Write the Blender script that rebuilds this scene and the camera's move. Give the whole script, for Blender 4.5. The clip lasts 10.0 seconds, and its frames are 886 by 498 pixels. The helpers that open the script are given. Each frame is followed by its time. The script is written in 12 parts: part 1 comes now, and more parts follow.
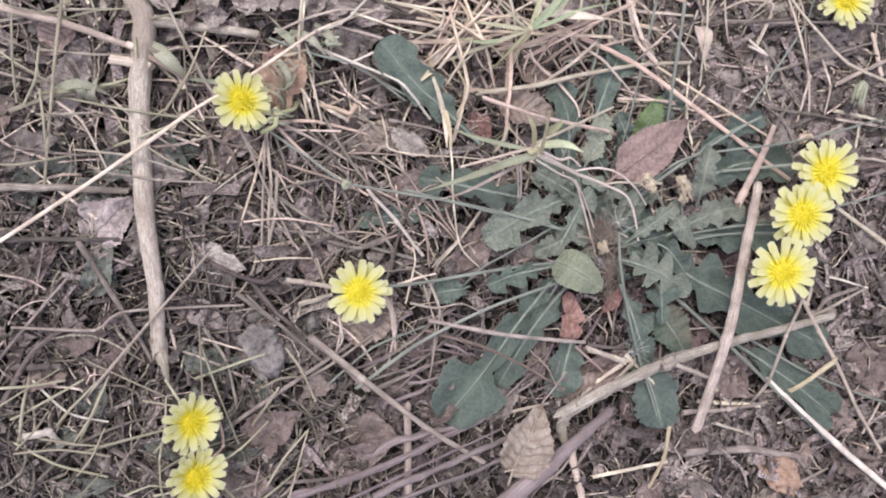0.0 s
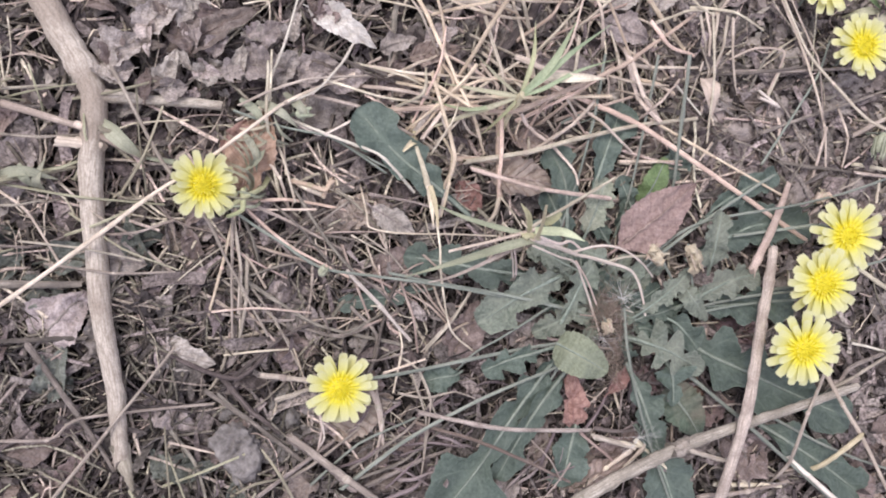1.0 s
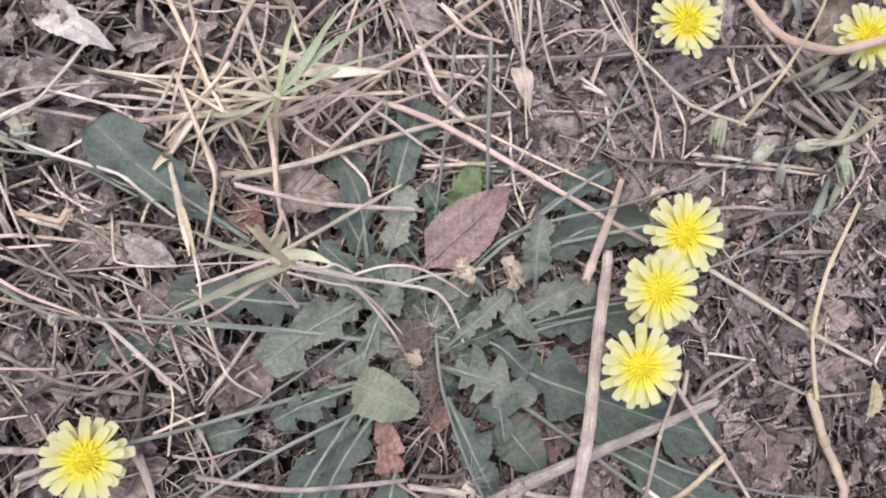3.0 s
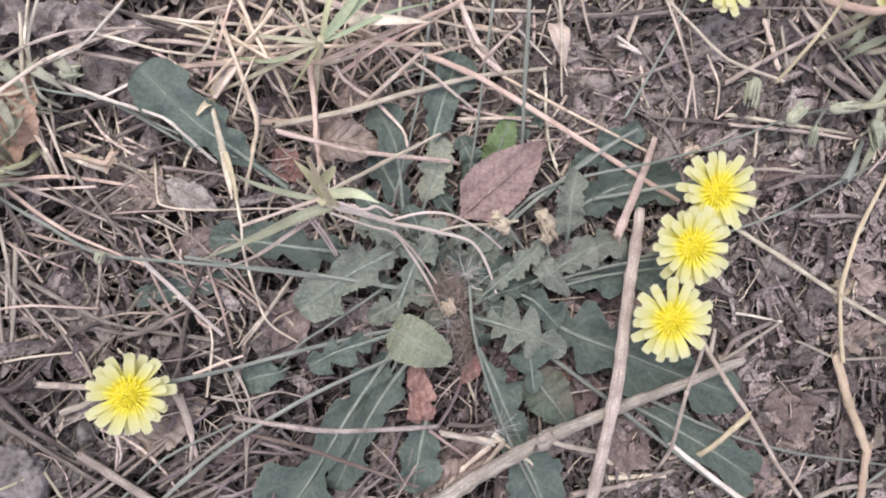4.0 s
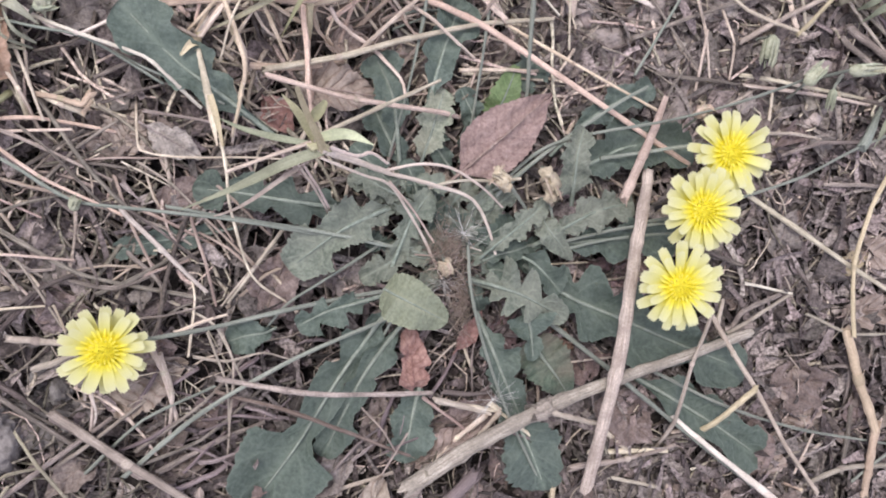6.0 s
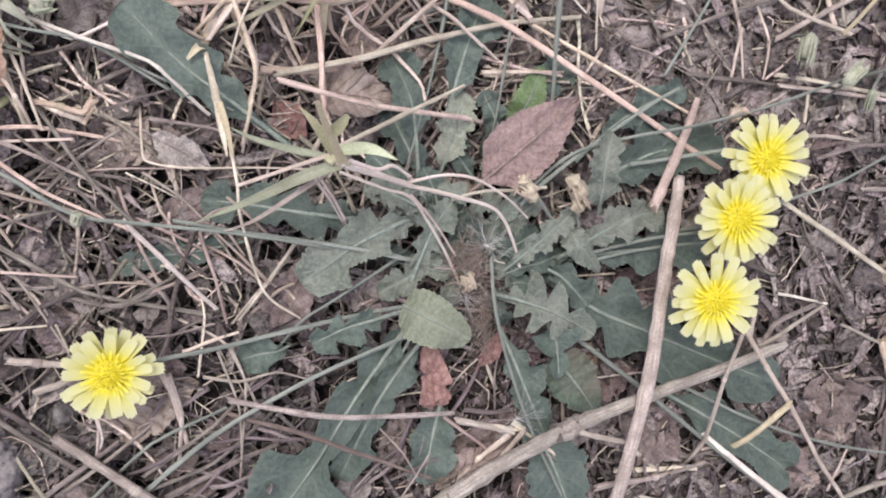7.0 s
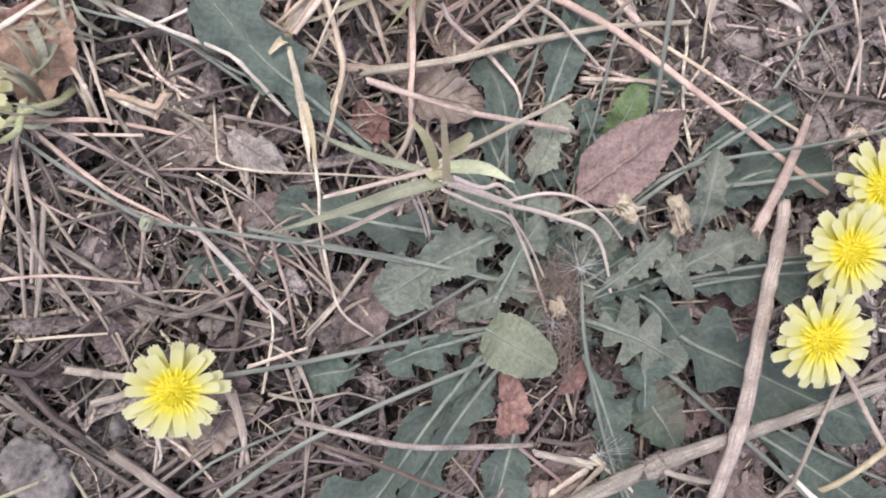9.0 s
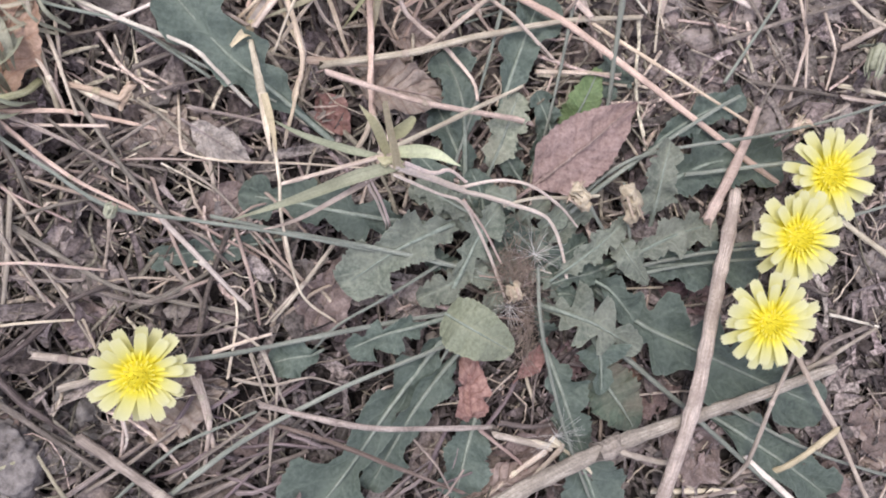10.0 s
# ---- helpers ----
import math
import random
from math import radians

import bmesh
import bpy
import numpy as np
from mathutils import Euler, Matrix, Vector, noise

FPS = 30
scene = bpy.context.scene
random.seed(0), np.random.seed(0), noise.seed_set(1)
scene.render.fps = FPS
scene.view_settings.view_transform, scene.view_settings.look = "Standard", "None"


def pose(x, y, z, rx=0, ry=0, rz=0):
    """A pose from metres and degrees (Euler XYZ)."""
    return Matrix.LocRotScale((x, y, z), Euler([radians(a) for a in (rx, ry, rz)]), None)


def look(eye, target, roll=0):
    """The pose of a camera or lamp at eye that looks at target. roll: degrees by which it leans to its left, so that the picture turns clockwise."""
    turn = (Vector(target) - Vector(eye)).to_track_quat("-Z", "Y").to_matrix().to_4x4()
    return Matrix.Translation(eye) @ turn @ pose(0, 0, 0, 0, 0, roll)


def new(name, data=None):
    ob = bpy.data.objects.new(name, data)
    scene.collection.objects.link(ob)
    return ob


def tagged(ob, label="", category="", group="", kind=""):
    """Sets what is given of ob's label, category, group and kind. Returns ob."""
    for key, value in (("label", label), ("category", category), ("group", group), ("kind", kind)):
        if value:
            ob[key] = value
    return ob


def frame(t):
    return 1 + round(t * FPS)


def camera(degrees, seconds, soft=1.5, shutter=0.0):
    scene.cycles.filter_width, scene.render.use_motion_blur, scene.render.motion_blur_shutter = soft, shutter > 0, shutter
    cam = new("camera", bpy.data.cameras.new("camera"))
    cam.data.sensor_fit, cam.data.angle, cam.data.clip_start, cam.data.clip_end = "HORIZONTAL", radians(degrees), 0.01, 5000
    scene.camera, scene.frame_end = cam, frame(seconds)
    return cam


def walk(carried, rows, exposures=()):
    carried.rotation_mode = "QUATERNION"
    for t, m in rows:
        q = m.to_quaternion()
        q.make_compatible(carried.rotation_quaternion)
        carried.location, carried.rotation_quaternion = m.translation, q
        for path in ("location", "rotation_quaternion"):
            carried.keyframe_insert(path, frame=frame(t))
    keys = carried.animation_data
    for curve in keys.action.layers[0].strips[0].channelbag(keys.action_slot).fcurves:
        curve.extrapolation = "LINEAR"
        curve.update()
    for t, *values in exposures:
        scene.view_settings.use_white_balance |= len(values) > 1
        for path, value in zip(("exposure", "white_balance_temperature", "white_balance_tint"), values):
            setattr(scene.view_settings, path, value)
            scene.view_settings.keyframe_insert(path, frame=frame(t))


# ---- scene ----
cam = camera(67.1, 10.0, soft=1.9)
PATH = [
    (0.0, -0.09854, -0.00159, 0.24971, -1.614, -8.352, 0.124),
    (0.5, -0.10109, 0.00387, 0.23811, -2.286, -8.439, 0.324),
    (1.0, -0.09252, 0.02594, 0.22796, -1.394, -8.765, -1.399),
    (1.5, -0.07492, 0.03885, 0.22597, -0.470, -10.004, -3.458),
    (2.0, -0.06064, 0.03973, 0.22276, -0.806, -10.441, -4.531),
    (2.5, -0.04338, 0.03620, 0.21042, 1.338, -11.857, -5.188),
    (3.0, -0.03441, 0.02432, 0.20607, 0.695, -12.009, -5.275),
    (3.2, -0.03593, 0.02080, 0.20595, -0.287, -11.614, -4.945),
    (4.5, -0.04470, 0.01369, 0.20782, -0.845, -11.173, -3.825),
    (5.0, -0.04419, 0.01325, 0.20718, -1.135, -11.310, -3.472),
    (5.5, -0.03570, 0.01022, 0.20005, -0.732, -11.701, -3.784),
    (5.7, -0.03818, 0.00454, 0.19804, -1.301, -11.502, -3.035),
    (6.8, -0.04556, 0.01224, 0.19562, -2.747, -11.885, -3.049),
    (7.0, -0.04535, 0.01262, 0.18613, -3.057, -11.485, -3.170),
    (7.5, -0.05686, 0.02208, 0.16603, -3.467, -11.599, -2.537),
    (8.0, -0.05929, 0.02410, 0.17101, -4.255, -10.611, -1.848),
    (8.5, -0.06147, 0.02026, 0.17255, -4.836, -9.480, -0.425),
    (9.0, -0.06027, 0.02084, 0.16926, -4.954, -10.100, -0.479),
    (9.5, -0.05593, 0.01872, 0.17280, -4.847, -10.873, -0.591),
    (10.0, -0.05391, 0.01682, 0.17583, -4.496, -10.996, -0.726),
]
walk(cam, [(t, pose(*place)) for t, *place in PATH], exposures=((0.0, 0.56), (10.0, 0.56)))

# ---- light ----
SUN_ELEVATION, SUN_ROTATION = radians(62), radians(-40)
world = bpy.data.worlds.new("overcast_sky")
scene.world = world
world.use_nodes = True
wn = world.node_tree.nodes
sky = wn.new("ShaderNodeTexSky")
sky.sky_type, sky.sun_disc, sky.sun_elevation, sky.sun_rotation = "NISHITA", False, SUN_ELEVATION, SUN_ROTATION
sky.air_density, sky.dust_density, sky.ozone_density = 1.0, 4.0, 1.0
pale = wn.new("ShaderNodeMix")
pale.data_type = "RGBA"
pale.inputs["Factor"].default_value = 0.75
pale.inputs["B"].default_value = (5.62, 5.62, 7.05, 1)
world.node_tree.links.new(sky.outputs[0], pale.inputs["A"])
world.node_tree.links.new(pale.outputs["Result"], wn["Background"].inputs[0])
wn["Background"].inputs[1].default_value = 0.15
sun = new("sun", bpy.data.lights.new("sun", "SUN"))
sun.data.energy, sun.data.angle, sun.data.color = 1.5, radians(25), (1.0, 0.975, 0.95)
sun.matrix_world = look((math.sin(SUN_ROTATION) * math.cos(SUN_ELEVATION), math.cos(SUN_ROTATION) * math.cos(SUN_ELEVATION), math.sin(SUN_ELEVATION)), (0, 0, 0))

# ---- materials ----
MM = 0.001


def material(name, low, high, rough=0.8, grain=900.0, stretch=(1, 1, 1), bump=0.3, vary=0.35, island=False, warm=0.04, through_light=0.0, spec=0.25, stain=None, grey=0.0, fibre=False, speck=0.10):
    """A matt natural surface: fine grain between two colours, broad stains, and a different shade for each piece."""
    if grey:
        low, high = ([v + grey * (sum(c) / 3 - v) for v in c] for c in (low, high))
    m = bpy.data.materials.new(name)
    m.use_nodes = True
    n, link = m.node_tree.nodes, m.node_tree.links.new
    shader = n["Principled BSDF"]
    where = n.new("ShaderNodeTexCoord")
    scale = n.new("ShaderNodeMapping")
    scale.inputs["Scale"].default_value = stretch
    link(where.outputs["UV" if fibre else "Object"], scale.inputs["Vector"])
    if fibre:
        scale.inputs["Scale"].default_value, grain_here = (stretch if stretch != (1, 1, 1) else (0.10, 3.0, 1.0)), 1.0
    else:
        grain_here = grain
    fine = n.new("ShaderNodeTexNoise")
    fine.inputs["Scale"].default_value, fine.inputs["Detail"].default_value, fine.inputs["Roughness"].default_value = grain_here, 5, 0.65
    link(scale.outputs[0], fine.inputs["Vector"])
    ramp = n.new("ShaderNodeValToRGB")
    ramp.color_ramp.elements[0].position, ramp.color_ramp.elements[1].position = 0.36, 0.64
    ramp.color_ramp.elements[0].color, ramp.color_ramp.elements[1].color = (*low, 1), (*high, 1)
    link(fine.outputs[0], ramp.inputs[0])
    broad = n.new("ShaderNodeTexNoise")
    broad.inputs["Scale"].default_value, broad.inputs["Detail"].default_value = grain / 9, 3
    link(where.outputs["Object"], broad.inputs["Vector"])
    patch = n.new("ShaderNodeMapRange")
    patch.inputs["From Min"].default_value, patch.inputs["From Max"].default_value = (0.40, 0.60) if fibre else (0.42, 0.68)
    link(broad.outputs[0], patch.inputs["Value"])
    mix = n.new("ShaderNodeMix")
    mix.data_type = "RGBA"
    tone = stain or tuple((0.72 if fibre else 0.55) * a + 0.1 * b for a, b in zip(low, high))
    mix.inputs["B"].default_value = (*tone, 1)
    weight = n.new("ShaderNodeMath")
    weight.operation = "MULTIPLY"
    weight.inputs[1].default_value = 0.72 if fibre else 0.6
    link(patch.outputs[0], weight.inputs[0])
    link(weight.outputs[0], mix.inputs["Factor"])
    link(ramp.outputs[0], mix.inputs["A"])
    if island:
        piece = n.new("ShaderNodeNewGeometry").outputs["Random Per Island"]
    else:
        piece = n.new("ShaderNodeObjectInfo").outputs["Random"]
    hue = n.new("ShaderNodeHueSaturation")
    value = n.new("ShaderNodeMapRange")
    value.inputs["To Min"].default_value, value.inputs["To Max"].default_value = 1 - vary, 1 + vary
    link(piece, value.inputs["Value"])
    dots = n.new("ShaderNodeTexNoise")
    dots.inputs["Scale"].default_value, dots.inputs["Detail"].default_value, dots.inputs["Roughness"].default_value = 1500, 3, 0.7
    link(where.outputs["Object"], dots.inputs["Vector"])
    dust = n.new("ShaderNodeMapRange")
    dust.inputs["From Min"].default_value, dust.inputs["From Max"].default_value = 0.36, 0.60
    dust.inputs["To Min"].default_value, dust.inputs["To Max"].default_value = 1 - 1.5 * speck, 1 + 0.5 * speck
    link(dots.outputs[0], dust.inputs["Value"])
    shade = n.new("ShaderNodeMath")
    shade.operation = "MULTIPLY"
    link(value.outputs[0], shade.inputs[0])
    link(dust.outputs[0], shade.inputs[1])
    link(shade.outputs[0], hue.inputs["Value"])
    shift = n.new("ShaderNodeMath")
    shift.operation, shift.inputs[1].default_value = "MULTIPLY", 7.31
    wrap = n.new("ShaderNodeMath")
    wrap.operation = "FRACT"
    turn = n.new("ShaderNodeMapRange")
    turn.inputs["To Min"].default_value, turn.inputs["To Max"].default_value = 0.5 - warm / 2, 0.5 + warm / 2
    link(piece, shift.inputs[0])
    link(shift.outputs[0], wrap.inputs[0])
    link(wrap.outputs[0], turn.inputs["Value"])
    link(turn.outputs[0], hue.inputs["Hue"])
    link(mix.outputs["Result"], hue.inputs["Color"])
    link(hue.outputs[0], shader.inputs["Base Color"])
    shader.inputs["Roughness"].default_value = rough
    shader.inputs["Specular IOR Level"].default_value = spec
    relief = n.new("ShaderNodeBump")
    relief.inputs["Strength"].default_value, relief.inputs["Distance"].default_value = bump, 0.0009
    link(fine.outputs[0], relief.inputs["Height"])
    link(relief.outputs[0], shader.inputs["Normal"])
    if through_light:
        glow = n.new("ShaderNodeBsdfTranslucent")
        both = n.new("ShaderNodeMixShader")
        both.inputs[0].default_value = through_light
        link(hue.outputs[0], glow.inputs["Color"])
        link(shader.outputs[0], both.inputs[1])
        link(glow.outputs[0], both.inputs[2])
        link(both.outputs[0], n["Material Output"].inputs["Surface"])
    m["tone"] = hue.name
    return m


def along(m, colours, axis="x", ripple=0.0, waves=0.0):
    """Lets the pigment of m change along a piece (u of its map), with ribs as fine relief."""
    n, link = m.node_tree.nodes, m.node_tree.links.new
    uv = n.new("ShaderNodeTexCoord")
    cut = n.new("ShaderNodeSeparateXYZ")
    link(uv.outputs["UV"], cut.inputs[0])
    ramp = n.new("ShaderNodeValToRGB")
    e = ramp.color_ramp.elements
    e[0].position, e[0].color = colours[0][0], (*colours[0][1], 1)
    e[1].position, e[1].color = colours[-1][0], (*colours[-1][1], 1)
    for p, c in colours[1:-1]:
        k = e.new(p)
        k.color = (*c, 1)
    link(cut.outputs[0], ramp.inputs[0])
    mix = n.new("ShaderNodeMix")
    mix.data_type, mix.blend_type = "RGBA", "MULTIPLY"
    mix.inputs["Factor"].default_value = 1.0
    link(ramp.outputs[0], mix.inputs["A"])
    tone = n[m["tone"]]
    outs = [l.to_socket for l in m.node_tree.links if l.from_node == tone]
    link(tone.outputs[0], mix.inputs["B"])
    for s in outs:
        link(mix.outputs["Result"], s)
    return m


def veined(m, colour, strength=0.5, ribs=9.0, width=0.12, slant=1.4, ridge_by=0.25, band=0.0):
    """Side veins on a leaf blade, from the midrib outwards: a paler line and a shallow ridge."""
    n, link = m.node_tree.nodes, m.node_tree.links.new
    uv = n.new("ShaderNodeTexCoord")
    cut = n.new("ShaderNodeSeparateXYZ")
    link(uv.outputs["UV"], cut.inputs[0])
    centre = n.new("ShaderNodeMath")
    centre.operation, centre.inputs[1].default_value = "SUBTRACT", 0.5
    side = n.new("ShaderNodeMath")
    side.operation = "ABSOLUTE"
    lean = n.new("ShaderNodeMath")
    lean.operation, lean.inputs[1].default_value = "MULTIPLY", -slant / ribs * 2
    place = n.new("ShaderNodeMath")
    place.operation = "ADD"
    many = n.new("ShaderNodeMath")
    many.operation, many.inputs[1].default_value = "MULTIPLY", ribs
    part_ = n.new("ShaderNodeMath")
    part_.operation = "PINGPONG"
    part_.inputs[1].default_value = 0.5
    line = n.new("ShaderNodeMapRange")
    line.inputs["From Min"].default_value, line.inputs["From Max"].default_value = width, 0.0
    link(cut.outputs[1], centre.inputs[0])
    link(centre.outputs[0], side.inputs[0])
    link(side.outputs[0], lean.inputs[0])
    link(cut.outputs[0], place.inputs[0])
    link(lean.outputs[0], place.inputs[1])
    link(place.outputs[0], many.inputs[0])
    link(many.outputs[0], part_.inputs[0])
    link(part_.outputs[0], line.inputs["Value"])
    weight = n.new("ShaderNodeMath")
    weight.operation, weight.inputs[1].default_value = "MULTIPLY", strength
    link(line.outputs[0], weight.inputs[0])
    middle = n.new("ShaderNodeMapRange")
    middle.inputs["From Min"].default_value, middle.inputs["From Max"].default_value = 0.11, 0.015
    middle.inputs["To Max"].default_value = band
    link(side.outputs[0], middle.inputs["Value"])
    most = n.new("ShaderNodeMath")
    most.operation = "MAXIMUM"
    link(weight.outputs[0], most.inputs[0])
    link(middle.outputs[0], most.inputs[1])
    rim = n.new("ShaderNodeMapRange")
    rim.inputs["From Min"].default_value, rim.inputs["From Max"].default_value = 0.462, 0.5
    rim.inputs["To Max"].default_value = band * 0.9
    link(side.outputs[0], rim.inputs["Value"])
    edge = n.new("ShaderNodeMath")
    edge.operation = "MAXIMUM"
    link(most.outputs[0], edge.inputs[0])
    link(rim.outputs[0], edge.inputs[1])
    weight = edge
    mix = n.new("ShaderNodeMix")
    mix.data_type = "RGBA"
    mix.inputs["B"].default_value = (*colour, 1)
    tone = n[m["tone"]]
    outs = [l.to_socket for l in m.node_tree.links if l.from_node == tone]
    link(tone.outputs[0], mix.inputs["A"])
    link(weight.outputs[0], mix.inputs["Factor"])
    for s in outs:
        link(mix.outputs["Result"], s)
    ridge = n.new("ShaderNodeBump")
    ridge.inputs["Strength"].default_value, ridge.inputs["Distance"].default_value = ridge_by, 0.0006
    link(line.outputs[0], ridge.inputs["Height"])
    old = [l for l in m.node_tree.links if l.to_node.name == "Principled BSDF" and l.to_socket.name == "Normal"][0]
    link(old.from_socket, ridge.inputs["Normal"])
    link(ridge.outputs[0], n["Principled BSDF"].inputs["Normal"])
    return m


# soil colour set well below dry soil: it carries shade between litter pieces
GAP_SHADE_SOIL = material("soil", (0.016, 0.013, 0.0112), (0.066, 0.053, 0.046), 0.95, 420, bump=0.9, grey=0.25, speck=0.22, vary=0.0)
CRUMB = material("soil_crumb", (0.050, 0.040, 0.035), (0.20, 0.163, 0.145), 0.95, 700, bump=0.6, grey=0.25, speck=0.22, vary=0.35, island=True)
GREY_CLOD = material("grey_clod", (0.13, 0.11, 0.10), (0.29, 0.252, 0.23), 0.95, 260, bump=0.9, grey=0.2, speck=0.12, vary=0.15)
CLOD = material("clod", (0.25, 0.205, 0.182), (0.45, 0.375, 0.337), 0.95, 300, bump=0.9, grey=0.1, speck=0.12, vary=0.2)
STRAW_BITS = material("straw_bits", (0.225, 0.174, 0.132), (0.62, 0.505, 0.40), 0.7, 700, bump=0.3, grey=0.1, vary=0.75, island=True, warm=0.06)
STRAW_PIECE = material("long_straw", (0.20, 0.174, 0.132), (0.62, 0.505, 0.40), 0.7, 700, bump=0.3, grey=0.1, vary=0.75, warm=0.06)
TANGLE = material("drab_fibres", (0.070, 0.058, 0.045), (0.30, 0.255, 0.205), 0.8, 700, bump=0.4, vary=0.6, island=True, warm=0.05)
TWIG_BITS = material("twig_bits", (0.030, 0.022, 0.020), (0.175, 0.137, 0.128), 0.85, 700, bump=0.5, grey=0.2, vary=0.6, island=True, warm=0.05)
# rotted leaf tone, darkened further to paint shade into the crevices
SHADE_MOULD = material("leaf_mould", (0.018, 0.013, 0.011), (0.092, 0.070, 0.062), 0.9, 500, bump=0.4, grey=0.2, speck=0.22, vary=0.5, island=True, warm=0.05)
FLAKES = material("leaf_flakes", (0.066, 0.049, 0.043), (0.30, 0.234, 0.21), 0.85, 500, bump=0.4, grey=0.25, speck=0.22, vary=0.5, island=True, warm=0.06, through_light=0.1)
PEBBLE = material("soil_pebble", (0.27, 0.218, 0.193), (0.50, 0.417, 0.376), 0.95, 420, bump=0.7, vary=0.28, island=True, warm=0.04)
PALE_FLAKES = material("pale_leaf_flakes", (0.225, 0.19, 0.162), (0.45, 0.392, 0.345), 0.85, 500, bump=0.4, vary=0.35, island=True, warm=0.05, through_light=0.1)
CHIPS = material("bark_shreds", (0.072, 0.056, 0.050), (0.38, 0.308, 0.282), 0.85, 900, bump=0.5, grey=0.1, vary=0.6, island=True, warm=0.05)
CHIP_PIECE = material("bark_shred_piece", (0.072, 0.056, 0.050), (0.38, 0.308, 0.282), 0.85, 900, bump=0.5, grey=0.1, vary=0.6, warm=0.05)
STEM = {
    "pale": material("pale_straw", (0.433, 0.34, 0.252), (0.824, 0.7, 0.556), 0.6, 1300, grey=0.08, fibre=True, vary=0.26),
    "white": material("bleached_straw", (0.5, 0.42, 0.345), (0.76, 0.67, 0.565), 0.6, 1300, grey=0.1, fibre=True, vary=0.2),
    "tan": material("tan_straw", (0.45, 0.325, 0.235), (0.79, 0.62, 0.47), 0.65, 1300, grey=0.08, fibre=True, vary=0.28),
    "yellow": material("yellow_straw", (0.42, 0.325, 0.215), (0.66, 0.54, 0.385), 0.55, 500, bump=0.6, fibre=True, vary=0.12),
    "grey": material("weathered_twig", (0.165, 0.133, 0.109), (0.46, 0.383, 0.322), 0.85, 1300, bump=0.9, grey=0.1, fibre=True, vary=0.32),
    "dark": material("dark_twig", (0.085, 0.066, 0.058), (0.26, 0.208, 0.182), 0.9, 1300, bump=0.9, grey=0.1, fibre=True, vary=0.35),
    "weather": material("weathered_stalk", (0.253, 0.209, 0.175), (0.54, 0.46, 0.397), 0.85, 900, (0.12, 1.3, 1.0), 0.9, fibre=True, speck=0.16, vary=0.08),
    "ash": material("ash_straw", (0.31, 0.254, 0.205), (0.62, 0.53, 0.44), 0.75, 1200, bump=0.5, fibre=True, vary=0.3),
    "pink": material("pinkish_stem", (0.44, 0.34, 0.262), (0.76, 0.632, 0.515), 0.65, 1300, bump=0.6, fibre=True, vary=0.18),
    "cane": material("thick_rosy_stalk", (0.36, 0.275, 0.228), (0.70, 0.585, 0.50), 0.7, 1100, bump=0.7, grey=0.05, fibre=True, vary=0.03, warm=0.01, speck=0.14),
    "red": material("red_brown_twig", (0.28, 0.20, 0.16), (0.54, 0.43, 0.365), 0.75, 600, fibre=True, vary=0.15),
    "green": material("grey_green_stalk", (0.19, 0.205, 0.165), (0.34, 0.355, 0.295), 0.5, 500, bump=0.6, fibre=True, vary=0.12, spec=0.4),
    "lime": material("yellow_green_blade", (0.40, 0.40, 0.22), (0.62, 0.59, 0.38), 0.55, 400, fibre=True, vary=0.1, through_light=0.2),
    "grass": material("green_blade", (0.29, 0.34, 0.20), (0.45, 0.49, 0.32), 0.55, 400, fibre=True, vary=0.12, through_light=0.2),
    "dull": material("half_dry_blade", (0.27, 0.28, 0.185), (0.45, 0.45, 0.32), 0.6, 500, bump=0.4, fibre=True, vary=0.1, through_light=0.15),
    "husk": material("straw_sheath", (0.56, 0.49, 0.30), (0.80, 0.72, 0.50), 0.6, 500, bump=0.5, fibre=True, vary=0.1, through_light=0.15),
    "weed": material("weed_leaf", (0.13, 0.18, 0.075), (0.27, 0.33, 0.16), 0.55, 500, bump=0.4, fibre=True, vary=0.15, through_light=0.1),
    "orange": material("orange_root", (0.46, 0.34, 0.235), (0.68, 0.54, 0.40), 0.6, 500, bump=0.6, fibre=True, vary=0.1),
    "bark": material("stick_bark", (0.34, 0.283, 0.222), (0.66, 0.58, 0.48), 0.85, 420, (0.22, 1.1, 1.0), 0.7, grey=0.05, fibre=True, speck=0.14, vary=0.1, stain=(0.28, 0.225, 0.175)),
    "strip": material("mauve_stalk_strip", (0.18, 0.136, 0.13), (0.358, 0.29, 0.284), 0.8, 500, (0.06, 2.0, 1.0), 0.9, fibre=True, vary=0.22),
    "drab": material("drab_green_leaf", (0.27, 0.275, 0.19), (0.46, 0.455, 0.34), 0.65, 500, bump=0.5, fibre=True, vary=0.12, through_light=0.1),
    "rosy": material("pale_rosy_runner", (0.55, 0.44, 0.36), (0.86, 0.74, 0.64), 0.55, 900, bump=0.4, fibre=True, vary=0.08),
    "young": material("young_blade", (0.46, 0.50, 0.31), (0.66, 0.68, 0.47), 0.5, 400, fibre=True, vary=0.05, through_light=0.2),
    "umber": material("umber_twig", (0.16, 0.115, 0.093), (0.37, 0.29, 0.24), 0.8, 900, bump=0.8, fibre=True, vary=0.12),
    "sage": material("dull_sage_stalk", (0.25, 0.226, 0.152), (0.49, 0.447, 0.325), 0.7, 500, bump=0.6, fibre=True, vary=0.3),
}
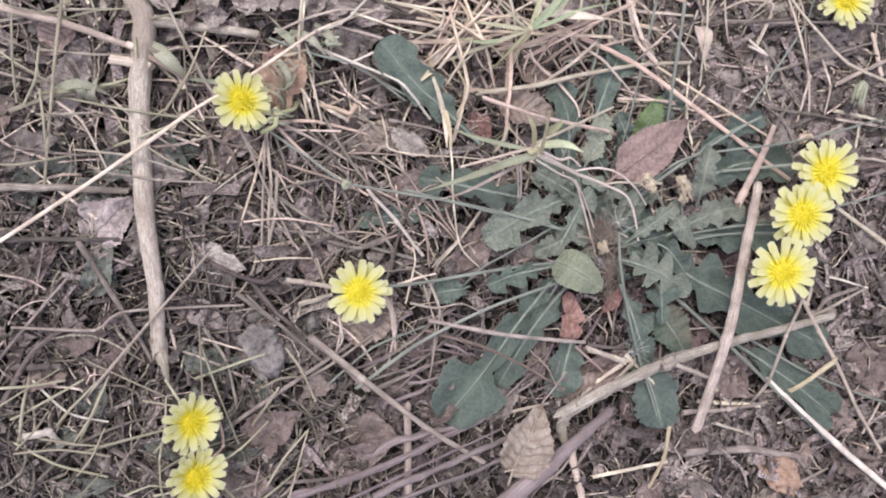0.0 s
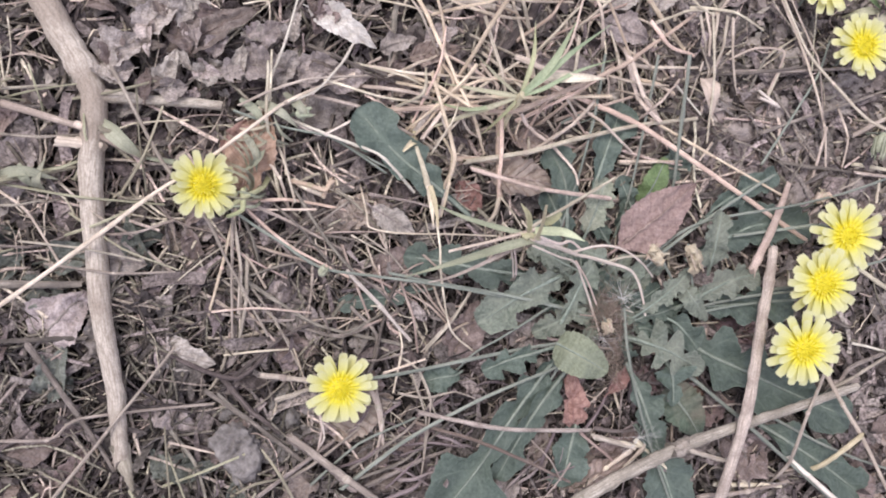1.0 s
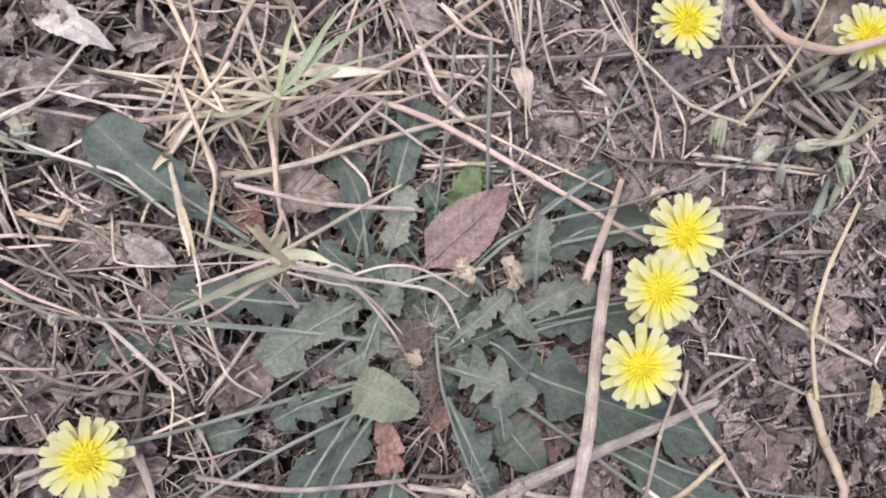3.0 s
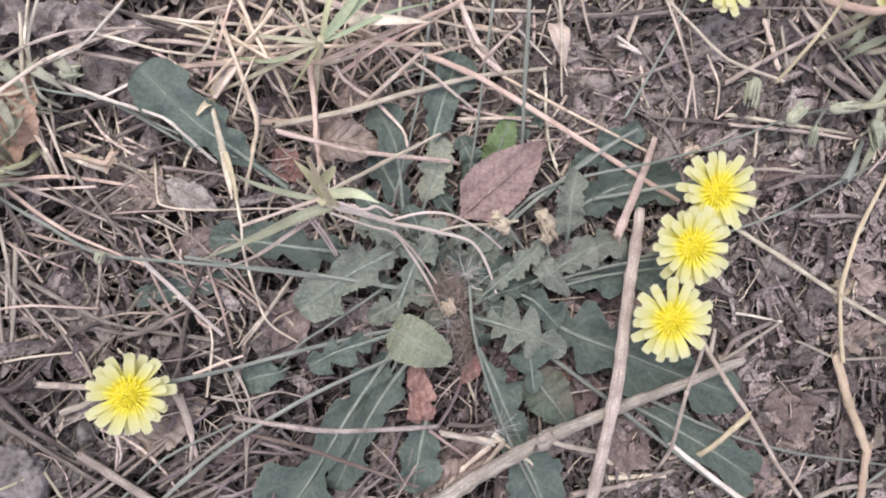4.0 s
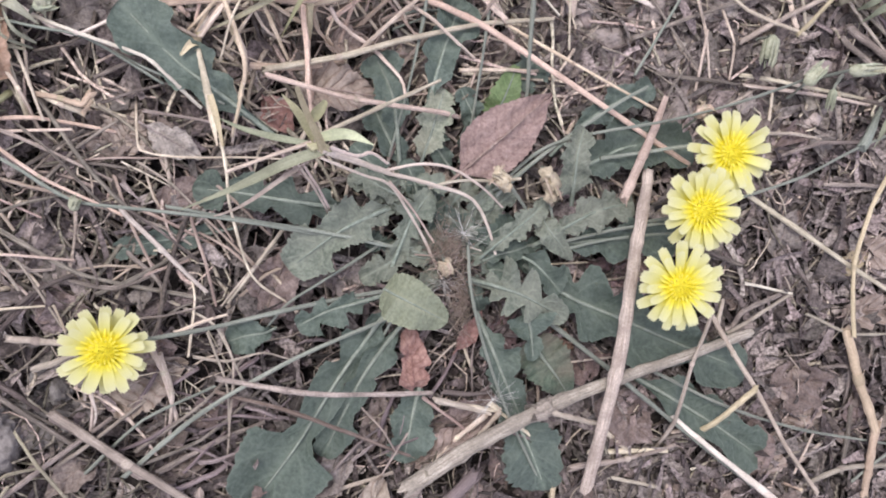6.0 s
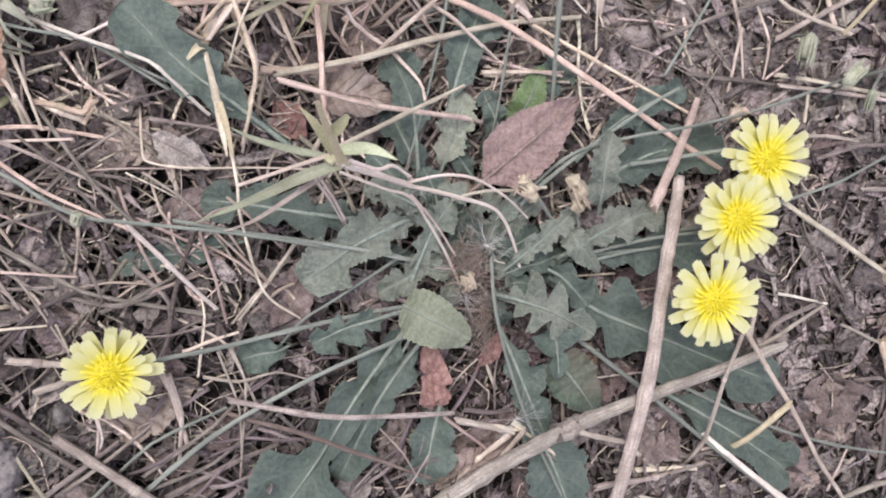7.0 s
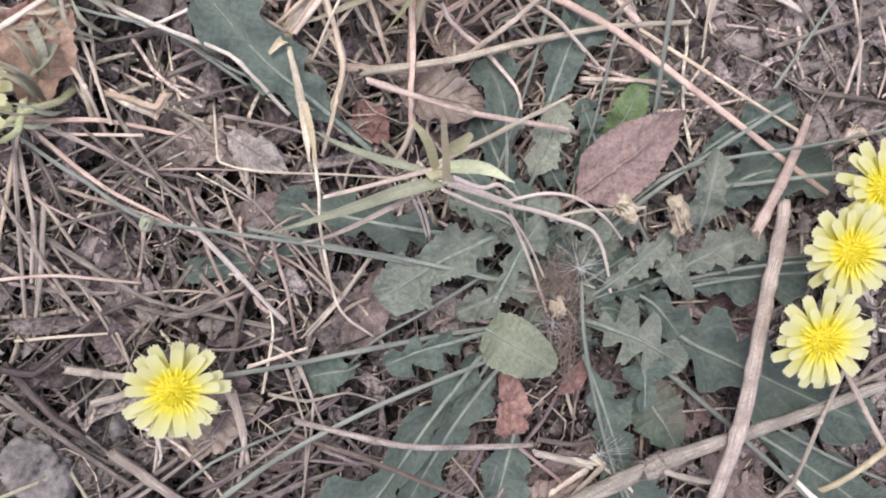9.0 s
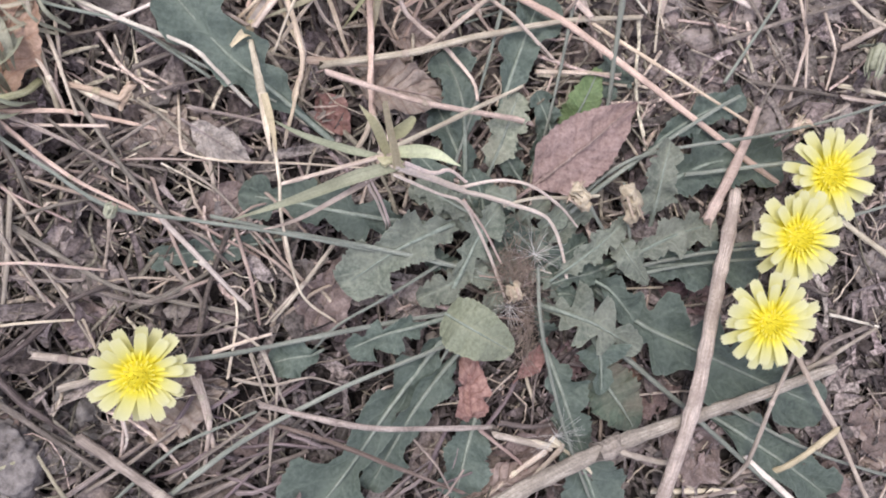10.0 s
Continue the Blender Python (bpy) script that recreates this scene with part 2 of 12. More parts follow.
LEAF = {
    "deep": veined(material("rosette_leaf", (0.064, 0.084, 0.067), (0.117, 0.146, 0.117), 0.55, 800, bump=0.5, stain=(0.115, 0.143, 0.114), vary=0.16, warm=0.03, through_light=0.08, spec=0.35), (0.165, 0.20, 0.155), 0.32, 8, 0.12, band=0.55),
    "dusty": veined(material("dusty_leaf", (0.113, 0.131, 0.101), (0.204, 0.222, 0.173), 0.65, 800, bump=0.5, stain=(0.225, 0.235, 0.185), vary=0.12, warm=0.03, through_light=0.08), (0.31, 0.325, 0.25), 0.34, 8, 0.12, band=0.5),
    "olive": veined(material("olive_leaf", (0.158, 0.172, 0.112), (0.238, 0.252, 0.172), 0.55, 900, bump=0.25, stain=(0.19, 0.205, 0.148), vary=0.05, through_light=0.08), (0.32, 0.33, 0.22), 0.12, 7, 0.10, band=0.5),
    "sage": veined(material("pale_sage_leaf", (0.21, 0.235, 0.172), (0.35, 0.375, 0.285), 0.6, 800, bump=0.5, stain=(0.27, 0.26, 0.19), vary=0.05, through_light=0.1), (0.42, 0.43, 0.33), 0.3, 8, 0.12, band=0.5),
    "fresh": veined(material("fresh_leaf", (0.13, 0.2, 0.085), (0.22, 0.31, 0.145), 0.55, 500, bump=0.2, vary=0.05, through_light=0.12), (0.26, 0.38, 0.18), 0.3),
    "ruddy": veined(material("ruddy_leaf", (0.062, 0.086, 0.062), (0.115, 0.142, 0.102), 0.6, 700, bump=0.3, vary=0.05, stain=(0.17, 0.125, 0.098)), (0.20, 0.20, 0.15), 0.2),
}
RIB = material("leaf_midrib", (0.19, 0.22, 0.175), (0.3, 0.33, 0.27), 0.55, 500, vary=0.08)
DEAD = {
    "drab": veined(material("drab_dead_leaf", (0.32, 0.268, 0.236), (0.60, 0.513, 0.457), 0.85, 350, bump=0.9, grey=0.05, speck=0.22, vary=0.22, through_light=0.1), (0.22, 0.175, 0.15), 0.40, 7, 0.16, 2.0),
    "slate": veined(material("slate_green_leaf", (0.12, 0.127, 0.105), (0.235, 0.24, 0.205), 0.8, 400, bump=0.9, speck=0.22, vary=0.25, through_light=0.08), (0.12, 0.12, 0.10), 0.40, 7, 0.16, 2.0),
    "purple": veined(material("purple_brown_leaf", (0.155, 0.098, 0.0957), (0.33, 0.235, 0.231), 0.85, 300, bump=0.9, speck=0.22, vary=0.15, through_light=0.08), (0.15, 0.09, 0.085), 0.40, 7, 0.16, 2.0),
    "mauve": veined(material("mauve_brown_leaf", (0.275, 0.195, 0.166), (0.43, 0.325, 0.282), 0.8, 900, bump=0.8, vary=0.04, through_light=0.08), (0.22, 0.14, 0.12), 0.26, 13, 0.25, 2.6),
    "brown": veined(material("brown_leaf", (0.165, 0.121, 0.102), (0.33, 0.255, 0.22), 0.85, 260, bump=0.9, grey=0.15, speck=0.22, vary=0.2, through_light=0.08), (0.17, 0.105, 0.085), 0.28, 7, 0.16, 2.0),
    "grey": veined(material("grey_dead_leaf", (0.26, 0.208, 0.182), (0.46, 0.382, 0.34), 0.85, 260, bump=0.9, grey=0.2, speck=0.22, vary=0.28, through_light=0.08), (0.16, 0.125, 0.11), 0.28, 7, 0.15, 2.0),
    "russet": veined(material("russet_leaf", (0.24, 0.14, 0.11), (0.42, 0.275, 0.22), 0.8, 500, bump=0.9, vary=0.1, through_light=0.1), (0.20, 0.09, 0.07), 0.60, 7),
    "orange": veined(material("orange_tan_leaf", (0.33, 0.22, 0.15), (0.52, 0.37, 0.27), 0.75, 400, bump=0.8, vary=0.08, through_light=0.12), (0.33, 0.19, 0.12), 0.60, 7),
    "tan": veined(material("tan_leaf", (0.28, 0.21, 0.168), (0.47, 0.372, 0.31), 0.8, 300, bump=0.8, grey=0.12, vary=0.12, through_light=0.1), (0.24, 0.165, 0.125), 0.60, 8, 0.2, 1.8, 0.6),
    "straw": veined(material("straw_yellow_leaf", (0.40, 0.33, 0.20), (0.62, 0.53, 0.36), 0.7, 400, bump=0.6, vary=0.08, through_light=0.12), (0.35, 0.27, 0.16), 0.4, 7),
    "pale": veined(material("bleached_leaf", (0.52, 0.44, 0.385), (0.74, 0.66, 0.59), 0.8, 500, bump=0.8, grey=0.25, vary=0.08, through_light=0.1), (0.45, 0.37, 0.32), 0.60, 7),
}
PETAL = along(material("ray_floret", (0.92, 0.91, 0.90), (1.0, 1.0, 1.0), 0.6, 700, bump=0.15, speck=0.05, vary=0.05, warm=0.01, through_light=0.35, stain=(0.9, 0.9, 0.86)),
              [(0.0, (0.88, 0.74, 0.03)), (0.36, (0.86, 0.77, 0.06)), (0.56, (0.77, 0.73, 0.25)), (1.0, (0.74, 0.72, 0.44))])
INNER_PETAL = along(material("inner_floret", (0.95, 0.95, 0.92), (1.0, 1.0, 1.0), 0.6, 700, bump=0.1, speck=0.05, vary=0.04, warm=0.01, through_light=0.4, stain=(0.94, 0.93, 0.9)),
                    [(0.0, (0.92, 0.79, 0.03)), (0.6, (0.92, 0.82, 0.07)), (1.0, (0.90, 0.83, 0.20))])
STAMEN = material("flower_centre", (0.92, 0.79, 0.03), (0.95, 0.85, 0.07), 0.6, 900, speck=0.08, vary=0.06, island=True, warm=0.01, through_light=0.35)
BRACT = material("flower_bract", (0.17, 0.20, 0.13), (0.30, 0.32, 0.21), 0.6, 600, vary=0.1)
DRY_BUD = material("dry_bud", (0.36, 0.275, 0.195), (0.62, 0.52, 0.40), 0.75, 500, vary=0.1)
GREEN_BUD = material("green_bud", (0.27, 0.28, 0.19), (0.45, 0.45, 0.33), 0.6, 500, vary=0.1)
BROWN_FLUFF = material("brown_hair", (0.20, 0.15, 0.115), (0.40, 0.32, 0.26), 0.8, 500, vary=0.3, island=True)
FLUFF = material("pappus_hair", (0.55, 0.52, 0.48), (0.8, 0.77, 0.73), 0.7, 500, vary=0.05)


# ---- helpers for meshes ----
def mesh_of(name, verts, faces, mat, uvs=None, smooth=True):
    me = bpy.data.meshes.new(name)
    me.from_pydata([tuple(v) for v in verts], [], [tuple(f) for f in faces])
    me.materials.append(mat)
    if smooth:
        me.polygons.foreach_set("use_smooth", [True] * len(me.polygons))
    if uvs is not None:
        layer = me.uv_layers.new(name="map")
        loops = np.zeros(len(me.loops), dtype=np.int32)
        me.loops.foreach_get("vertex_index", loops)
        layer.data.foreach_set("uv", np.asarray(uvs, dtype=np.float32)[loops].ravel())
    me.update()
    return me


def part(name, me, parent, label=""):
    ob = new(name, me)
    ob.parent = parent
    if label:
        ob["label"] = label
    return ob


def depth_of_litter(x, y):
    """How deep the dry litter lies on the soil, in metres: deep under the straw, thin where the soil is bare."""
    bare = min(1.0, max(0.0, (x - 0.045) / 0.05))
    return 0.0062 * (1 - bare) + 0.0044 * bare


def height(x, y):
    """The uneven top of the soil, in metres."""
    p = Vector((x, y, 0.0))
    z = 0.0026 * noise.noise(p * 22) + 0.0020 * noise.noise(p * 60 + Vector((3, 1, 7)))
    z += 0.0012 * noise.noise(p * 170) + 0.0009 * abs(noise.noise(p * 420))
    return z - depth_of_litter(x, y) if abs(x) < 0.4 and abs(y) < 0.4 else z


def level(x, y):
    """The top of the litter, on which loose things rest."""
    return height(x, y) + 0.7 * depth_of_litter(x, y)


def smooth_line(points, steps, kink=0.0):
    """Points on a smooth line (Catmull-Rom) through the given ones, evenly many in each stretch."""
    p = np.asarray(points, float)
    if len(p) == 2:
        t = np.linspace(0, 1, steps * 2 + 1)[:, None]
        return p[0] + (p[1] - p[0]) * t
    q = np.vstack([2 * p[0] - p[1], p, 2 * p[-1] - p[-2]])
    out = []
    for k in range(len(p) - 1):
        a, b, c, d = q[k:k + 4]
        for s in np.linspace(0, 1, steps, endpoint=False):
            out.append((1 - kink) * 0.5 * (2 * b + (c - a) * s + (2 * a - 5 * b + 4 * c - d) * s * s + (3 * b - a - 3 * c + d) * s ** 3) + kink * (b + (c - b) * s))
    out.append(p[-1])
    return np.array(out)


def frames_along(line):
    """For each point of a line: its way, a level side and the normal to both."""
    way = np.gradient(line, axis=0)
    way /= np.linalg.norm(way, axis=1)[:, None] + 1e-12
    up = np.array([0, 0, 1.0])
    side = np.cross(way, up)
    side /= np.linalg.norm(side, axis=1)[:, None] + 1e-9
    return way, side, np.cross(side, way)


def tube(line, radii, sides=7, rough=0.0, seed=0, flat=1.0, ends=True, ragged=0.0):
    """Vertices and faces of a closed, slightly uneven rod along a line."""
    rng = np.random.default_rng(seed)
    way, side, up = frames_along(line)
    a = np.linspace(0, 2 * math.pi, sides, endpoint=False)
    lumps = 1 + rough * rng.normal(size=(len(line), sides)) + rough * rng.normal(size=(1, sides))
    ring = (np.cos(a)[None, :, None] * side[:, None] + flat * np.sin(a)[None, :, None] * up[:, None])
    v = line[:, None] + ring * (np.asarray(radii)[:, None] * lumps)[:, :, None]
    if ragged:
        for k, sg in ((0, -1), (-1, 1)):
            v[k] += way[k] * (sg * ragged * np.asarray(radii)[k] * rng.uniform(-0.4, 1.6, sides))[:, None]
    v = v.reshape(-1, 3)
    f = []
    for k in range(len(line) - 1):
        for s in range(sides):
            b = (s + 1) % sides
            f.append((k * sides + s, k * sides + b, (k + 1) * sides + b, (k + 1) * sides + s))
    if ends:
        n = len(v)
        v = np.vstack([v, v[:sides], v[-sides:]])
        f.append(tuple(n + s for s in range(sides - 1, -1, -1)))
        f.append(tuple(n + sides + s for s in range(sides)))
    return v, f


def rod_mesh(name, points, d0, d1, mat, seed=0, sides=7, rough=0.05, wobble=0.16, flat=0.7, steps=7, kink=0.4):
    """A rod through points in millimetres; d0 and d1 are its thickness at both ends."""
    rng = np.random.default_rng(seed)
    line = smooth_line(points, steps, kink)
    r = np.linspace(d0, d1, len(line)) / 2
    w = rng.normal(size=(len(line), 3)) * wobble * min(d0, d1) * 0.5
    w[1:-1] = (w[:-2] + w[1:-1] + w[2:]) / 3
    w[:, 2] *= 0.4
    swell = rng.normal(size=len(line))
    knots = 1 + 0.18 * (rng.random(len(line)) < 0.08) + 0.10 * np.convolve(swell, np.ones(5) / 5, "same")
    v, f = tube((line + w), r * knots, sides, rough, seed + 1, flat, ragged=0.9)
    far = np.concatenate([[0], np.cumsum(np.linalg.norm(np.diff(line, axis=0), axis=1))]) + rng.random() * 900
    turn = np.arange(sides) / sides * 3.1 * max(d0, d1) + rng.random() * 50
    uv = np.stack([np.repeat(far, sides), np.tile(turn, len(line))], -1)
    uv = np.vstack([uv, uv[:sides], uv[-sides:]])
    return mesh_of(name, v * MM, f, mat, uv)


count = [0]


def seed_next():
    count[0] += 1
    return 1000 + count[0] * 17


def stem(name, look_, d0, d1, *points, label="", category="dry stem", group="dry stems on the ground", sides=7, rough=0.05, wobble=0.18):
    """One dry stem, twig or stalk as a thing of its own. Points in millimetres."""
    s = seed_next()
    if d0 < 2.6:
        d0, d1 = 0.86 * d0, 0.84 * d1
    me = rod_mesh(name, points, d0, d1, STEM[look_], s, sides, rough, wobble, kink=0.8 if d0 > 2.6 else 0.4)
    low = min(v.co.z - level(v.co.x, v.co.y) for v in me.vertices)
    if low > 0.010:
        # the lower end bends down to the litter, so that the stem rests on it
        zs = [q[2] for q in points]
        k = 0 if zs[0] <= zs[-1] else len(points) - 1
        pts = [list(q) for q in points]
        end, inner = pts[k], pts[1 if k == 0 else -2]
        out = np.array(end[:2]) - np.array(inner[:2])
        out = out / (np.linalg.norm(out) + 1e-6)
        drop = low * 1000
        extra = [end[0] + out[0] * drop * 1.3, end[1] + out[1] * drop * 1.3, level(end[0] * MM, end[1] * MM) * 1000 + d0 * 0.2]
        pts = [extra] + pts if k == 0 else pts + [extra]
        me = rod_mesh(name, pts, d0, d1, STEM[look_], s, sides, rough, wobble, kink=0.8 if d0 > 2.6 else 0.4)
    ob = new(name, me)
    if d0 > 0.75 and look_ in ("pale", "tan", "white", "yellow", "pink", "ash", "weather", "strip"):
        # a swollen joint where the stem bends, and loose fibres at its broken end
        rng = np.random.default_rng(s + 5)
        line = smooth_line(points, 7, 0.8 if d0 > 2.6 else 0.4)
        way, side, up = frames_along(line)
        if len(points) > 2 and look_ != "strip":
            k = 7 * int(rng.integers(1, len(points) - 1))
            r = (d0 + (d1 - d0) * k / len(line)) / 2
            c = line[k] + way[k] * r * np.linspace(-1.1, 1.1, 5)[:, None]
            v, f = tube(c, r * np.array([1.0, 1.14, 1.2, 1.12, 1.0]), 8, 0.05, s, 0.8)
            uv = np.stack([np.linspace(0, 2, len(v)), np.linspace(0, 9, len(v))], -1)
            part("joint", mesh_of("joint", v * MM, f, STEM[look_], uv), ob, "swollen joint of the stem")
        v, f, n = [], [], 0
        for k in range(4):
            e, sg, r = -1, 1, d1 / 2
            a = rng.random() * 6.283
            o = side[e] * math.cos(a) * r * 0.8 + up[e] * math.sin(a) * r * 0.6
            tip = line[e] + o * 1.5 + way[e] * sg * r * rng.uniform(0.5, 1.5)
            tv, tf = tube(np.array([line[e] + o * 0.9 - way[e] * sg * r, line[e] + o * 1.05 + way[e] * sg * r * 0.3, tip]), r * np.array([0.24, 0.22, 0.06]), 4, 0.1, k, 0.6)
            f += [tuple(i + n for i in face) for face in tf]
            v.append(tv)
            n += len(tv)
        uv = np.stack([np.linspace(0, 5, n), np.linspace(0, 9, n)], -1)
        part("frayed_end", mesh_of("frayed_end", np.vstack(v) * MM, f, STEM[look_], uv), ob, "loose fibres at the broken ends")
    return tagged(ob, label, category, group)


def forked(label, category, group, *rods):
    """A stick with its side shoots: rods of (part name, look, thickness at both ends, points)."""
    root = new("forked_stick")
    for name, look_, d0, d1, points in rods:
        part(name, rod_mesh(name, points, d0, d1, STEM[look_], seed_next(), 12, 0.045, 0.06, 0.9, 8, 0.35), root)
    return tagged(root, label, category, group)


def blade_mesh(name, points, width, mat, fold=0.25, tip=0.05, base=0.5, seed=0):
    """A long narrow grass blade with a shallow fold, widest near its middle. Millimetres."""
    line = smooth_line(points, 8)
    way, side, up = frames_along(line)
    n = len(line)
    u = np.linspace(0, 1, n)
    w = width / 2 * np.interp(u, [0, 0.3, 0.6, 1], [base, 1, 0.8, tip])
    v, uv = [], []
    for k in range(n):
        for j, s in enumerate((-1, -0.5, 0, 0.5, 1)):
            v.append(line[k] + side[k] * w[k] * s + up[k] * (abs(s) * fold * w[k]))
            uv.append((u[k], j / 4))
    f = [(k * 5 + j, k * 5 + j + 1, (k + 1) * 5 + j + 1, (k + 1) * 5 + j) for k in range(n - 1) for j in range(4)]
    return mesh_of(name, np.array(v) * MM, f, mat, uv)


def lobed_edge(u, lobes, sinus, neck):
    """Half-width of one side of a leaf: each lobe (place, reach) rises steeply from its notch and slopes gently on to the next."""
    at, reach = [0.0, max(0.02, lobes[0][0] - 0.16)], [neck * 0.8, neck]
    for k, (place, far) in enumerate(lobes):
        at += [place - 0.045, place - 0.008, place + 0.02]
        reach += [max(neck, sinus * far), 0.97 * far, far]
        if k + 1 < len(lobes):
            gap = lobes[k + 1][0] - 0.045 - place
            at += [place + 0.45 * gap, place + 0.8 * gap]
            reach += [far * 0.88, far * (0.30 + 0.65 * sinus)]
    place, far = lobes[-1]
    at += [place + 0.45 * (1 - place), place + 0.8 * (1 - place), place + 0.94 * (1 - place), 1.0]
    reach += [far * 0.92, far * 0.64, far * 0.34, 0.03]
    return np.interp(u, at, reach)


def leaf_mesh(name, points, width, mat, lobes=4, depth=0.45, teeth=0.06, seed=0, cup=0.12, wave=0.06, neck=0.12, tipness=0.72, n=64, left=(), right=(), sinus=0.4, blunt=0.6):
    """A blade along a bent midline (millimetres): a winged stalk, side lobes that point back, a broad end lobe and a toothed edge."""
    rng = np.random.default_rng(seed)
    n = 100 if left else n
    line = smooth_line(points, max(4, n // (len(points) - 1)))
    way, side, up = frames_along(line)
    n = len(line)
    u = np.linspace(0, 1, n)
    length = np.linalg.norm(np.diff(line, axis=0), axis=1).sum()
    body = np.interp(u, [0, 0.12, 0.35, tipness, 0.90, 0.97, 1.0], [neck * 0.8, neck, 0.62, 1.0, 0.84, 0.5, 0.06])
    if lobes == 0:
        body = np.maximum(np.sin(np.pi * np.clip(u, 0, 1) ** 0.85) ** blunt, 0.03)
    loose = 0.4 if left else 1.0
    lean_to, twist = rng.normal() * 0.16 * (lobes > 0) * loose, rng.normal() * 0.30 * (lobes > 0) * loose
    angle = (lean_to + twist * (u - 0.5))[:, None]
    side, up = side * np.cos(angle) + up * np.sin(angle), up * np.cos(angle) - side * np.sin(angle)
    v, uv = [], []
    rows = (-1, -0.82, -0.6, -0.36, -0.12, 0.12, 0.36, 0.6, 0.82, 1)
    edge = {}
    for sgn in (-1, 1):
        ph = rng.random() * 0.5
        saw = ((u * length / (2.0 + 0.9 * rng.random()) + ph + 0.3 * np.sin(u * 11 + ph * 9)) % 1.0)
        ragged = 1 - teeth * 2.0 * saw ** 0.7 * (0.4 + 1.2 * rng.random(n))
        if left:
            edge[sgn] = lobed_edge(u, left if sgn < 0 else right, sinus, neck) * ragged
            continue
        cuts = np.zeros(n)
        for k in range(lobes):
            c = 0.16 + 0.58 * (k + 0.5 + 0.8 * (rng.random() - 0.5) + 0.2 * sgn) / max(lobes, 1)
            wd = 0.30 * 0.58 / max(lobes, 1) * (0.5 + 0.8 * rng.random())
            cuts = np.maximum(cuts, 1.25 * depth * (0.25 + 0.95 * rng.random()) * np.exp(-((u - c) / wd) ** 2) * np.where(u < c, 1.0, np.exp(-np.abs(u - c) / wd)))
        edge[sgn] = body * (1 - np.clip(cuts, 0, 0.85)) * ragged * (0.94 + 0.12 * rng.random()) * (1 + (0.10 if lobes else 0.0) * np.sin(u * 19 + 7 * rng.random()) * (u > 0.2))
    ripple = rng.random() * 6
    for k in range(n):
        for j, s in enumerate(rows):
            e = edge[-1 if s < 0 else 1][k]
            x = s * e * width / 2
            lift = (cup * abs(s) ** 1.6 + (0.16 if lobes else 0.0) * abs(s)) * e * width / 2 + wave * width * math.sin(u[k] * 17 + ripple + s * 1.3) * abs(s) * e * 0.5
            lift += (0.11 if lobes else 0.03) * width * noise.noise(Vector((u[k] * length / width * 3.2, s * e * 2.4, seed * 0.61))) * min(1.0, 3 * abs(s)) + 0.03 * width * abs(math.sin((u[k] * 8 - 0.35 * abs(s)) * 3.1416)) * abs(s) * e
            back = (-0.13 if left else -0.10) * width * abs(s) * e
            v.append(line[k] + side[k] * x + up[k] * lift + way[k] * back * (1 if u[k] < 0.93 else 0.2))
            uv.append((u[k], 0.5 + 0.5 * s))
    m = len(rows)
    f = [(k * m + j, k * m + j + 1, (k + 1) * m + j + 1, (k + 1) * m + j) for k in range(n - 1) for j in range(m - 1)]
    return mesh_of(name, np.array(v) * MM, f, mat, uv), line, up


def rosette_leaf(plant, look_, width, *points, lobes=4, depth=0.45, teeth=0.07, cup=0.16, wave=0.17, neck=0.12, tipness=0.72, label="", rib=1.0, left=(), right=(), sinus=0.4, blunt=0.6):
    """One leaf of the plant, with its pale midrib."""
    s = seed_next()
    me, line, up = leaf_mesh("leaf", points, width, LEAF[look_], lobes, depth, teeth, s, cup, wave, neck, tipness, 64, left, right, sinus, blunt)
    leaf = part("leaf", me, plant, label)
    n = len(line)
    keep = int(n * 0.93)
    r = np.linspace(0.66, 0.16, keep) * rib * min(1.25, max(0.7, width / 14))
    v, f = tube(line[:keep] + up[:keep] * (0.020 * width), r, 6, 0.08, s, 0.4)
    part("midrib", mesh_of("midrib", v * MM, f, RIB), leaf, "pale green midrib")
    return leaf


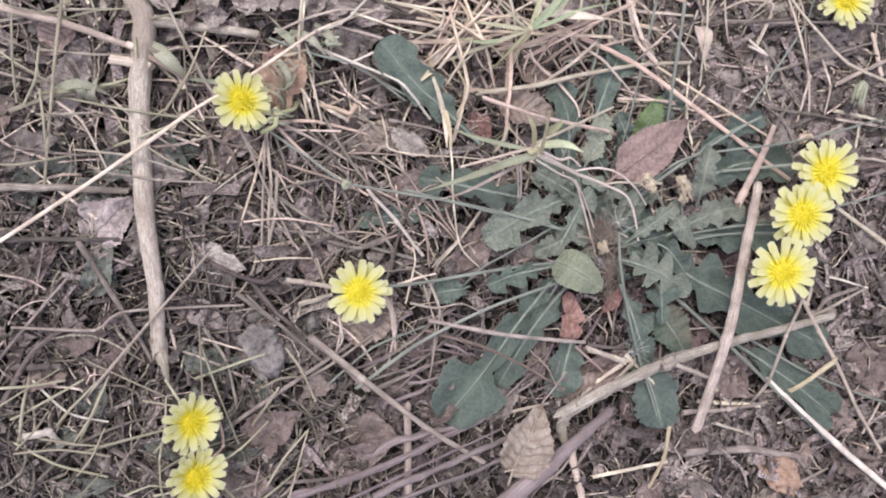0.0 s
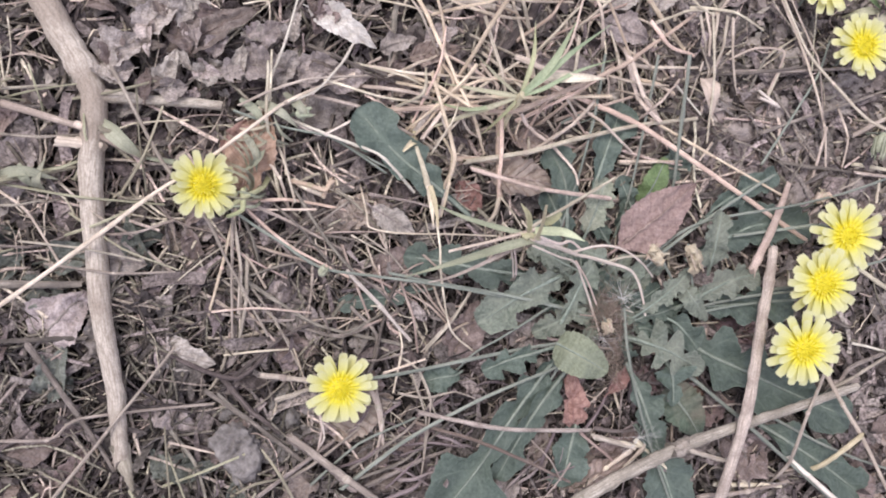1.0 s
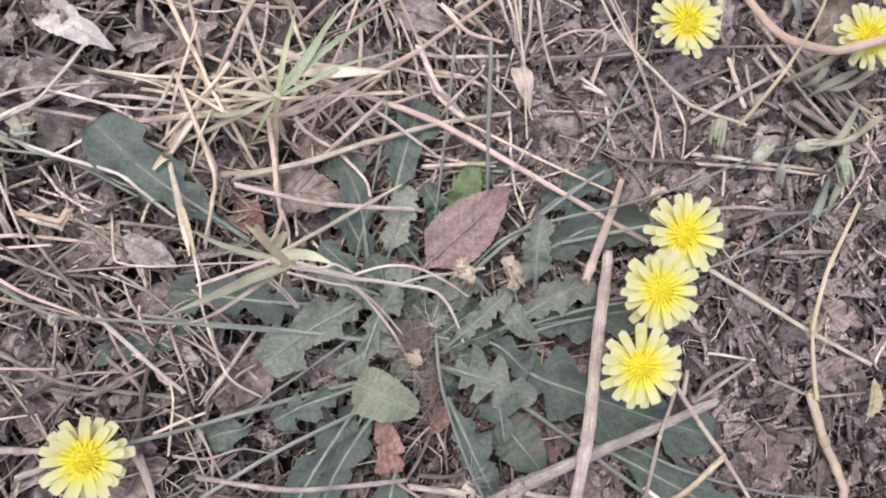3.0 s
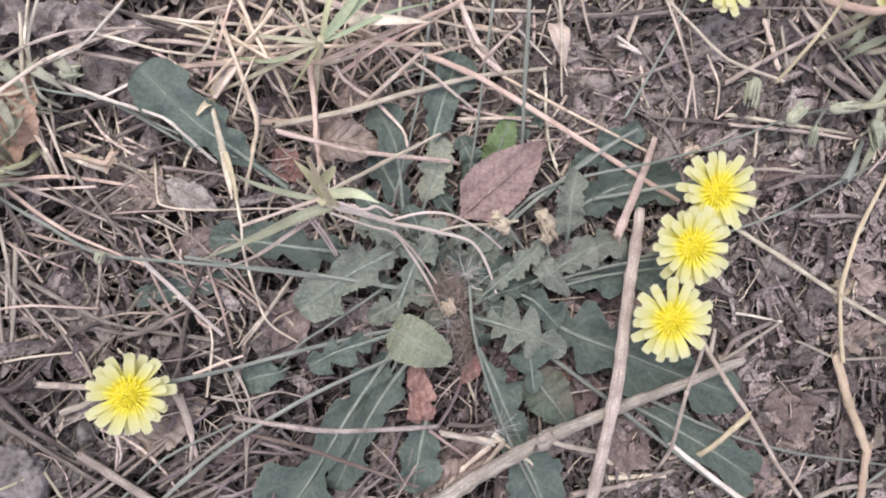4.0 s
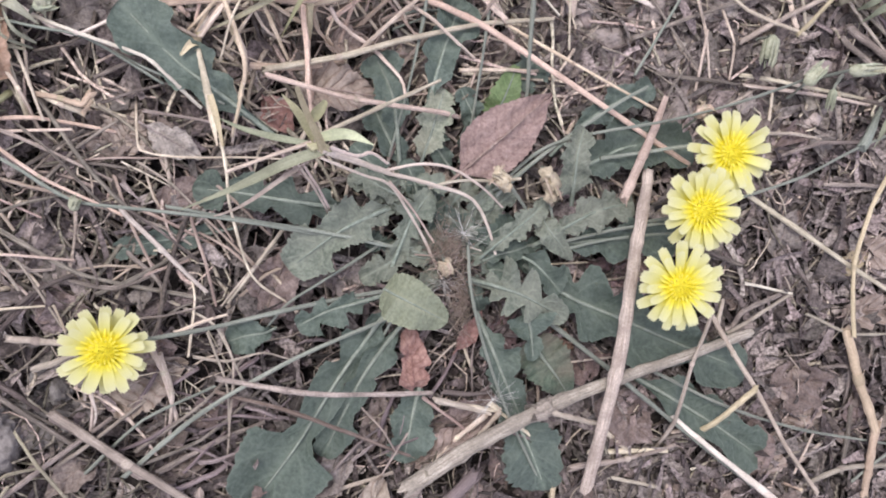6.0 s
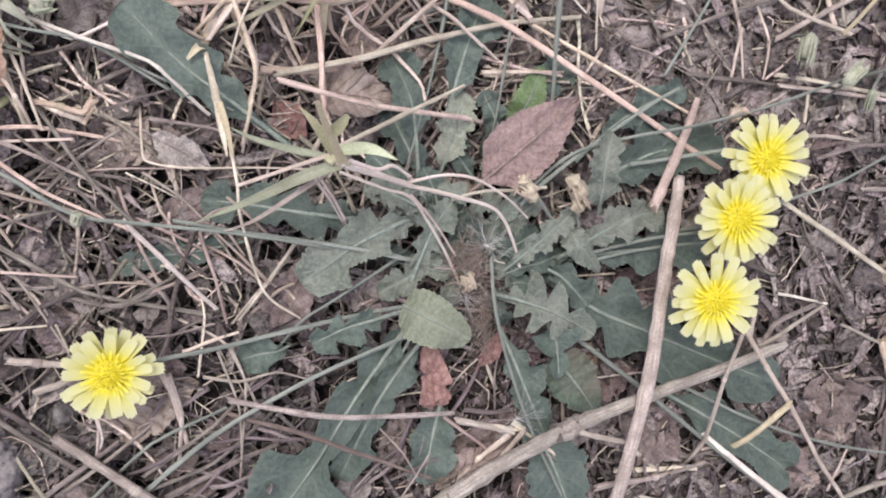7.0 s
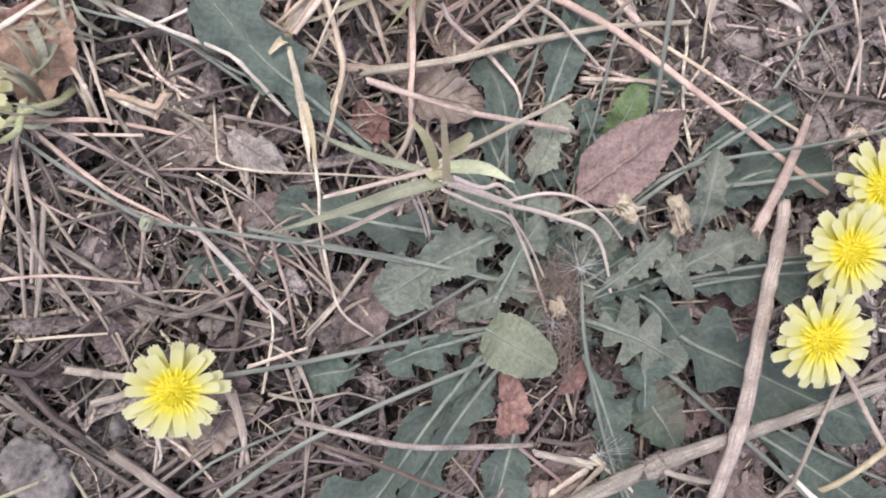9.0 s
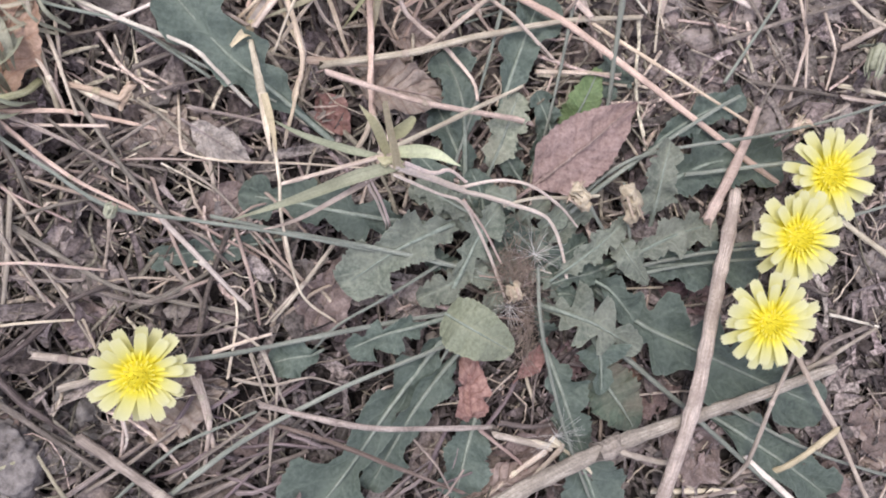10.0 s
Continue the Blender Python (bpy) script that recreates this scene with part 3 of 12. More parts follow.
def dead_leaf(look_, x, y, z, length, width, turn, tilt=8.0, roll=0.0, curl=0.25, teeth=0.05, label="", torn=0.28, pointed=0.9, category="dead leaf", settle=True, tapering=False, crumple=0.95):
    """A fallen dry leaf with curled, uneven sides; its middle lies at x, y, z (millimetres) and its tip points to turn (degrees)."""
    s = seed_next()
    rng = np.random.default_rng(s)
    n, m = 34, 13
    u = np.linspace(0, 1, n)
    body = np.sin(np.pi * np.clip(u, 0.0, 1.0) ** 0.75) ** pointed
    if tapering:
        body = np.interp(u, [0, 0.06, 0.18, 0.36, 0.55, 0.75, 0.9, 1], [0.05, 0.25, 0.80, 1.0, 0.90, 0.60, 0.28, 0.03])
    body = np.maximum(body, 0.02)
    a, b = rng.random(2) * 6
    v, uv = [], []
    for k in range(n):
        saw = 1 - teeth * 2 * ((u[k] * length / 2.2) % 1.0)
        for j in range(m):
            q = 2 * j / (m - 1) - 1
            bite = noise.noise(Vector((u[k] * 5.5, 9.0 if q < 0 else -9.0, s * 0.37)))
            e = body[k] * saw * (1 - torn * max(0, bite - 0.02) * 2.2) * (1 + 0.18 * noise.noise(Vector((u[k] * 3, q * 0.2, s * 0.71))))
            xx = (u[k] - 0.5) * length
            yy = q * e * width / 2
            zz = curl * width * 0.5 * ((abs(q) * e) ** 2) - curl * length * 0.25 * (2 * u[k] - 1) ** 2 * 0.6
            zz += 0.035 * width * math.sin(9 * u[k] + a + 2 * q) + 0.03 * width * math.sin(14 * q * e + b + 4 * u[k])
            o = Vector((xx / width * 2.6, yy / width * 2.6, s * 0.93))
            zz += crumple * width * (0.20 * noise.noise(o) + 0.08 * noise.noise(o * 2.7)) + 0.018 * width * math.cos(38 * (u[k] - 0.16 * abs(q)))
            v.append((xx + 0.05 * crumple * width * noise.noise(o * 1.7), yy, zz))
            uv.append((u[k], j / (m - 1)))
    f = [(k * m + j, k * m + j + 1, (k + 1) * m + j + 1, (k + 1) * m + j) for k in range(n - 1) for j in range(m - 1)]
    turned = np.array(Matrix.LocRotScale((0, 0, 0), Euler((radians(roll), radians(-tilt), radians(turn))), None).to_3x3())
    v = np.array(v) @ turned.T
    v += np.array([x, y, z])
    low = min(p[2] * MM - level(p[0] * MM, p[1] * MM) for p in v)
    if settle:
        v[:, 2] -= max(0, low * 1000 - 0.5)
    ob = new("dead_leaf", mesh_of("dead_leaf", v * MM, f, DEAD[look_], uv))
    stalk = np.array([v[6], v[m + 6] * 0.3 + v[6] * 0.7 - (v[m * 4 + 6] - v[6]) * 1.2])
    centre = np.array([v[k * m + 6] for k in range(n - 1)]) + np.array([0, 0, 0.15])
    tv, tf = tube(np.vstack([stalk[1:], centre]), np.linspace(0.5, 0.14, n) * min(1.2, max(0.5, width / 16)), 5, 0.05, s)
    part("midrib", mesh_of("midrib", tv * MM, tf, DEAD[look_], np.zeros((len(tv), 2))), ob, "dry leaf rib and stalk")
    return tagged(ob, label or "dry curled leaf lying on the ground", category, "dead leaves on the ground")


def petal_mesh(seed, length, width, mat):
    """A strap-shaped ray floret with a toothed end, along +x from 0, in metres."""
    rng = np.random.default_rng(seed)
    n, m = 9, 7
    droop, lift = rng.uniform(-0.10, 0.10), rng.uniform(0.05, 0.16)
    v, uv = [], []
    for k in range(n):
        u = k / (n - 1)
        w = width / 2 * np.interp(u, [0, 0.25, 0.7, 0.92, 1], [0.40, 0.78, 1.0, 0.98, 0.82])
        for j in range(m):
            q = 2 * j / (m - 1) - 1
            tooth = (0.022 if j % 2 == 0 else -0.016) * (u > 0.95) + rng.uniform(-0.01, 0.01) * (u > 0.95)
            x = length * (u + tooth - 0.03 * q * q * u)
            z = length * (lift * math.sin(u * 2.2) + droop * u * u) + 0.16 * w * (q * q) * 1.2 + 0.05 * w * math.cos(q * 9)
            v.append((x, q * w, z))
            uv.append((u, j / (m - 1)))
    f = [(k * m + j, (k + 1) * m + j, (k + 1) * m + j + 1, k * m + j + 1) for k in range(n - 1) for j in range(m - 1)]
    return mesh_of("petal", v, f, mat, uv)


PETALS = [petal_mesh(50 + k, 1.0, 0.25 + 0.03 * (k % 3), PETAL) for k in range(7)]
INNER = [petal_mesh(70 + k, 1.0, 0.085 + 0.02 * (k % 3), INNER_PETAL) for k in range(5)]


def flower(x, y, z, size, tilt=(0, 0), turn=0.0, stalk=(), seed=1, outer=16, inner=13, gap=None, lean_up=6, label=""):
    """A yellow composite flower head: two rings of ray florets, a centre of small florets, bracts and its stalk. Millimetres."""
    rng = np.random.default_rng(seed)
    root = new("yellow_flower")
    root.location = (x * MM, y * MM, z * MM)
    root.rotation_euler = (radians(tilt[0]), radians(tilt[1]), radians(turn))
    R = size / 2 * MM
    for ring, (num, reach, rise, up) in enumerate(((outer, 1.0, lean_up - 2, 0.0), (inner, 0.88, lean_up + 4, 0.0006), (22, 0.56, lean_up + 9, 0.0010), (20, 0.40, lean_up + 22, 0.0014))):
        for k in range(num):
            a = 360 * (k + 0.37 * ring + rng.uniform(-0.16, 0.16)) / num
            if gap and ring == 0 and gap[0] < a % 360 < gap[1]:
                continue
            p = new("petal", (PETALS if ring < 2 else INNER)[int(rng.integers(5))])
            p.parent = root
            p.matrix_basis = pose(0, 0, up, 0, 0, a) @ pose((0.10, 0.09, 0.05, 0.02)[ring] * R, 0, 0, rng.uniform(-9, 9), -rise + rng.uniform(-5, 5), 0) @ Matrix.Diagonal((R * 0.93 * reach * rng.uniform(0.90, 1.05),) * 3 + (1,))
    v, f = [], []
    for k in range(46):
        rr = R * 0.20 * math.sqrt((k + 0.5) / 46)
        a = k * 2.39996
        o = np.array([rr * math.cos(a), rr * math.sin(a), 0.0006])
        tip = o * 1.5 + np.array([rng.normal() * 0.0003, rng.normal() * 0.0003, 0.0043 + 0.0012 * rng.random() - 5 * rr * rr / R])
        tv, tf = tube(np.array([o, (o + tip) / 2 + rng.normal(size=3) * 0.0001, tip]), [0.00013, 0.00012, 0.00009], 4, 0.1, k)
        f += [tuple(i + sum(len(q) for q in v) for i in face) for face in tf]
        v.append(tv)
    rings = [(0.36, 0.0006), (0.32, 0.0020), (0.22, 0.0031), (0.10, 0.0036), (0.01, 0.0037)]
    dome = np.array([[math.cos(t) * q * R, math.sin(t) * q * R, h] for q, h in rings for t in np.linspace(0, 2 * math.pi, 16, endpoint=False)])
    n = sum(len(q) for q in v)
    f += [tuple(n + i for i in (a * 16 + b, a * 16 + (b + 1) % 16, (a + 1) * 16 + (b + 1) % 16, (a + 1) * 16 + b)) for a in range(4) for b in range(16)]
    v.append(dome)
    part("flower_centre", mesh_of("flower_centre", np.vstack(v), f, STAMEN), root, "deep yellow centre of small florets")
    cup = np.array([[0, 0, -0.0075], [0, 0, -0.005], [0, 0, -0.002], [0, 0, 0.0006]])
    cup[:, 0] += np.array([0.0002, 0.0001, 0, 0])
    a = np.linspace(0, 2 * math.pi, 14, endpoint=False)
    rr = np.array([0.0012, 0.0028, 0.0032, 0.0030])
    cv = np.array([[math.cos(t) * r * (1 + 0.08 * (i % 2)), math.sin(t) * r * (1 + 0.08 * (i % 2)), c[2]] for c, r in zip(cup, rr) for i, t in enumerate(a)])
    cf = [(k * 14 + s, k * 14 + (s + 1) % 14, (k + 1) * 14 + (s + 1) % 14, (k + 1) * 14 + s) for k in range(3) for s in range(14)] + [tuple(range(13, -1, -1)), tuple(42 + s for s in range(14))]
    part("bracts", mesh_of("bracts", cv, cf, BRACT), root, "grey-green cup of bracts")
    inv = (pose(0, 0, 0, tilt[0], tilt[1], turn)).inverted()
    pts = [np.array(inv @ Vector((px - x, py - y, pz - z))) for px, py, pz in stalk] or [np.array(inv @ Vector((3, -6, height((x + 3) * MM, (y - 6) * MM) * 1000 - z)))]
    line = [np.array([0, 0, -6.5])] + ([np.array([0.5, 0, -9])] if z > 14 else []) + pts
    part("stalk", rod_mesh("stalk", line, 1.15, 1.25, STEM["green"], seed, wobble=0.1), root, "thin grey-green stalk")
    return tagged(root, label or "yellow flower with toothed pale-edged ray florets", "flower", "yellow flowers")


def clod(x, y, r, seed, squash=0.7, mat=None, name="soil_clod", label="angular grey-brown clod of dry soil", category="soil clod"):
    """A lump of dry soil, sunk a little into the ground."""
    bm = bmesh.new()
    bmesh.ops.create_icosphere(bm, subdivisions=5 if r > 4.5 else 4, radius=1.0)
    o = Vector((seed * 3.7, seed * 1.3, 0))
    rng = np.random.default_rng(seed + 700)
    cuts = [(Vector(n).normalized(), h) for n, h in zip(rng.normal(size=(15, 3)), rng.uniform(0.62, 0.95, 15))]
    for v in bm.verts:
        d = v.co.normalized()
        face = min(h / max(d.dot(n), 0.3) for n, h in cuts)
        crack = max(0.0, 1 - abs(noise.noise(d * 1.9 + o)) * 11)
        k = min(face, 1.35) * (1 + 0.16 * noise.noise(d * 1.6 + o)) - 0.12 * crack + 0.14 * noise.noise(d * 4.5 + o) + 0.10 * noise.noise(d * 11 + o) + 0.05 * noise.noise(d * 26 + o)
        v.co = d * k * r * MM
        v.co.z *= squash
    me = bpy.data.meshes.new(name)
    bm.to_mesh(me)
    bm.free()
    me.materials.append(mat or CLOD)
    me.polygons.foreach_set("use_smooth", [True] * len(me.polygons))
    ob = new(name, me)
    ob.location = (x * MM, y * MM, level(x * MM, y * MM) + r * MM * squash * 0.35)
    ob.rotation_euler = (0, 0, seed)
    return tagged(ob, label, category, "soil clods")


def bud(name, look_, x, y, z, size, way, seed, stalk=(), label="", long=1.9):
    """A closed or withered flower head: bracts round a narrow cup, on its stalk."""
    root = new(name)
    root.location = (x * MM, y * MM, z * MM)
    d = Vector(way).normalized()
    q = d.to_track_quat("X", "Z").to_matrix()
    rng = np.random.default_rng(seed)
    dry = name == "withered_head"
    u = np.linspace(0, 1, 19)
    line = np.stack([u * size * long, (0.22 if dry else 0.04) * size * np.sin(u * 7 + seed), 0.06 * size * np.sin(u * 4)], -1)
    girth = np.interp(u, np.linspace(0, 1, 7), [0.35, 0.85, 1.0, 0.85, 0.75, 0.8, 0.55])
    if dry:
        girth = girth * (1 + 0.28 * np.sin(u * 17 + seed) * (u > 0.15))
    v, f = tube(line, size / 2 * girth, 14, 0.20 if dry else 0.06, seed, 0.85)
    v = v @ np.array(q).T
    part("cup", mesh_of("cup", v * MM, f, look_), root)
    for k in range(7):
        a = k / 7 * 6.283 + rng.random()
        p0 = np.array([0.25 * size * long, 0.42 * size * math.cos(a), 0.42 * size * math.sin(a)])
        p1 = np.array([(0.85 + 0.3 * rng.random()) * size * long, 0.46 * size * math.cos(a), 0.46 * size * math.sin(a)])
        p2 = np.array([((0.75 + 0.3 * rng.random()) if dry else (1.15 + 0.3 * rng.random())) * size * long, (0.85 if dry else 0.36) * size * math.cos(a + 0.5 * dry), (0.7 if dry else 0.36) * size * math.sin(a)])
        bv, bf = tube(np.array([p0, p1, p2]), [size * 0.12, size * 0.11, size * 0.03], 5, 0.1, k, 0.6)
        part("bract", mesh_of("bract", (bv @ np.array(q).T) * MM, bf, look_), root)
    if stalk:
        part("stalk", rod_mesh("stalk", [(0, 0, 0)] + [(a - x, b - y, c - z) for a, b, c in stalk], 1.0, 1.2, STEM["green"], seed), root, "thin grey-green stalk")
    return tagged(root, label, "flower bud", "buds and withered heads")


def pappus(x, y, z, r, seed, label="tuft of fine white seed hairs on the plant"):
    """A tuft of fine white hairs that spread from one point."""
    rng = np.random.default_rng(seed)
    v, f, n = [], [], 0
    for k in range(30):
        d = rng.normal(size=3)
        d[2] = abs(d[2]) * 0.5 - 0.1
        d /= np.linalg.norm(d)
        tip = d * r * rng.uniform(0.6, 1.0)
        tv, tf = tube(np.array([[0, 0, 0], tip * 0.5 + rng.normal(size=3) * 0.3, tip]), [0.038, 0.034, 0.025], 3, 0, k)
        f += [tuple(i + n for i in face) for face in tf]
        v.append(tv)
        n += len(tv)
    tv, tf = tube(np.array([[0, 0, -z + height(x * MM, y * MM) * 1000], [0.3, 0.2, -z / 2], [0, 0, 0]]), [0.35, 0.35, 0.25], 5, 0, 1)
    f += [tuple(i + n for i in face) for face in tf]
    v.append(tv)
    ob = new("seed_fluff", mesh_of("seed_fluff", np.vstack(v) * MM, f, FLUFF))
    ob.location = (x * MM, y * MM, z * MM)
    return tagged(ob, label, "seed fluff", kind="stuff")


# ---- ground ----
def ground():
    """One sheet of soil: fine relief in the middle, wider and wider meshes out to the horizon."""
    fine = np.linspace(-0.34, 0.30, 300)
    out = np.geomspace(0.004, 60, 40)
    ax = np.concatenate([(-0.34 - out)[::-1], fine, 0.30 + out])
    fy = np.linspace(-0.22, 0.24, 216)
    ay = np.concatenate([(-0.22 - out)[::-1], fy, 0.24 + out])
    n, m = len(ax), len(ay)
    v = [(x, y, height(x, y)) for y in ay for x in ax]
    f = [(j * n + k, j * n + k + 1, (j + 1) * n + k + 1, (j + 1) * n + k) for j in range(m - 1) for k in range(n - 1)]
    # the sheet's darkened colour deepens the shade seen through the litter
    ob = new("ground", mesh_of("ground", v, f, GAP_SHADE_SOIL))
    return tagged(ob, "dry grey-brown soil with fine crumbs, darkened for shade in the gaps", "ground", kind="structure")


ground()

# region of the litter, in metres
X0, X1, Y0, Y1 = -0.25, 0.21, -0.135, 0.145


def scatter(name, label, category, pieces, mat):
    """Joins many small pieces, each a pair of vertices and faces, into one mesh of litter."""
    v, f, n = [], [], 0
    for pv, pf in pieces:
        v.append(pv)
        f += [tuple(i + n for i in face) for face in pf]
        n += len(pv)
    ob = new(name, mesh_of(name, np.vstack(v), f, mat, smooth=True))
    return tagged(ob, label, category, kind="stuff")


def single(name, label, category, group, pieces, mat):
    """Each piece as a thing of its own."""
    for v, f in pieces:
        tagged(new(name, mesh_of(name, v, f, mat)), label, category, group)


def crumb_pieces(num, seed, lo, hi, x_from=None):
    rng = np.random.default_rng(seed)
    bm = bmesh.new()
    bmesh.ops.create_icosphere(bm, subdivisions=1, radius=1.0)
    base = np.array([v.co for v in bm.verts])
    faces = [tuple(v.index for v in f.verts) for f in bm.faces]
    bm.free()
    out = []
    for _ in range(num):
        x, y = rng.uniform(X0 if x_from is None else x_from, X1), rng.uniform(Y0, Y1)
        r = lo + (hi - lo) * rng.random() ** 3
        v = base * (1 + 0.28 * rng.normal(size=(len(base), 1))) * r * np.array([1, rng.uniform(0.6, 1), rng.uniform(0.5, 0.8)])
        a = rng.random() * 6.28
        v = v @ np.array([[math.cos(a), math.sin(a), 0], [-math.sin(a), math.cos(a), 0], [0, 0, 1]])
        out.append((v + np.array([x, y, height(x, y) + r * 0.25]), faces))
    return out


def pebble_pieces(num, seed, lo, hi, x_from, y_from, flat=(0.55, 0.8)):
    """Lumps and plates of dry cracked soil, half sunk in the ground."""
    rng = np.random.default_rng(seed)
    bm = bmesh.new()
    bmesh.ops.create_icosphere(bm, subdivisions=2, radius=1.0)
    base = np.array([v.co for v in bm.verts])
    faces = [tuple(v.index for v in f.verts) for f in bm.faces]
    bm.free()
    shapes = []
    for k in range(16):
        o = Vector((k * 3.1, k * 1.7, 5))
        shapes.append(base * np.array([1 + 0.55 * noise.noise(Vector(q) * 1.2 + o) + 0.26 * noise.noise(Vector(q) * 3 + o) for q in base])[:, None])
    out = []
    for k in range(num):
        x, y = rng.uniform(x_from, X1), rng.uniform(y_from, Y1)
        r = lo + (hi - lo) * rng.random() ** 2.5
        v = shapes[int(rng.integers(16))] * r * np.array([1, rng.uniform(0.6, 1), rng.uniform(*flat)])
        q = np.array(Euler((rng.normal() * 0.3, rng.normal() * 0.3, rng.random() * 6)).to_matrix())
        out.append((v @ q.T + np.array([x, y, height(x, y) + 0.6 * depth_of_litter(x, y) + r * 0.22]), faces))
    return out


def straw_pieces(num, seed, longest, lo, hi, high, curve=0.12, shortest=0.005, lean=0.0, x_to=None, y_to=None):
    """Bits of straw and twig: flattened, of uneven thickness, some of them bent at a joint."""
    rng = np.random.default_rng(seed)
    out = []
    for k in range(num):
        x, y = rng.uniform(X0, X1 if x_to is None else x_to), rng.uniform(Y0, Y1 if y_to is None else y_to)
        if lean and rng.random() > 0.5 + lean * (y - 0.01) / 0.08:
            y = rng.uniform(0.0, Y1) if lean > 0 else rng.uniform(Y0, 0.02)
        if x < -0.055 and y > 0.05 and rng.random() < 0.6:
            x, y = rng.uniform(X0, X1), rng.uniform(Y0, 0.06)
        length = (shortest + (longest - shortest) * rng.random() ** 2) * (0.45 if x > 0.065 and rng.random() < 0.75 else 1.0)
        a = rng.random() * 6.28
        d = np.array([math.cos(a), math.sin(a), 0])
        s = np.array([-d[1], d[0], 0])
        z = height(x, y) + (high * 0.5 + depth_of_litter(x, y)) * rng.random() ** 1.1 + hi / 2
        bend = rng.normal() * curve * length
        slope = rng.normal() * 0.06 * length
        t = np.linspace(-0.5, 0.5, 6)
        joint = rng.uniform(-0.3, 0.3)
        kink = np.maximum(0, t - joint) * length * (rng.normal() * 0.45 if rng.random() < 0.4 else 0.0)
        line = np.array([x, y, z]) + d * (t * length)[:, None] + s * (bend * (0.25 - t * t) * 4 + kink)[:, None] + np.array([0, 0, 1]) * (slope * t + 0.0005 * rng.normal(size=6))[:, None]
        r = rng.uniform(lo, hi) / 2
        out.append(tube(line, np.full(6, r) * rng.uniform(0.65, 1.2, 6), 5, 0.10, k, rng.uniform(0.25, 0.85), ragged=1.0))
    return out


def flake_pieces(num, seed, smallest, largest, high, x_from=None, y_from=None, low=0.0, top=1.0):
    """Torn, angular bits of dry leaf, curled about their length."""
    rng = np.random.default_rng(seed)
    out = []
    for k in range(num):
        x, y = rng.uniform(X0 if x_from is None else x_from, X1), rng.uniform(Y0 if y_from is None else y_from, Y1)
        r = smallest + (largest - smallest) * rng.random() ** 2.2
        m = 11
        a = np.sort(rng.random(m) * 6.283)
        rad = r * rng.uniform(0.45, 1.2, m)
        narrow = rng.uniform(0.25, 0.8)
        rim = np.stack([np.cos(a) * rad, np.sin(a) * rad * narrow, 0 * a], -1)
        v = np.vstack([[[0, 0, 0]], rim * 0.5, rim])
        curl = rng.uniform(0.2, 1.1) / r * (1 if rng.random() < 0.6 else -1)
        v[:, 2] = curl * v[:, 1] ** 2 * 1.5 - 0.3 * curl * v[:, 0] ** 2 + rng.normal(size=len(v)) * r * 0.10
        q = np.array(Euler((rng.normal() * 0.45, rng.normal() * 0.40, rng.random() * 6.28)).to_matrix())
        v = v @ q.T
        v += np.array([x, y, height(x, y) + (high * 0.4 + 0.9 * depth_of_litter(x, y)) * (low + (top - low) * rng.random() ** 1.1) + r * 0.15])
        f = [(0, 1 + i, 1 + (i + 1) % m) for i in range(m)] + [(1 + i, 1 + m + i, 1 + m + (i + 1) % m, 1 + (i + 1) % m) for i in range(m)]
        out.append((v, f))
    return out


def chip_pieces(num, seed, x_from, longest=0.022, widest=0.0042):
    """Curled shreds of bark and stalk: bent strips with raised sides and uneven ends."""
    rng = np.random.default_rng(seed)
    out = []
    for k in range(num):
        x, y = rng.uniform(x_from, X1), rng.uniform(Y0, Y1)
        length, wide = 0.006 + (longest - 0.006) * rng.random() ** 1.4, 0.0010 + (widest - 0.0010) * rng.random() ** 1.3
        a = rng.normal() * 0.9 + (0.6 if rng.random() < 0.5 else 2.2)
        n = 7
        t = np.linspace(-0.5, 0.5, n)
        turn = a + rng.normal() * 0.5 * t + rng.normal() * 0.3 * t * t
        step = np.stack([np.cos(turn), np.sin(turn), 0 * t], -1) * length / (n - 1)
        centre = np.cumsum(step, axis=0)
        centre -= centre.mean(0)
        arch = rng.normal() * 0.10 * length
        z = height(x, y) + 0.0010 + (0.0022 + 1.0 * depth_of_litter(x, y)) * rng.random() ** 1.2
        centre = centre + np.array([x, y, z]) + np.array([0, 0, 1]) * (arch * (0.25 - t * t) * 2 + rng.normal() * 0.10 * length * t + rng.normal(size=n) * 0.0002)[:, None]
        w = wide / 2 * np.interp(t, [-0.5, -0.3, 0.2, 0.5], rng.uniform(0.25, 1.2, 4))
        rows, curl, roll = np.array([-1, -0.45, 0.45, 1]), rng.uniform(-0.4, 1.0), rng.normal() * 0.5
        v = []
        for i in range(n):
            s = np.array([-math.sin(turn[i]), math.cos(turn[i]), 0])
            v += [centre[i] + s * q * w[i] + np.array([0, 0, (curl * abs(q) ** 2 + roll * q) * w[i]]) for q in rows]
        out.append((np.array(v), [(i * 4 + j, i * 4 + j + 1, i * 4 + j + 5, i * 4 + j + 4) for i in range(n - 1) for j in range(3)]))
    return out


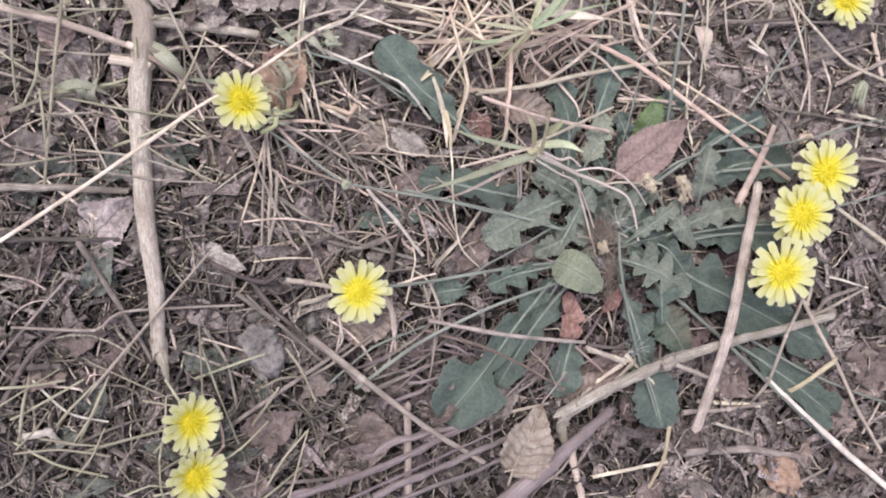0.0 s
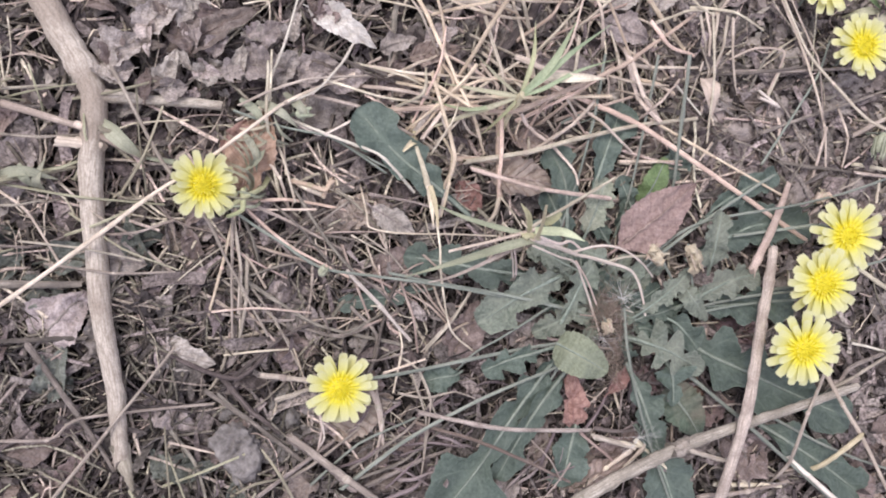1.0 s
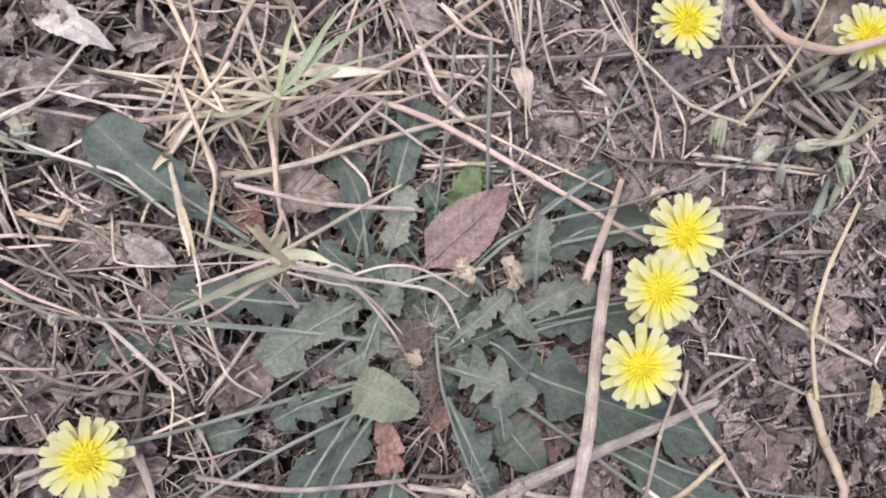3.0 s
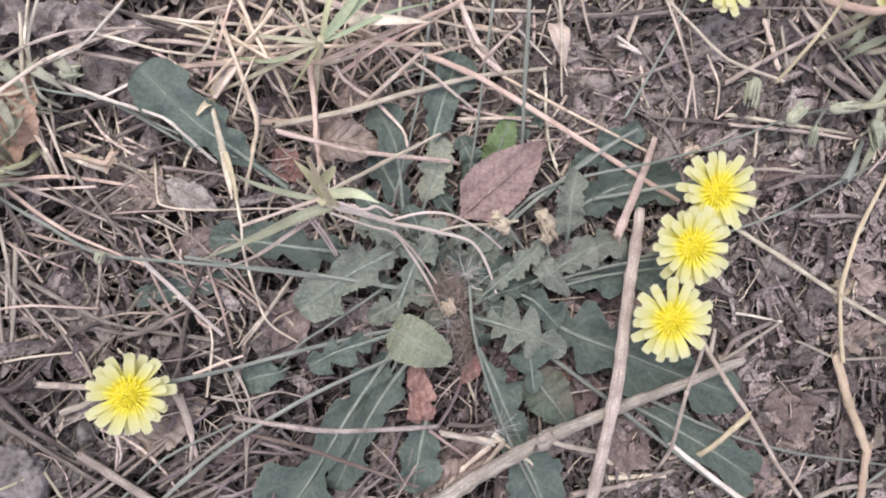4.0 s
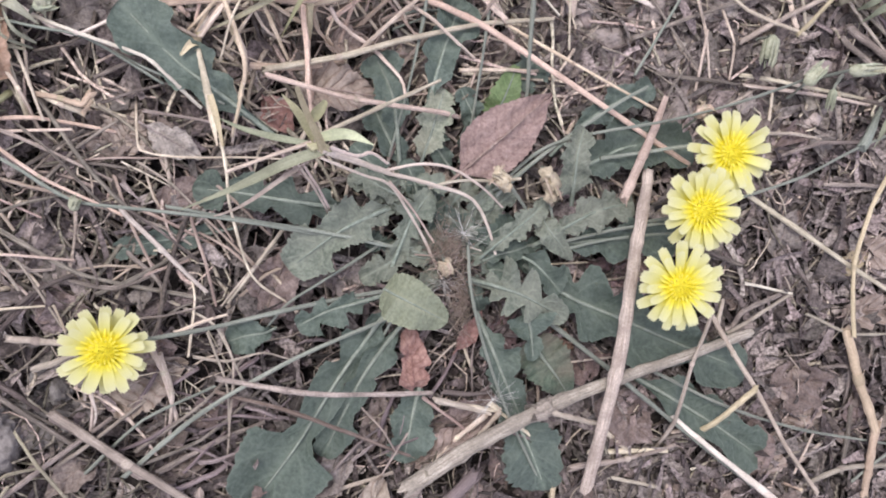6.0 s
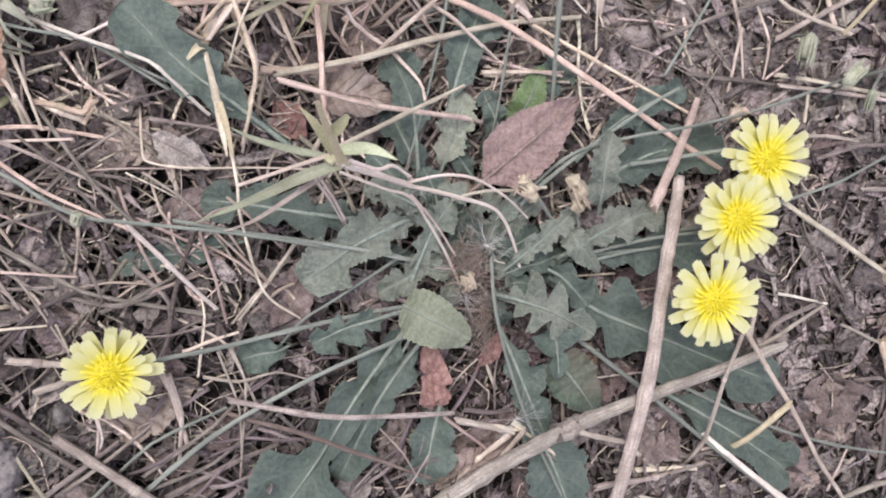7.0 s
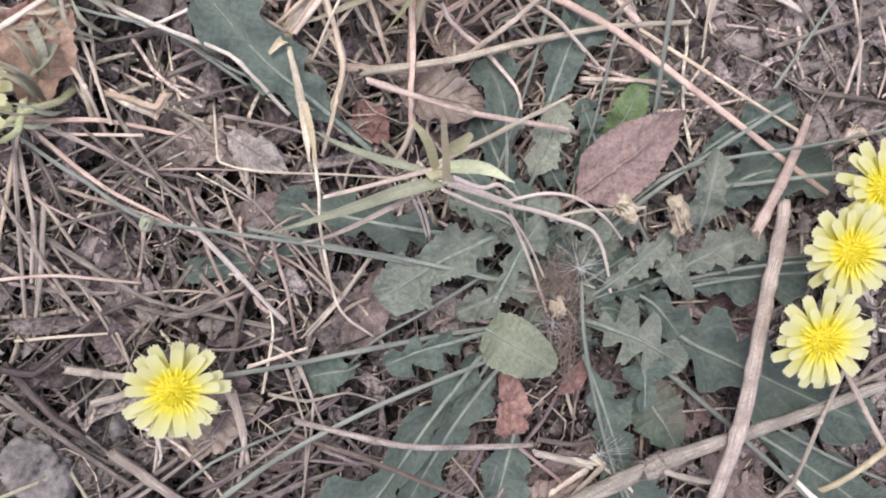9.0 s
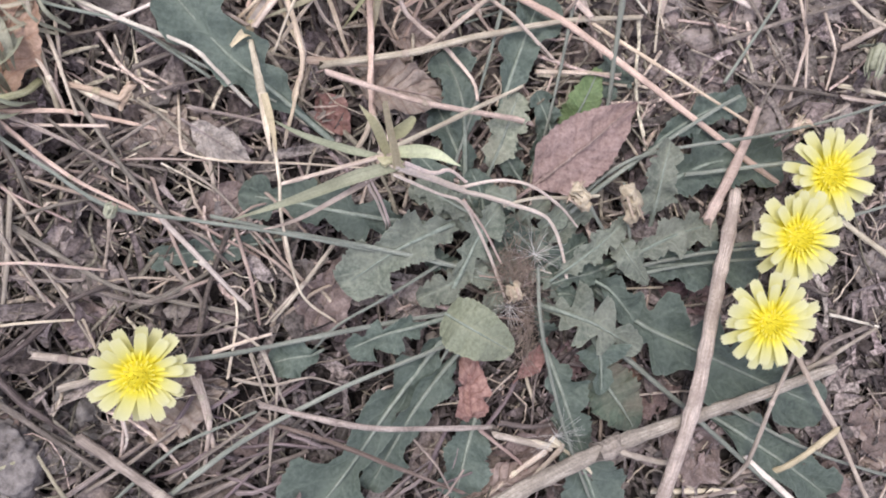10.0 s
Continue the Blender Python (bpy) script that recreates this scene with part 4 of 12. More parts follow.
def litter():
    scatter("pale_leaf_crumbs", "pale grey crumbled leaves on bare soil", "leaf litter", flake_pieces(800, 41, 0.0015, 0.0066, 0.0040, 0.025, 0.02) + flake_pieces(2000, 42, 0.0012, 0.0062, 0.0045, X0, 0.035), PALE_FLAKES)
    scatter("soil_pebbles", "small rounded lumps of dry soil", "soil", pebble_pieces(1250, 51, 0.0012, 0.0046, 0.02, 0.02, (0.3, 0.6)) + pebble_pieces(220, 53, 0.0010, 0.0034, 0.05, Y0, (0.3, 0.6)) + pebble_pieces(260, 52, 0.0010, 0.0036, X0, Y0), PEBBLE)
    chips = chip_pieces(2900, 31, X0) + chip_pieces(2300, 32, 0.03) + chip_pieces(420, 33, X0, 0.032, 0.0056) + chip_pieces(500, 34, 0.04, 0.020, 0.0052)
    near = [k for k, (v, f) in enumerate(chips) if -0.10 < v[0][0] < 0.12 and -0.06 < v[0][1] < 0.08][::3][:300]
    single("bark_shred", "curled grey-brown shred of dry bark", "bark shred", "bark shreds on the ground", [chips[k] for k in near], CHIP_PIECE)
    scatter("bark_chips", "curled grey-brown shreds of bark and stalk", "bark litter", [c for k, c in enumerate(chips) if k not in set(near)], CHIPS)
    scatter("soil_crumbs", "loose dry soil crumbs", "soil", crumb_pieces(9000, 1, 0.0004, 0.0026) + crumb_pieces(3200, 11, 0.0006, 0.0038, 0.03), CRUMB)
    # low flakes only: their dark colour stands in for shade between upper pieces
    scatter("leaf_mould", "rotted leaf bits under the litter, darkened for shade in the gaps", "leaf litter", flake_pieces(5200, 2, 0.0015, 0.0070, 0.0046, top=0.5), SHADE_MOULD)
    scatter("leaf_crumbs", "broken bits of dry brown leaves", "leaf litter", flake_pieces(4300, 12, 0.0018, 0.0088, 0.0050, low=0.35), FLAKES)
    upper = [p for p in straw_pieces(2600, 66, 0.040, 0.0004, 0.0012, 0.011, 0.10, lean=0.75) if p[0][0][1] > 0.038 and p[0][0][0] < 0.045]
    scatter("straw_litter", "short bits of dry straw", "straw litter", [p for k, p in enumerate(straw_pieces(3100, 3, 0.036, 0.0003, 0.0013, 0.0065, 0.07, lean=0.75)) if p[0][0][1] > -0.015 or k % 2] + upper, STRAW_BITS)
    scatter("twig_litter", "short bits of grey-brown twig and root", "twig litter", straw_pieces(2500, 5, 0.034, 0.0003, 0.0015, 0.0055, 0.10, lean=-0.5), TWIG_BITS)
    straws = straw_pieces(300, 6, 0.055, 0.0005, 0.0014, 0.009, 0.05, 0.02, lean=0.75)
    single("straw", "long dry straw strewn on the litter", "straw", "long straws on the ground", straws[:200], STRAW_PIECE)
    scatter("long_straw_litter", "longer dry straws strewn over the soil", "straw litter", straws[200:], STRAW_BITS)
    scatter("tangled_fibres", "tangle of fine drab fibres and rootlets", "straw litter", straw_pieces(1900, 8, 0.030, 0.0003, 0.0010, 0.008, 0.22, x_to=-0.085, y_to=0.03) + straw_pieces(900, 9, 0.026, 0.0003, 0.0010, 0.006, 0.25, y_to=-0.02), TANGLE)
    scatter("fine_rootlets", "thin curled rootlets and fibres", "straw litter", straw_pieces(1500, 4, 0.036, 0.00025, 0.0006, 0.007, 0.35), STRAW_BITS)


litter()

# ---- the rosette of green leaves ----
rosette = new("rosette_plant")
rosette.location = (0, 0, 0)
tagged(rosette, "flat rosette of lobed grey-green leaves on the soil", "plant")
rosette_leaf(rosette, "deep", 18.0, (-48.6, 30.6, 4.0), (-62.0, 41.8, 8.0), (-73.5, 51.3, 9.0), (-86.0, 65.8, 10.0), left=((0.36, 0.62), (0.58, 0.72), (0.84, 0.95)), right=((0.38, 0.62), (0.56, 0.95), (0.86, 1.0)), sinus=0.65, teeth=0.02)
rosette_leaf(rosette, "deep", 16.0, (-9.6, 25.0, 6.0), (-5.0, 42.4, 9.0), (-0.9, 54.0, 10.0), (5.2, 68.4, 8.0), left=((0.5, 0.6), (0.62, 0.85), (0.84, 0.8)), right=((0.5, 0.6), (0.86, 1.05)), sinus=0.8, teeth=0.03)
rosette_leaf(rosette, "deep", 15.7, (-15.0, 19.0, 5.0), (-15.5, 31.8, 8.0), (-16.7, 42.3, 9.0), (-20.8, 53.1, 7.0), left=((0.45, 0.6), (0.66, 0.75), (0.88, 0.8)), right=((0.5, 0.6), (0.86, 0.9)), sinus=0.65)
rosette_leaf(rosette, "sage", 12.0, (-9.6, 19.6, 5.0), (-6.4, 28.6, 8.0), (-3.6, 36.6, 9.0), (-0.8, 43.0, 7.0), left=((0.3, 0.75), (0.55, 1.0), (0.82, 0.75)), right=((0.35, 0.8), (0.62, 0.95), (0.85, 0.75)), sinus=0.75, teeth=0.10)
rosette_leaf(rosette, "deep", 9.6, (10.3, 28.9, 5.0), (6.9, 36.1, 7.0), (3.5, 43.2, 8.0), left=((0.5, 0.9), (0.85, 0.7)), right=((0.55, 0.9), (0.85, 0.7)), sinus=0.6)
rosette_leaf(rosette, "fresh", 10.3, (13.1, 33.5, 4.0), (16.6, 39.8, 7.0), (21.2, 50.0, 8.0), lobes=0, label='bright fresh green young leaf')
rosette_leaf(rosette, "deep", 14.4, (14.3, 34.7, 3.0), (20.6, 44.1, 6.0), (28.4, 52.6, 5.0), left=((0.5, 0.8), (0.85, 0.9)), right=((0.6, 0.8), (0.85, 1)), sinus=0.6)
rosette_leaf(rosette, "dusty", 13.7, (35.4, 7.8, 9.0), (34.8, 15.4, 14.0), (35.3, 22.7, 16.0), (39.0, 30.2, 13.0), left=((0.3, 0.9), (0.6, 0.95), (0.82, 0.6)), right=((0.35, 0.75), (0.62, 0.7), (0.82, 0.55)), sinus=0.8, teeth=0.10)
rosette_leaf(rosette, "deep", 23.3, (29.1, 13.1, 5.0), (43.6, 20.3, 6.0), (59.1, 25.3, 6.0), (80.0, 22.9, 4.0), left=((0.35, 0.6), (0.55, 0.9), (0.82, 0.7)), right=((0.4, 0.6), (0.6, 0.8), (0.88, 0.6)), sinus=0.7)
rosette_leaf(rosette, "deep", 12.0, (31.7, 23.2, 3.0), (41.8, 32.3, 6.0), (52.9, 38.7, 7.0), (66.7, 43.6, 4.0), left=((0.4, 0.6), (0.65, 0.9), (0.88, 0.7)), right=((0.5, 0.8), (0.8, 0.9)), sinus=0.7)
rosette_leaf(rosette, "dusty", 14.6, (22.5, -3.8, 9.0), (32.3, 1.6, 12.0), (42.9, 5.9, 12.0), (56.1, 7.9, 8.0), left=((0.35, 0.5), (0.55, 0.9), (0.75, 0.9), (0.9, 0.5)), right=((0.4, 0.6), (0.6, 0.9), (0.85, 0.8)), sinus=0.6, teeth=0.10)
rosette_leaf(rosette, "dusty", 8.9, (25.2, 5.3, 10.0), (27.3, -0.4, 14.0), (35.2, -8.4, 9.0), lobes=0, cup=-0.2)
rosette_leaf(rosette, "deep", 16.6, (26.7, -4.5, 7.0), (38.9, -3.1, 9.0), (52.5, -2.9, 9.0), (71.4, -2.5, 6.0), left=((0.4, 0.6), (0.7, 0.85), (0.9, 0.7)), right=((0.35, 0.6), (0.55, 0.9), (0.85, 1.0)), sinus=0.7)
rosette_leaf(rosette, "dusty", 9.6, (4.9, -7.1, 10.0), (10.8, -2.0, 14.0), (18.9, 3.6, 14.0), (28.7, 10.2, 10.0), left=((0.3, 0.5), (0.48, 0.8), (0.66, 0.9), (0.85, 0.6)), right=((0.36, 0.6), (0.56, 0.9), (0.76, 0.8)), sinus=0.6, teeth=0.12)
rosette_leaf(rosette, "deep", 8.0, (3.4, -8.3, 9.0), (10.5, -5.6, 11.0), (17.6, -4.3, 11.0), (25.5, -2.2, 8.0), left=((0.35, 0.6), (0.6, 0.9), (0.85, 0.7)), right=((0.3, 0.5), (0.52, 0.9), (0.8, 0.8)), sinus=0.55, teeth=0.1)
rosette_leaf(rosette, "dusty", 21.6, (3.5, -12.2, 9.0), (11.2, -14.7, 14.0), (18.7, -18.0, 15.0), (31.6, -25.9, 12.0), left=((0.22, 0.35), (0.38, 0.9), (0.62, 0.8), (0.82, 0.45)), right=((0.3, 0.45), (0.5, 0.75), (0.72, 0.65), (0.88, 0.35)), sinus=0.30, teeth=0.05)
rosette_leaf(rosette, "deep", 16.6, (18.1, -20.6, 11.0), (19.5, -26.5, 13.0), (20.8, -37.3, 11.0), left=((0.45, 0.9), (0.75, 0.4)), right=((0.4, 0.9), (0.75, 0.4)), sinus=0.55, teeth=0.05)
rosette_leaf(rosette, "deep", 14.3, (14.2, -4.2, 9.0), (22.1, -8.6, 12.0), (30.2, -17.7, 11.0), left=((0.5, 0.7), (0.8, 0.9)), right=((0.6, 0.7), (0.85, 0.6)), sinus=0.6)
rosette_leaf(rosette, "deep", 30.1, (20.6, -9.0, 6.0), (33.0, -19.0, 8.0), (50.2, -27.5, 8.0), (70.8, -37.5, 7.0), (95.8, -48.7, 4.0), left=((0.2, 0.5), (0.33, 0.8), (0.5, 0.85), (0.66, 0.7), (0.88, 0.6)), right=((0.25, 0.45), (0.38, 0.75), (0.58, 0.85), (0.85, 0.65)), sinus=0.42, teeth=0.03)
rosette_leaf(rosette, "deep", 20.6, (52.7, -44.7, 3.0), (67.1, -54.1, 5.0), (83.4, -65.3, 5.0), (100.6, -78.4, 3.0), left=((0.35, 0.75), (0.58, 0.8), (0.88, 0.8)), right=((0.4, 0.7), (0.88, 0.95)), sinus=0.7, teeth=0.03)
rosette_leaf(rosette, "ruddy", 16.8, (22.4, -32.4, 4.0), (25.4, -37.7, 6.0), (28.7, -42.8, 7.0), (33.9, -50.7, 5.0), lobes=0, label='reddening oval leaf')
rosette_leaf(rosette, "deep", 16.8, (5.0, -21.9, 8.0), (8.2, -32.0, 11.0), (11.8, -42.3, 11.0), (17.5, -55.6, 8.0), left=((0.3, 0.55), (0.48, 1.0), (0.72, 0.6)), right=((0.35, 0.5), (0.55, 0.6), (0.8, 0.6)), sinus=0.55)
rosette_leaf(rosette, "olive", 14.2, (-22.3, -12.5, 15.0), (-19.0, -14.4, 20.0), (-13.4, -17.8, 21.0), (-5.6, -22.8, 17.0), lobes=0, teeth=0.03, cup=-0.1, wave=0.04, rib=0.6, blunt=0.40, label='broad dusty olive-green leaf')
rosette_leaf(rosette, "dusty", 17.4, (-14.0, 11.3, 9.0), (-25.1, 7.5, 13.0), (-35.0, 2.9, 13.0), (-47.9, -6.0, 9.0), left=((0.25, 0.5), (0.45, 0.75), (0.82, 0.95)), right=((0.3, 0.5), (0.47, 1.0), (0.8, 0.95)), sinus=0.53, teeth=0.07)
rosette_leaf(rosette, "deep", 16.8, (-23.3, 9.2, 7.0), (-35.1, 10.7, 9.0), (-47.7, 13.0, 9.0), (-59.2, 15.5, 7.0), (-71.8, 17.5, 5.0), left=((0.22, 0.7), (0.4, 0.85), (0.62, 0.6), (0.88, 0.75)), right=((0.3, 0.6), (0.5, 0.8), (0.68, 0.85), (0.9, 0.65)), sinus=0.42)
rosette_leaf(rosette, "deep", 9.2, (-58.9, 6.6, 2.0), (-71.4, 4.7, 3.0), (-82.8, 3.6, 3.0), (-94.2, 1.5, 1.0), left=((0.4, 0.8), (0.7, 0.85), (0.9, 0.7)), right=((0.3, 0.7), (0.55, 0.9), (0.85, 0.75)), sinus=0.6)
rosette_leaf(rosette, "deep", 13.1, (-19.7, -14.5, 8.0), (-29.4, -16.3, 11.0), (-37.7, -18.0, 11.0), (-46.4, -21.9, 8.0), left=((0.35, 0.5), (0.55, 0.95), (0.85, 0.9)), right=((0.4, 0.6), (0.7, 0.7), (0.88, 0.6)), sinus=0.37, teeth=0.09)
rosette_leaf(rosette, "deep", 29.2, (-16.8, -14.7, 6.0), (-26.3, -25.5, 8.0), (-36.4, -38.1, 8.0), (-48.6, -55.9, 6.0), (-62.6, -73.0, 3.0), left=((0.25, 0.28), (0.42, 0.42), (0.55, 0.34), (0.8, 0.95)), right=((0.2, 0.25), (0.33, 0.5), (0.48, 0.46), (0.8, 1.0)), sinus=0.4, teeth=0.03)
rosette_leaf(rosette, "deep", 15.4, (-14.6, -21.8, 6.0), (-22.4, -29.1, 9.0), (-29.8, -38.5, 9.0), (-35.8, -49.8, 6.0), (-41.8, -60.9, 4.0), left=((0.3, 0.7), (0.5, 0.6), (0.8, 0.8)), right=((0.35, 0.5), (0.55, 0.5), (0.82, 0.7)), sinus=0.55, teeth=0.04)
rosette_leaf(rosette, "dusty", 13.2, (-20.2, -9.2, 9.0), (-16.6, -0.2, 13.0), (-13.1, 6.9, 14.0), (-7.1, 13.8, 11.0), left=((0.25, 0.4), (0.45, 0.6), (0.68, 0.9), (0.85, 0.6)), right=((0.3, 0.45), (0.5, 0.7), (0.75, 0.8)), sinus=0.53, teeth=0.10)
rosette_leaf(rosette, "dusty", 10.5, (-12.8, 11.0, 10.0), (-20.7, 15.0, 13.0), (-28.7, 20.2, 10.0), left=((0.35, 0.7), (0.6, 0.9), (0.85, 0.6)), right=((0.4, 0.8), (0.65, 0.8), (0.85, 0.5)), sinus=0.6, teeth=0.12)
rosette_leaf(rosette, "dusty", 7.7, (1.1, 12.6, 9.0), (-5.1, 15.6, 12.0), (-10.5, 18.0, 9.0), left=((0.4, 0.8), (0.8, 0.7)), right=((0.5, 0.9), (0.8, 0.6)), sinus=0.6, teeth=0.1)
rosette_leaf(rosette, "dusty", 10.6, (2.8, -2.3, 6.0), (0.3, 4.8, 9.0), (-4.0, 11.2, 7.0), left=((0.4, 0.7), (0.75, 0.9)), right=((0.5, 0.9), (0.85, 0.7)), sinus=0.6, teeth=0.1)
rosette_leaf(rosette, "dusty", 8.9, (5.2, -0.1, 6.0), (9.3, 6.5, 9.0), (18.8, 12.9, 8.0), left=((0.4, 0.8), (0.75, 0.8)), right=((0.5, 0.9), (0.85, 0.7)), sinus=0.6, teeth=0.1)
rosette_leaf(rosette, "deep", 10.4, (3.2, -4.3, 8.0), (9.1, 0.3, 11.0), (17.8, 4.5, 9.0), left=((0.4, 0.8), (0.75, 0.8)), right=((0.5, 0.9), (0.85, 0.7)), sinus=0.6, teeth=0.1)
rosette_leaf(rosette, "dusty", 8.0, (-3.3, -6.3, 8.0), (-12.4, -4.4, 11.0), (-20.8, -2.3, 9.0), left=((0.4, 0.8), (0.75, 0.8)), right=((0.5, 0.9), (0.85, 0.7)), sinus=0.55, teeth=0.1)
rosette_leaf(rosette, "dusty", 9.3, (0.1, -9.6, 7.0), (-3.6, -3.2, 9.0), (-9.5, 2.7, 7.0), left=((0.4, 0.8), (0.75, 0.8)), right=((0.5, 0.9), (0.85, 0.7)), sinus=0.55, teeth=0.1)
rosette_leaf(rosette, "deep", 8.3, (5.7, -11.4, 7.0), (11.3, -9.8, 9.0), (18.8, -12.9, 7.0), left=((0.4, 0.8), (0.75, 0.8)), right=((0.5, 0.9), (0.85, 0.7)), sinus=0.55, teeth=0.08)
rosette_leaf(rosette, "deep", 20.8, (9.3, -44.9, 4.0), (14.6, -54.1, 6.0), (19.6, -63.8, 6.0), (25.1, -79.0, 4.0), lobes=1, depth=0.2)
rosette_leaf(rosette, "deep", 14.9, (-11.2, -41.0, 3.0), (-13.8, -47.2, 5.0), (-16.1, -55.8, 5.0), (-18.2, -65.4, 3.0), lobes=1, depth=0.2)
rosette_leaf(rosette, "deep", 10.6, (-52.3, -22.6, 3.0), (-55.6, -23.5, 5.0), (-60.5, -23.9, 5.0), (-65.6, -25.4, 3.0), lobes=1, depth=0.3)
rosette_leaf(rosette, "dusty", 9.0, (-9.0, -1.7, 6.0), (-15.8, -3.4, 10.0), (-21.0, -6.3, 10.0), (-28.3, -10.3, 6.0), lobes=3, depth=0.475, teeth=0.12)
rosette_leaf(rosette, "dusty", 8.8, (1.7, 0.9, 6.0), (4.6, 7.6, 10.0), (10.2, 12.3, 10.0), (16.1, 16.3, 6.0), lobes=2, depth=0.475, teeth=0.12)
rosette_leaf(rosette, "dusty", 8.0, (-0.5, -1.5, 5.0), (1.5, 1.1, 10.0), (4.2, 3.9, 11.0), (7.3, 6.7, 6.0), lobes=3, depth=0.475, teeth=0.12)
rosette_leaf(rosette, "deep", 8.2, (-3.1, -0.9, 5.0), (-4.6, 3.4, 8.0), (-6.2, 7.5, 9.0), (-7.5, 10.4, 4.0), lobes=3, depth=0.5, teeth=0.12)
rosette_leaf(rosette, "dusty", 7.8, (-4.7, -3.2, 5.0), (-10.6, -2.0, 10.0), (-15.6, -1.8, 11.0), (-18.8, -3.2, 6.0), lobes=3, depth=0.475, teeth=0.12)
rosette_leaf(rosette, "dusty", 7.9, (-3.4, -5.3, 5.0), (-6.7, -8.2, 8.0), (-9.2, -11.7, 9.0), (-9.2, -16.0, 4.0), lobes=3, depth=0.475, teeth=0.12)
rosette_leaf(rosette, "dusty", 8.4, (0.0, -4.2, 5.0), (3.6, -5.0, 9.0), (7.8, -6.7, 10.0), (12.5, -9.8, 5.0), lobes=3, depth=0.475, teeth=0.12)
rosette_leaf(rosette, "dusty", 6.9, (4.8, -1.4, 4.0), (10.2, 1.9, 8.0), (13.6, 2.8, 8.0), (18.7, 2.3, 4.0), lobes=3, depth=0.475, teeth=0.12)
rosette_leaf(rosette, "deep", 7.1, (-2.6, 3.6, 4.0), (-4.8, 10.5, 6.0), (-5.0, 13.9, 6.0), (-3.2, 17.4, 3.0), lobes=3, depth=0.5, teeth=0.12)
rosette_leaf(rosette, "deep", 6.9, (-10.6, -1.4, 4.0), (-18.9, -0.9, 7.0), (-22.7, -0.0, 8.0), (-25.6, 1.9, 3.0), lobes=3, depth=0.5, teeth=0.12)
rosette_leaf(rosette, "dusty", 6.8, (-6.7, -8.4, 4.0), (-10.9, -13.4, 8.0), (-12.7, -16.0, 6.0), (-15.4, -17.8, 4.0), lobes=3, depth=0.475, teeth=0.12)
rosette_leaf(rosette, "deep", 7.1, (0.9, -9.7, 4.0), (4.5, -15.3, 6.0), (5.5, -18.2, 8.0), (7.3, -23.0, 3.0), lobes=3, depth=0.5, teeth=0.12)
rosette_leaf(rosette, "deep", 7.3, (8.4, -5.9, 4.0), (15.8, -6.1, 7.0), (20.1, -7.2, 6.0), (24.7, -10.2, 3.0), lobes=3, depth=0.5, teeth=0.12)
rosette_leaf(rosette, "dusty", 5.9, (-7.5, 7.6, 4.0), (-13.2, 13.8, 8.0), (-14.9, 17.1, 8.0), (-14.4, 21.4, 4.0), lobes=3, depth=0.475, teeth=0.12)
rosette_leaf(rosette, "deep", 9.0, (-13.7, 11.7, 6.0), (-21.0, 19.6, 9.0), (-28.3, 28.0, 7.0), left=((0.35, 0.7), (0.6, 0.95), (0.85, 0.8)), right=((0.3, 0.6), (0.55, 0.9), (0.82, 0.85)), sinus=0.6, teeth=0.08)
rosette_leaf(rosette, "dusty", 8.0, (-10.6, 4.6, 8.0), (-20.4, 12.8, 12.0), (-30.2, 18.7, 9.0), left=((0.3, 0.6), (0.55, 0.95), (0.82, 0.7)), right=((0.36, 0.7), (0.62, 0.9), (0.85, 0.7)), sinus=0.5, teeth=0.10)
rosette_leaf(rosette, "deep", 9.5, (-8.1, 10.2, 7.0), (-0.9, 5.3, 10.0), (10.4, -4.0, 8.0), left=((0.35, 0.7), (0.6, 0.95), (0.85, 0.7)), right=((0.3, 0.6), (0.55, 0.9), (0.8, 0.8)), sinus=0.6, teeth=0.08)
rosette_leaf(rosette, "deep", 8.5, (-10.0, 8.8, 6.0), (-11.3, 16.7, 8.0), (-13.7, 23.4, 6.0), left=((0.4, 0.8), (0.7, 0.95)), right=((0.35, 0.7), (0.65, 0.95)), sinus=0.6, teeth=0.08)
rosette_leaf(rosette, "dusty", 7.0, (-2.0, 7.2, 7.0), (0.6, 11.6, 10.0), (7.4, 15.0, 8.0), left=((0.4, 0.8), (0.7, 0.9)), right=((0.35, 0.7), (0.65, 0.95)), sinus=0.6, teeth=0.10)
rosette_leaf(rosette, "deep", 9.0, (2.4, 17.2, 5.0), (-3.7, 25.8, 7.0), (-4.9, 33.1, 5.0), left=((0.4, 0.8), (0.7, 0.9)), right=((0.35, 0.7), (0.65, 0.95)), sinus=0.6, teeth=0.06)
rosette_leaf(rosette, "deep", 12.0, (-11.5, 17.5, 4.0), (-16.6, 27.0, 6.0), (-20.6, 36.5, 5.0), (-22.5, 41.5, 3.0), left=((0.35, 0.7), (0.6, 0.95), (0.85, 0.8)), right=((0.3, 0.7), (0.55, 0.95), (0.82, 0.8)), sinus=0.7, teeth=0.05)
rosette_leaf(rosette, "deep", 7.0, (3.0, 22.0, 4.0), (5.2, 29.0, 6.0), (9.0, 37.0, 5.0), left=((0.4, 0.8), (0.75, 0.9)), right=((0.35, 0.8), (0.7, 0.9)), sinus=0.7, teeth=0.05)
part("stalk", rod_mesh("stalk", [(1.9, -2.3, 14.0), (2.1, -18.9, 17.0), (8.4, -42.3, 14.0), (15.7, -60.1, 10.0), (23.3, -76.0, 4.0)], 0.95, 0.75, STEM["green"], seed_next(), kink=0.1, steps=8), rosette)
part("stalk", rod_mesh("stalk", [(-16.0, -11.1, 12.0), (-21.5, -24.8, 8.0), (-33.5, -41.1, 6.0)], 1.07, 0.75, STEM["green"], seed_next(), kink=0.1, steps=8), rosette)
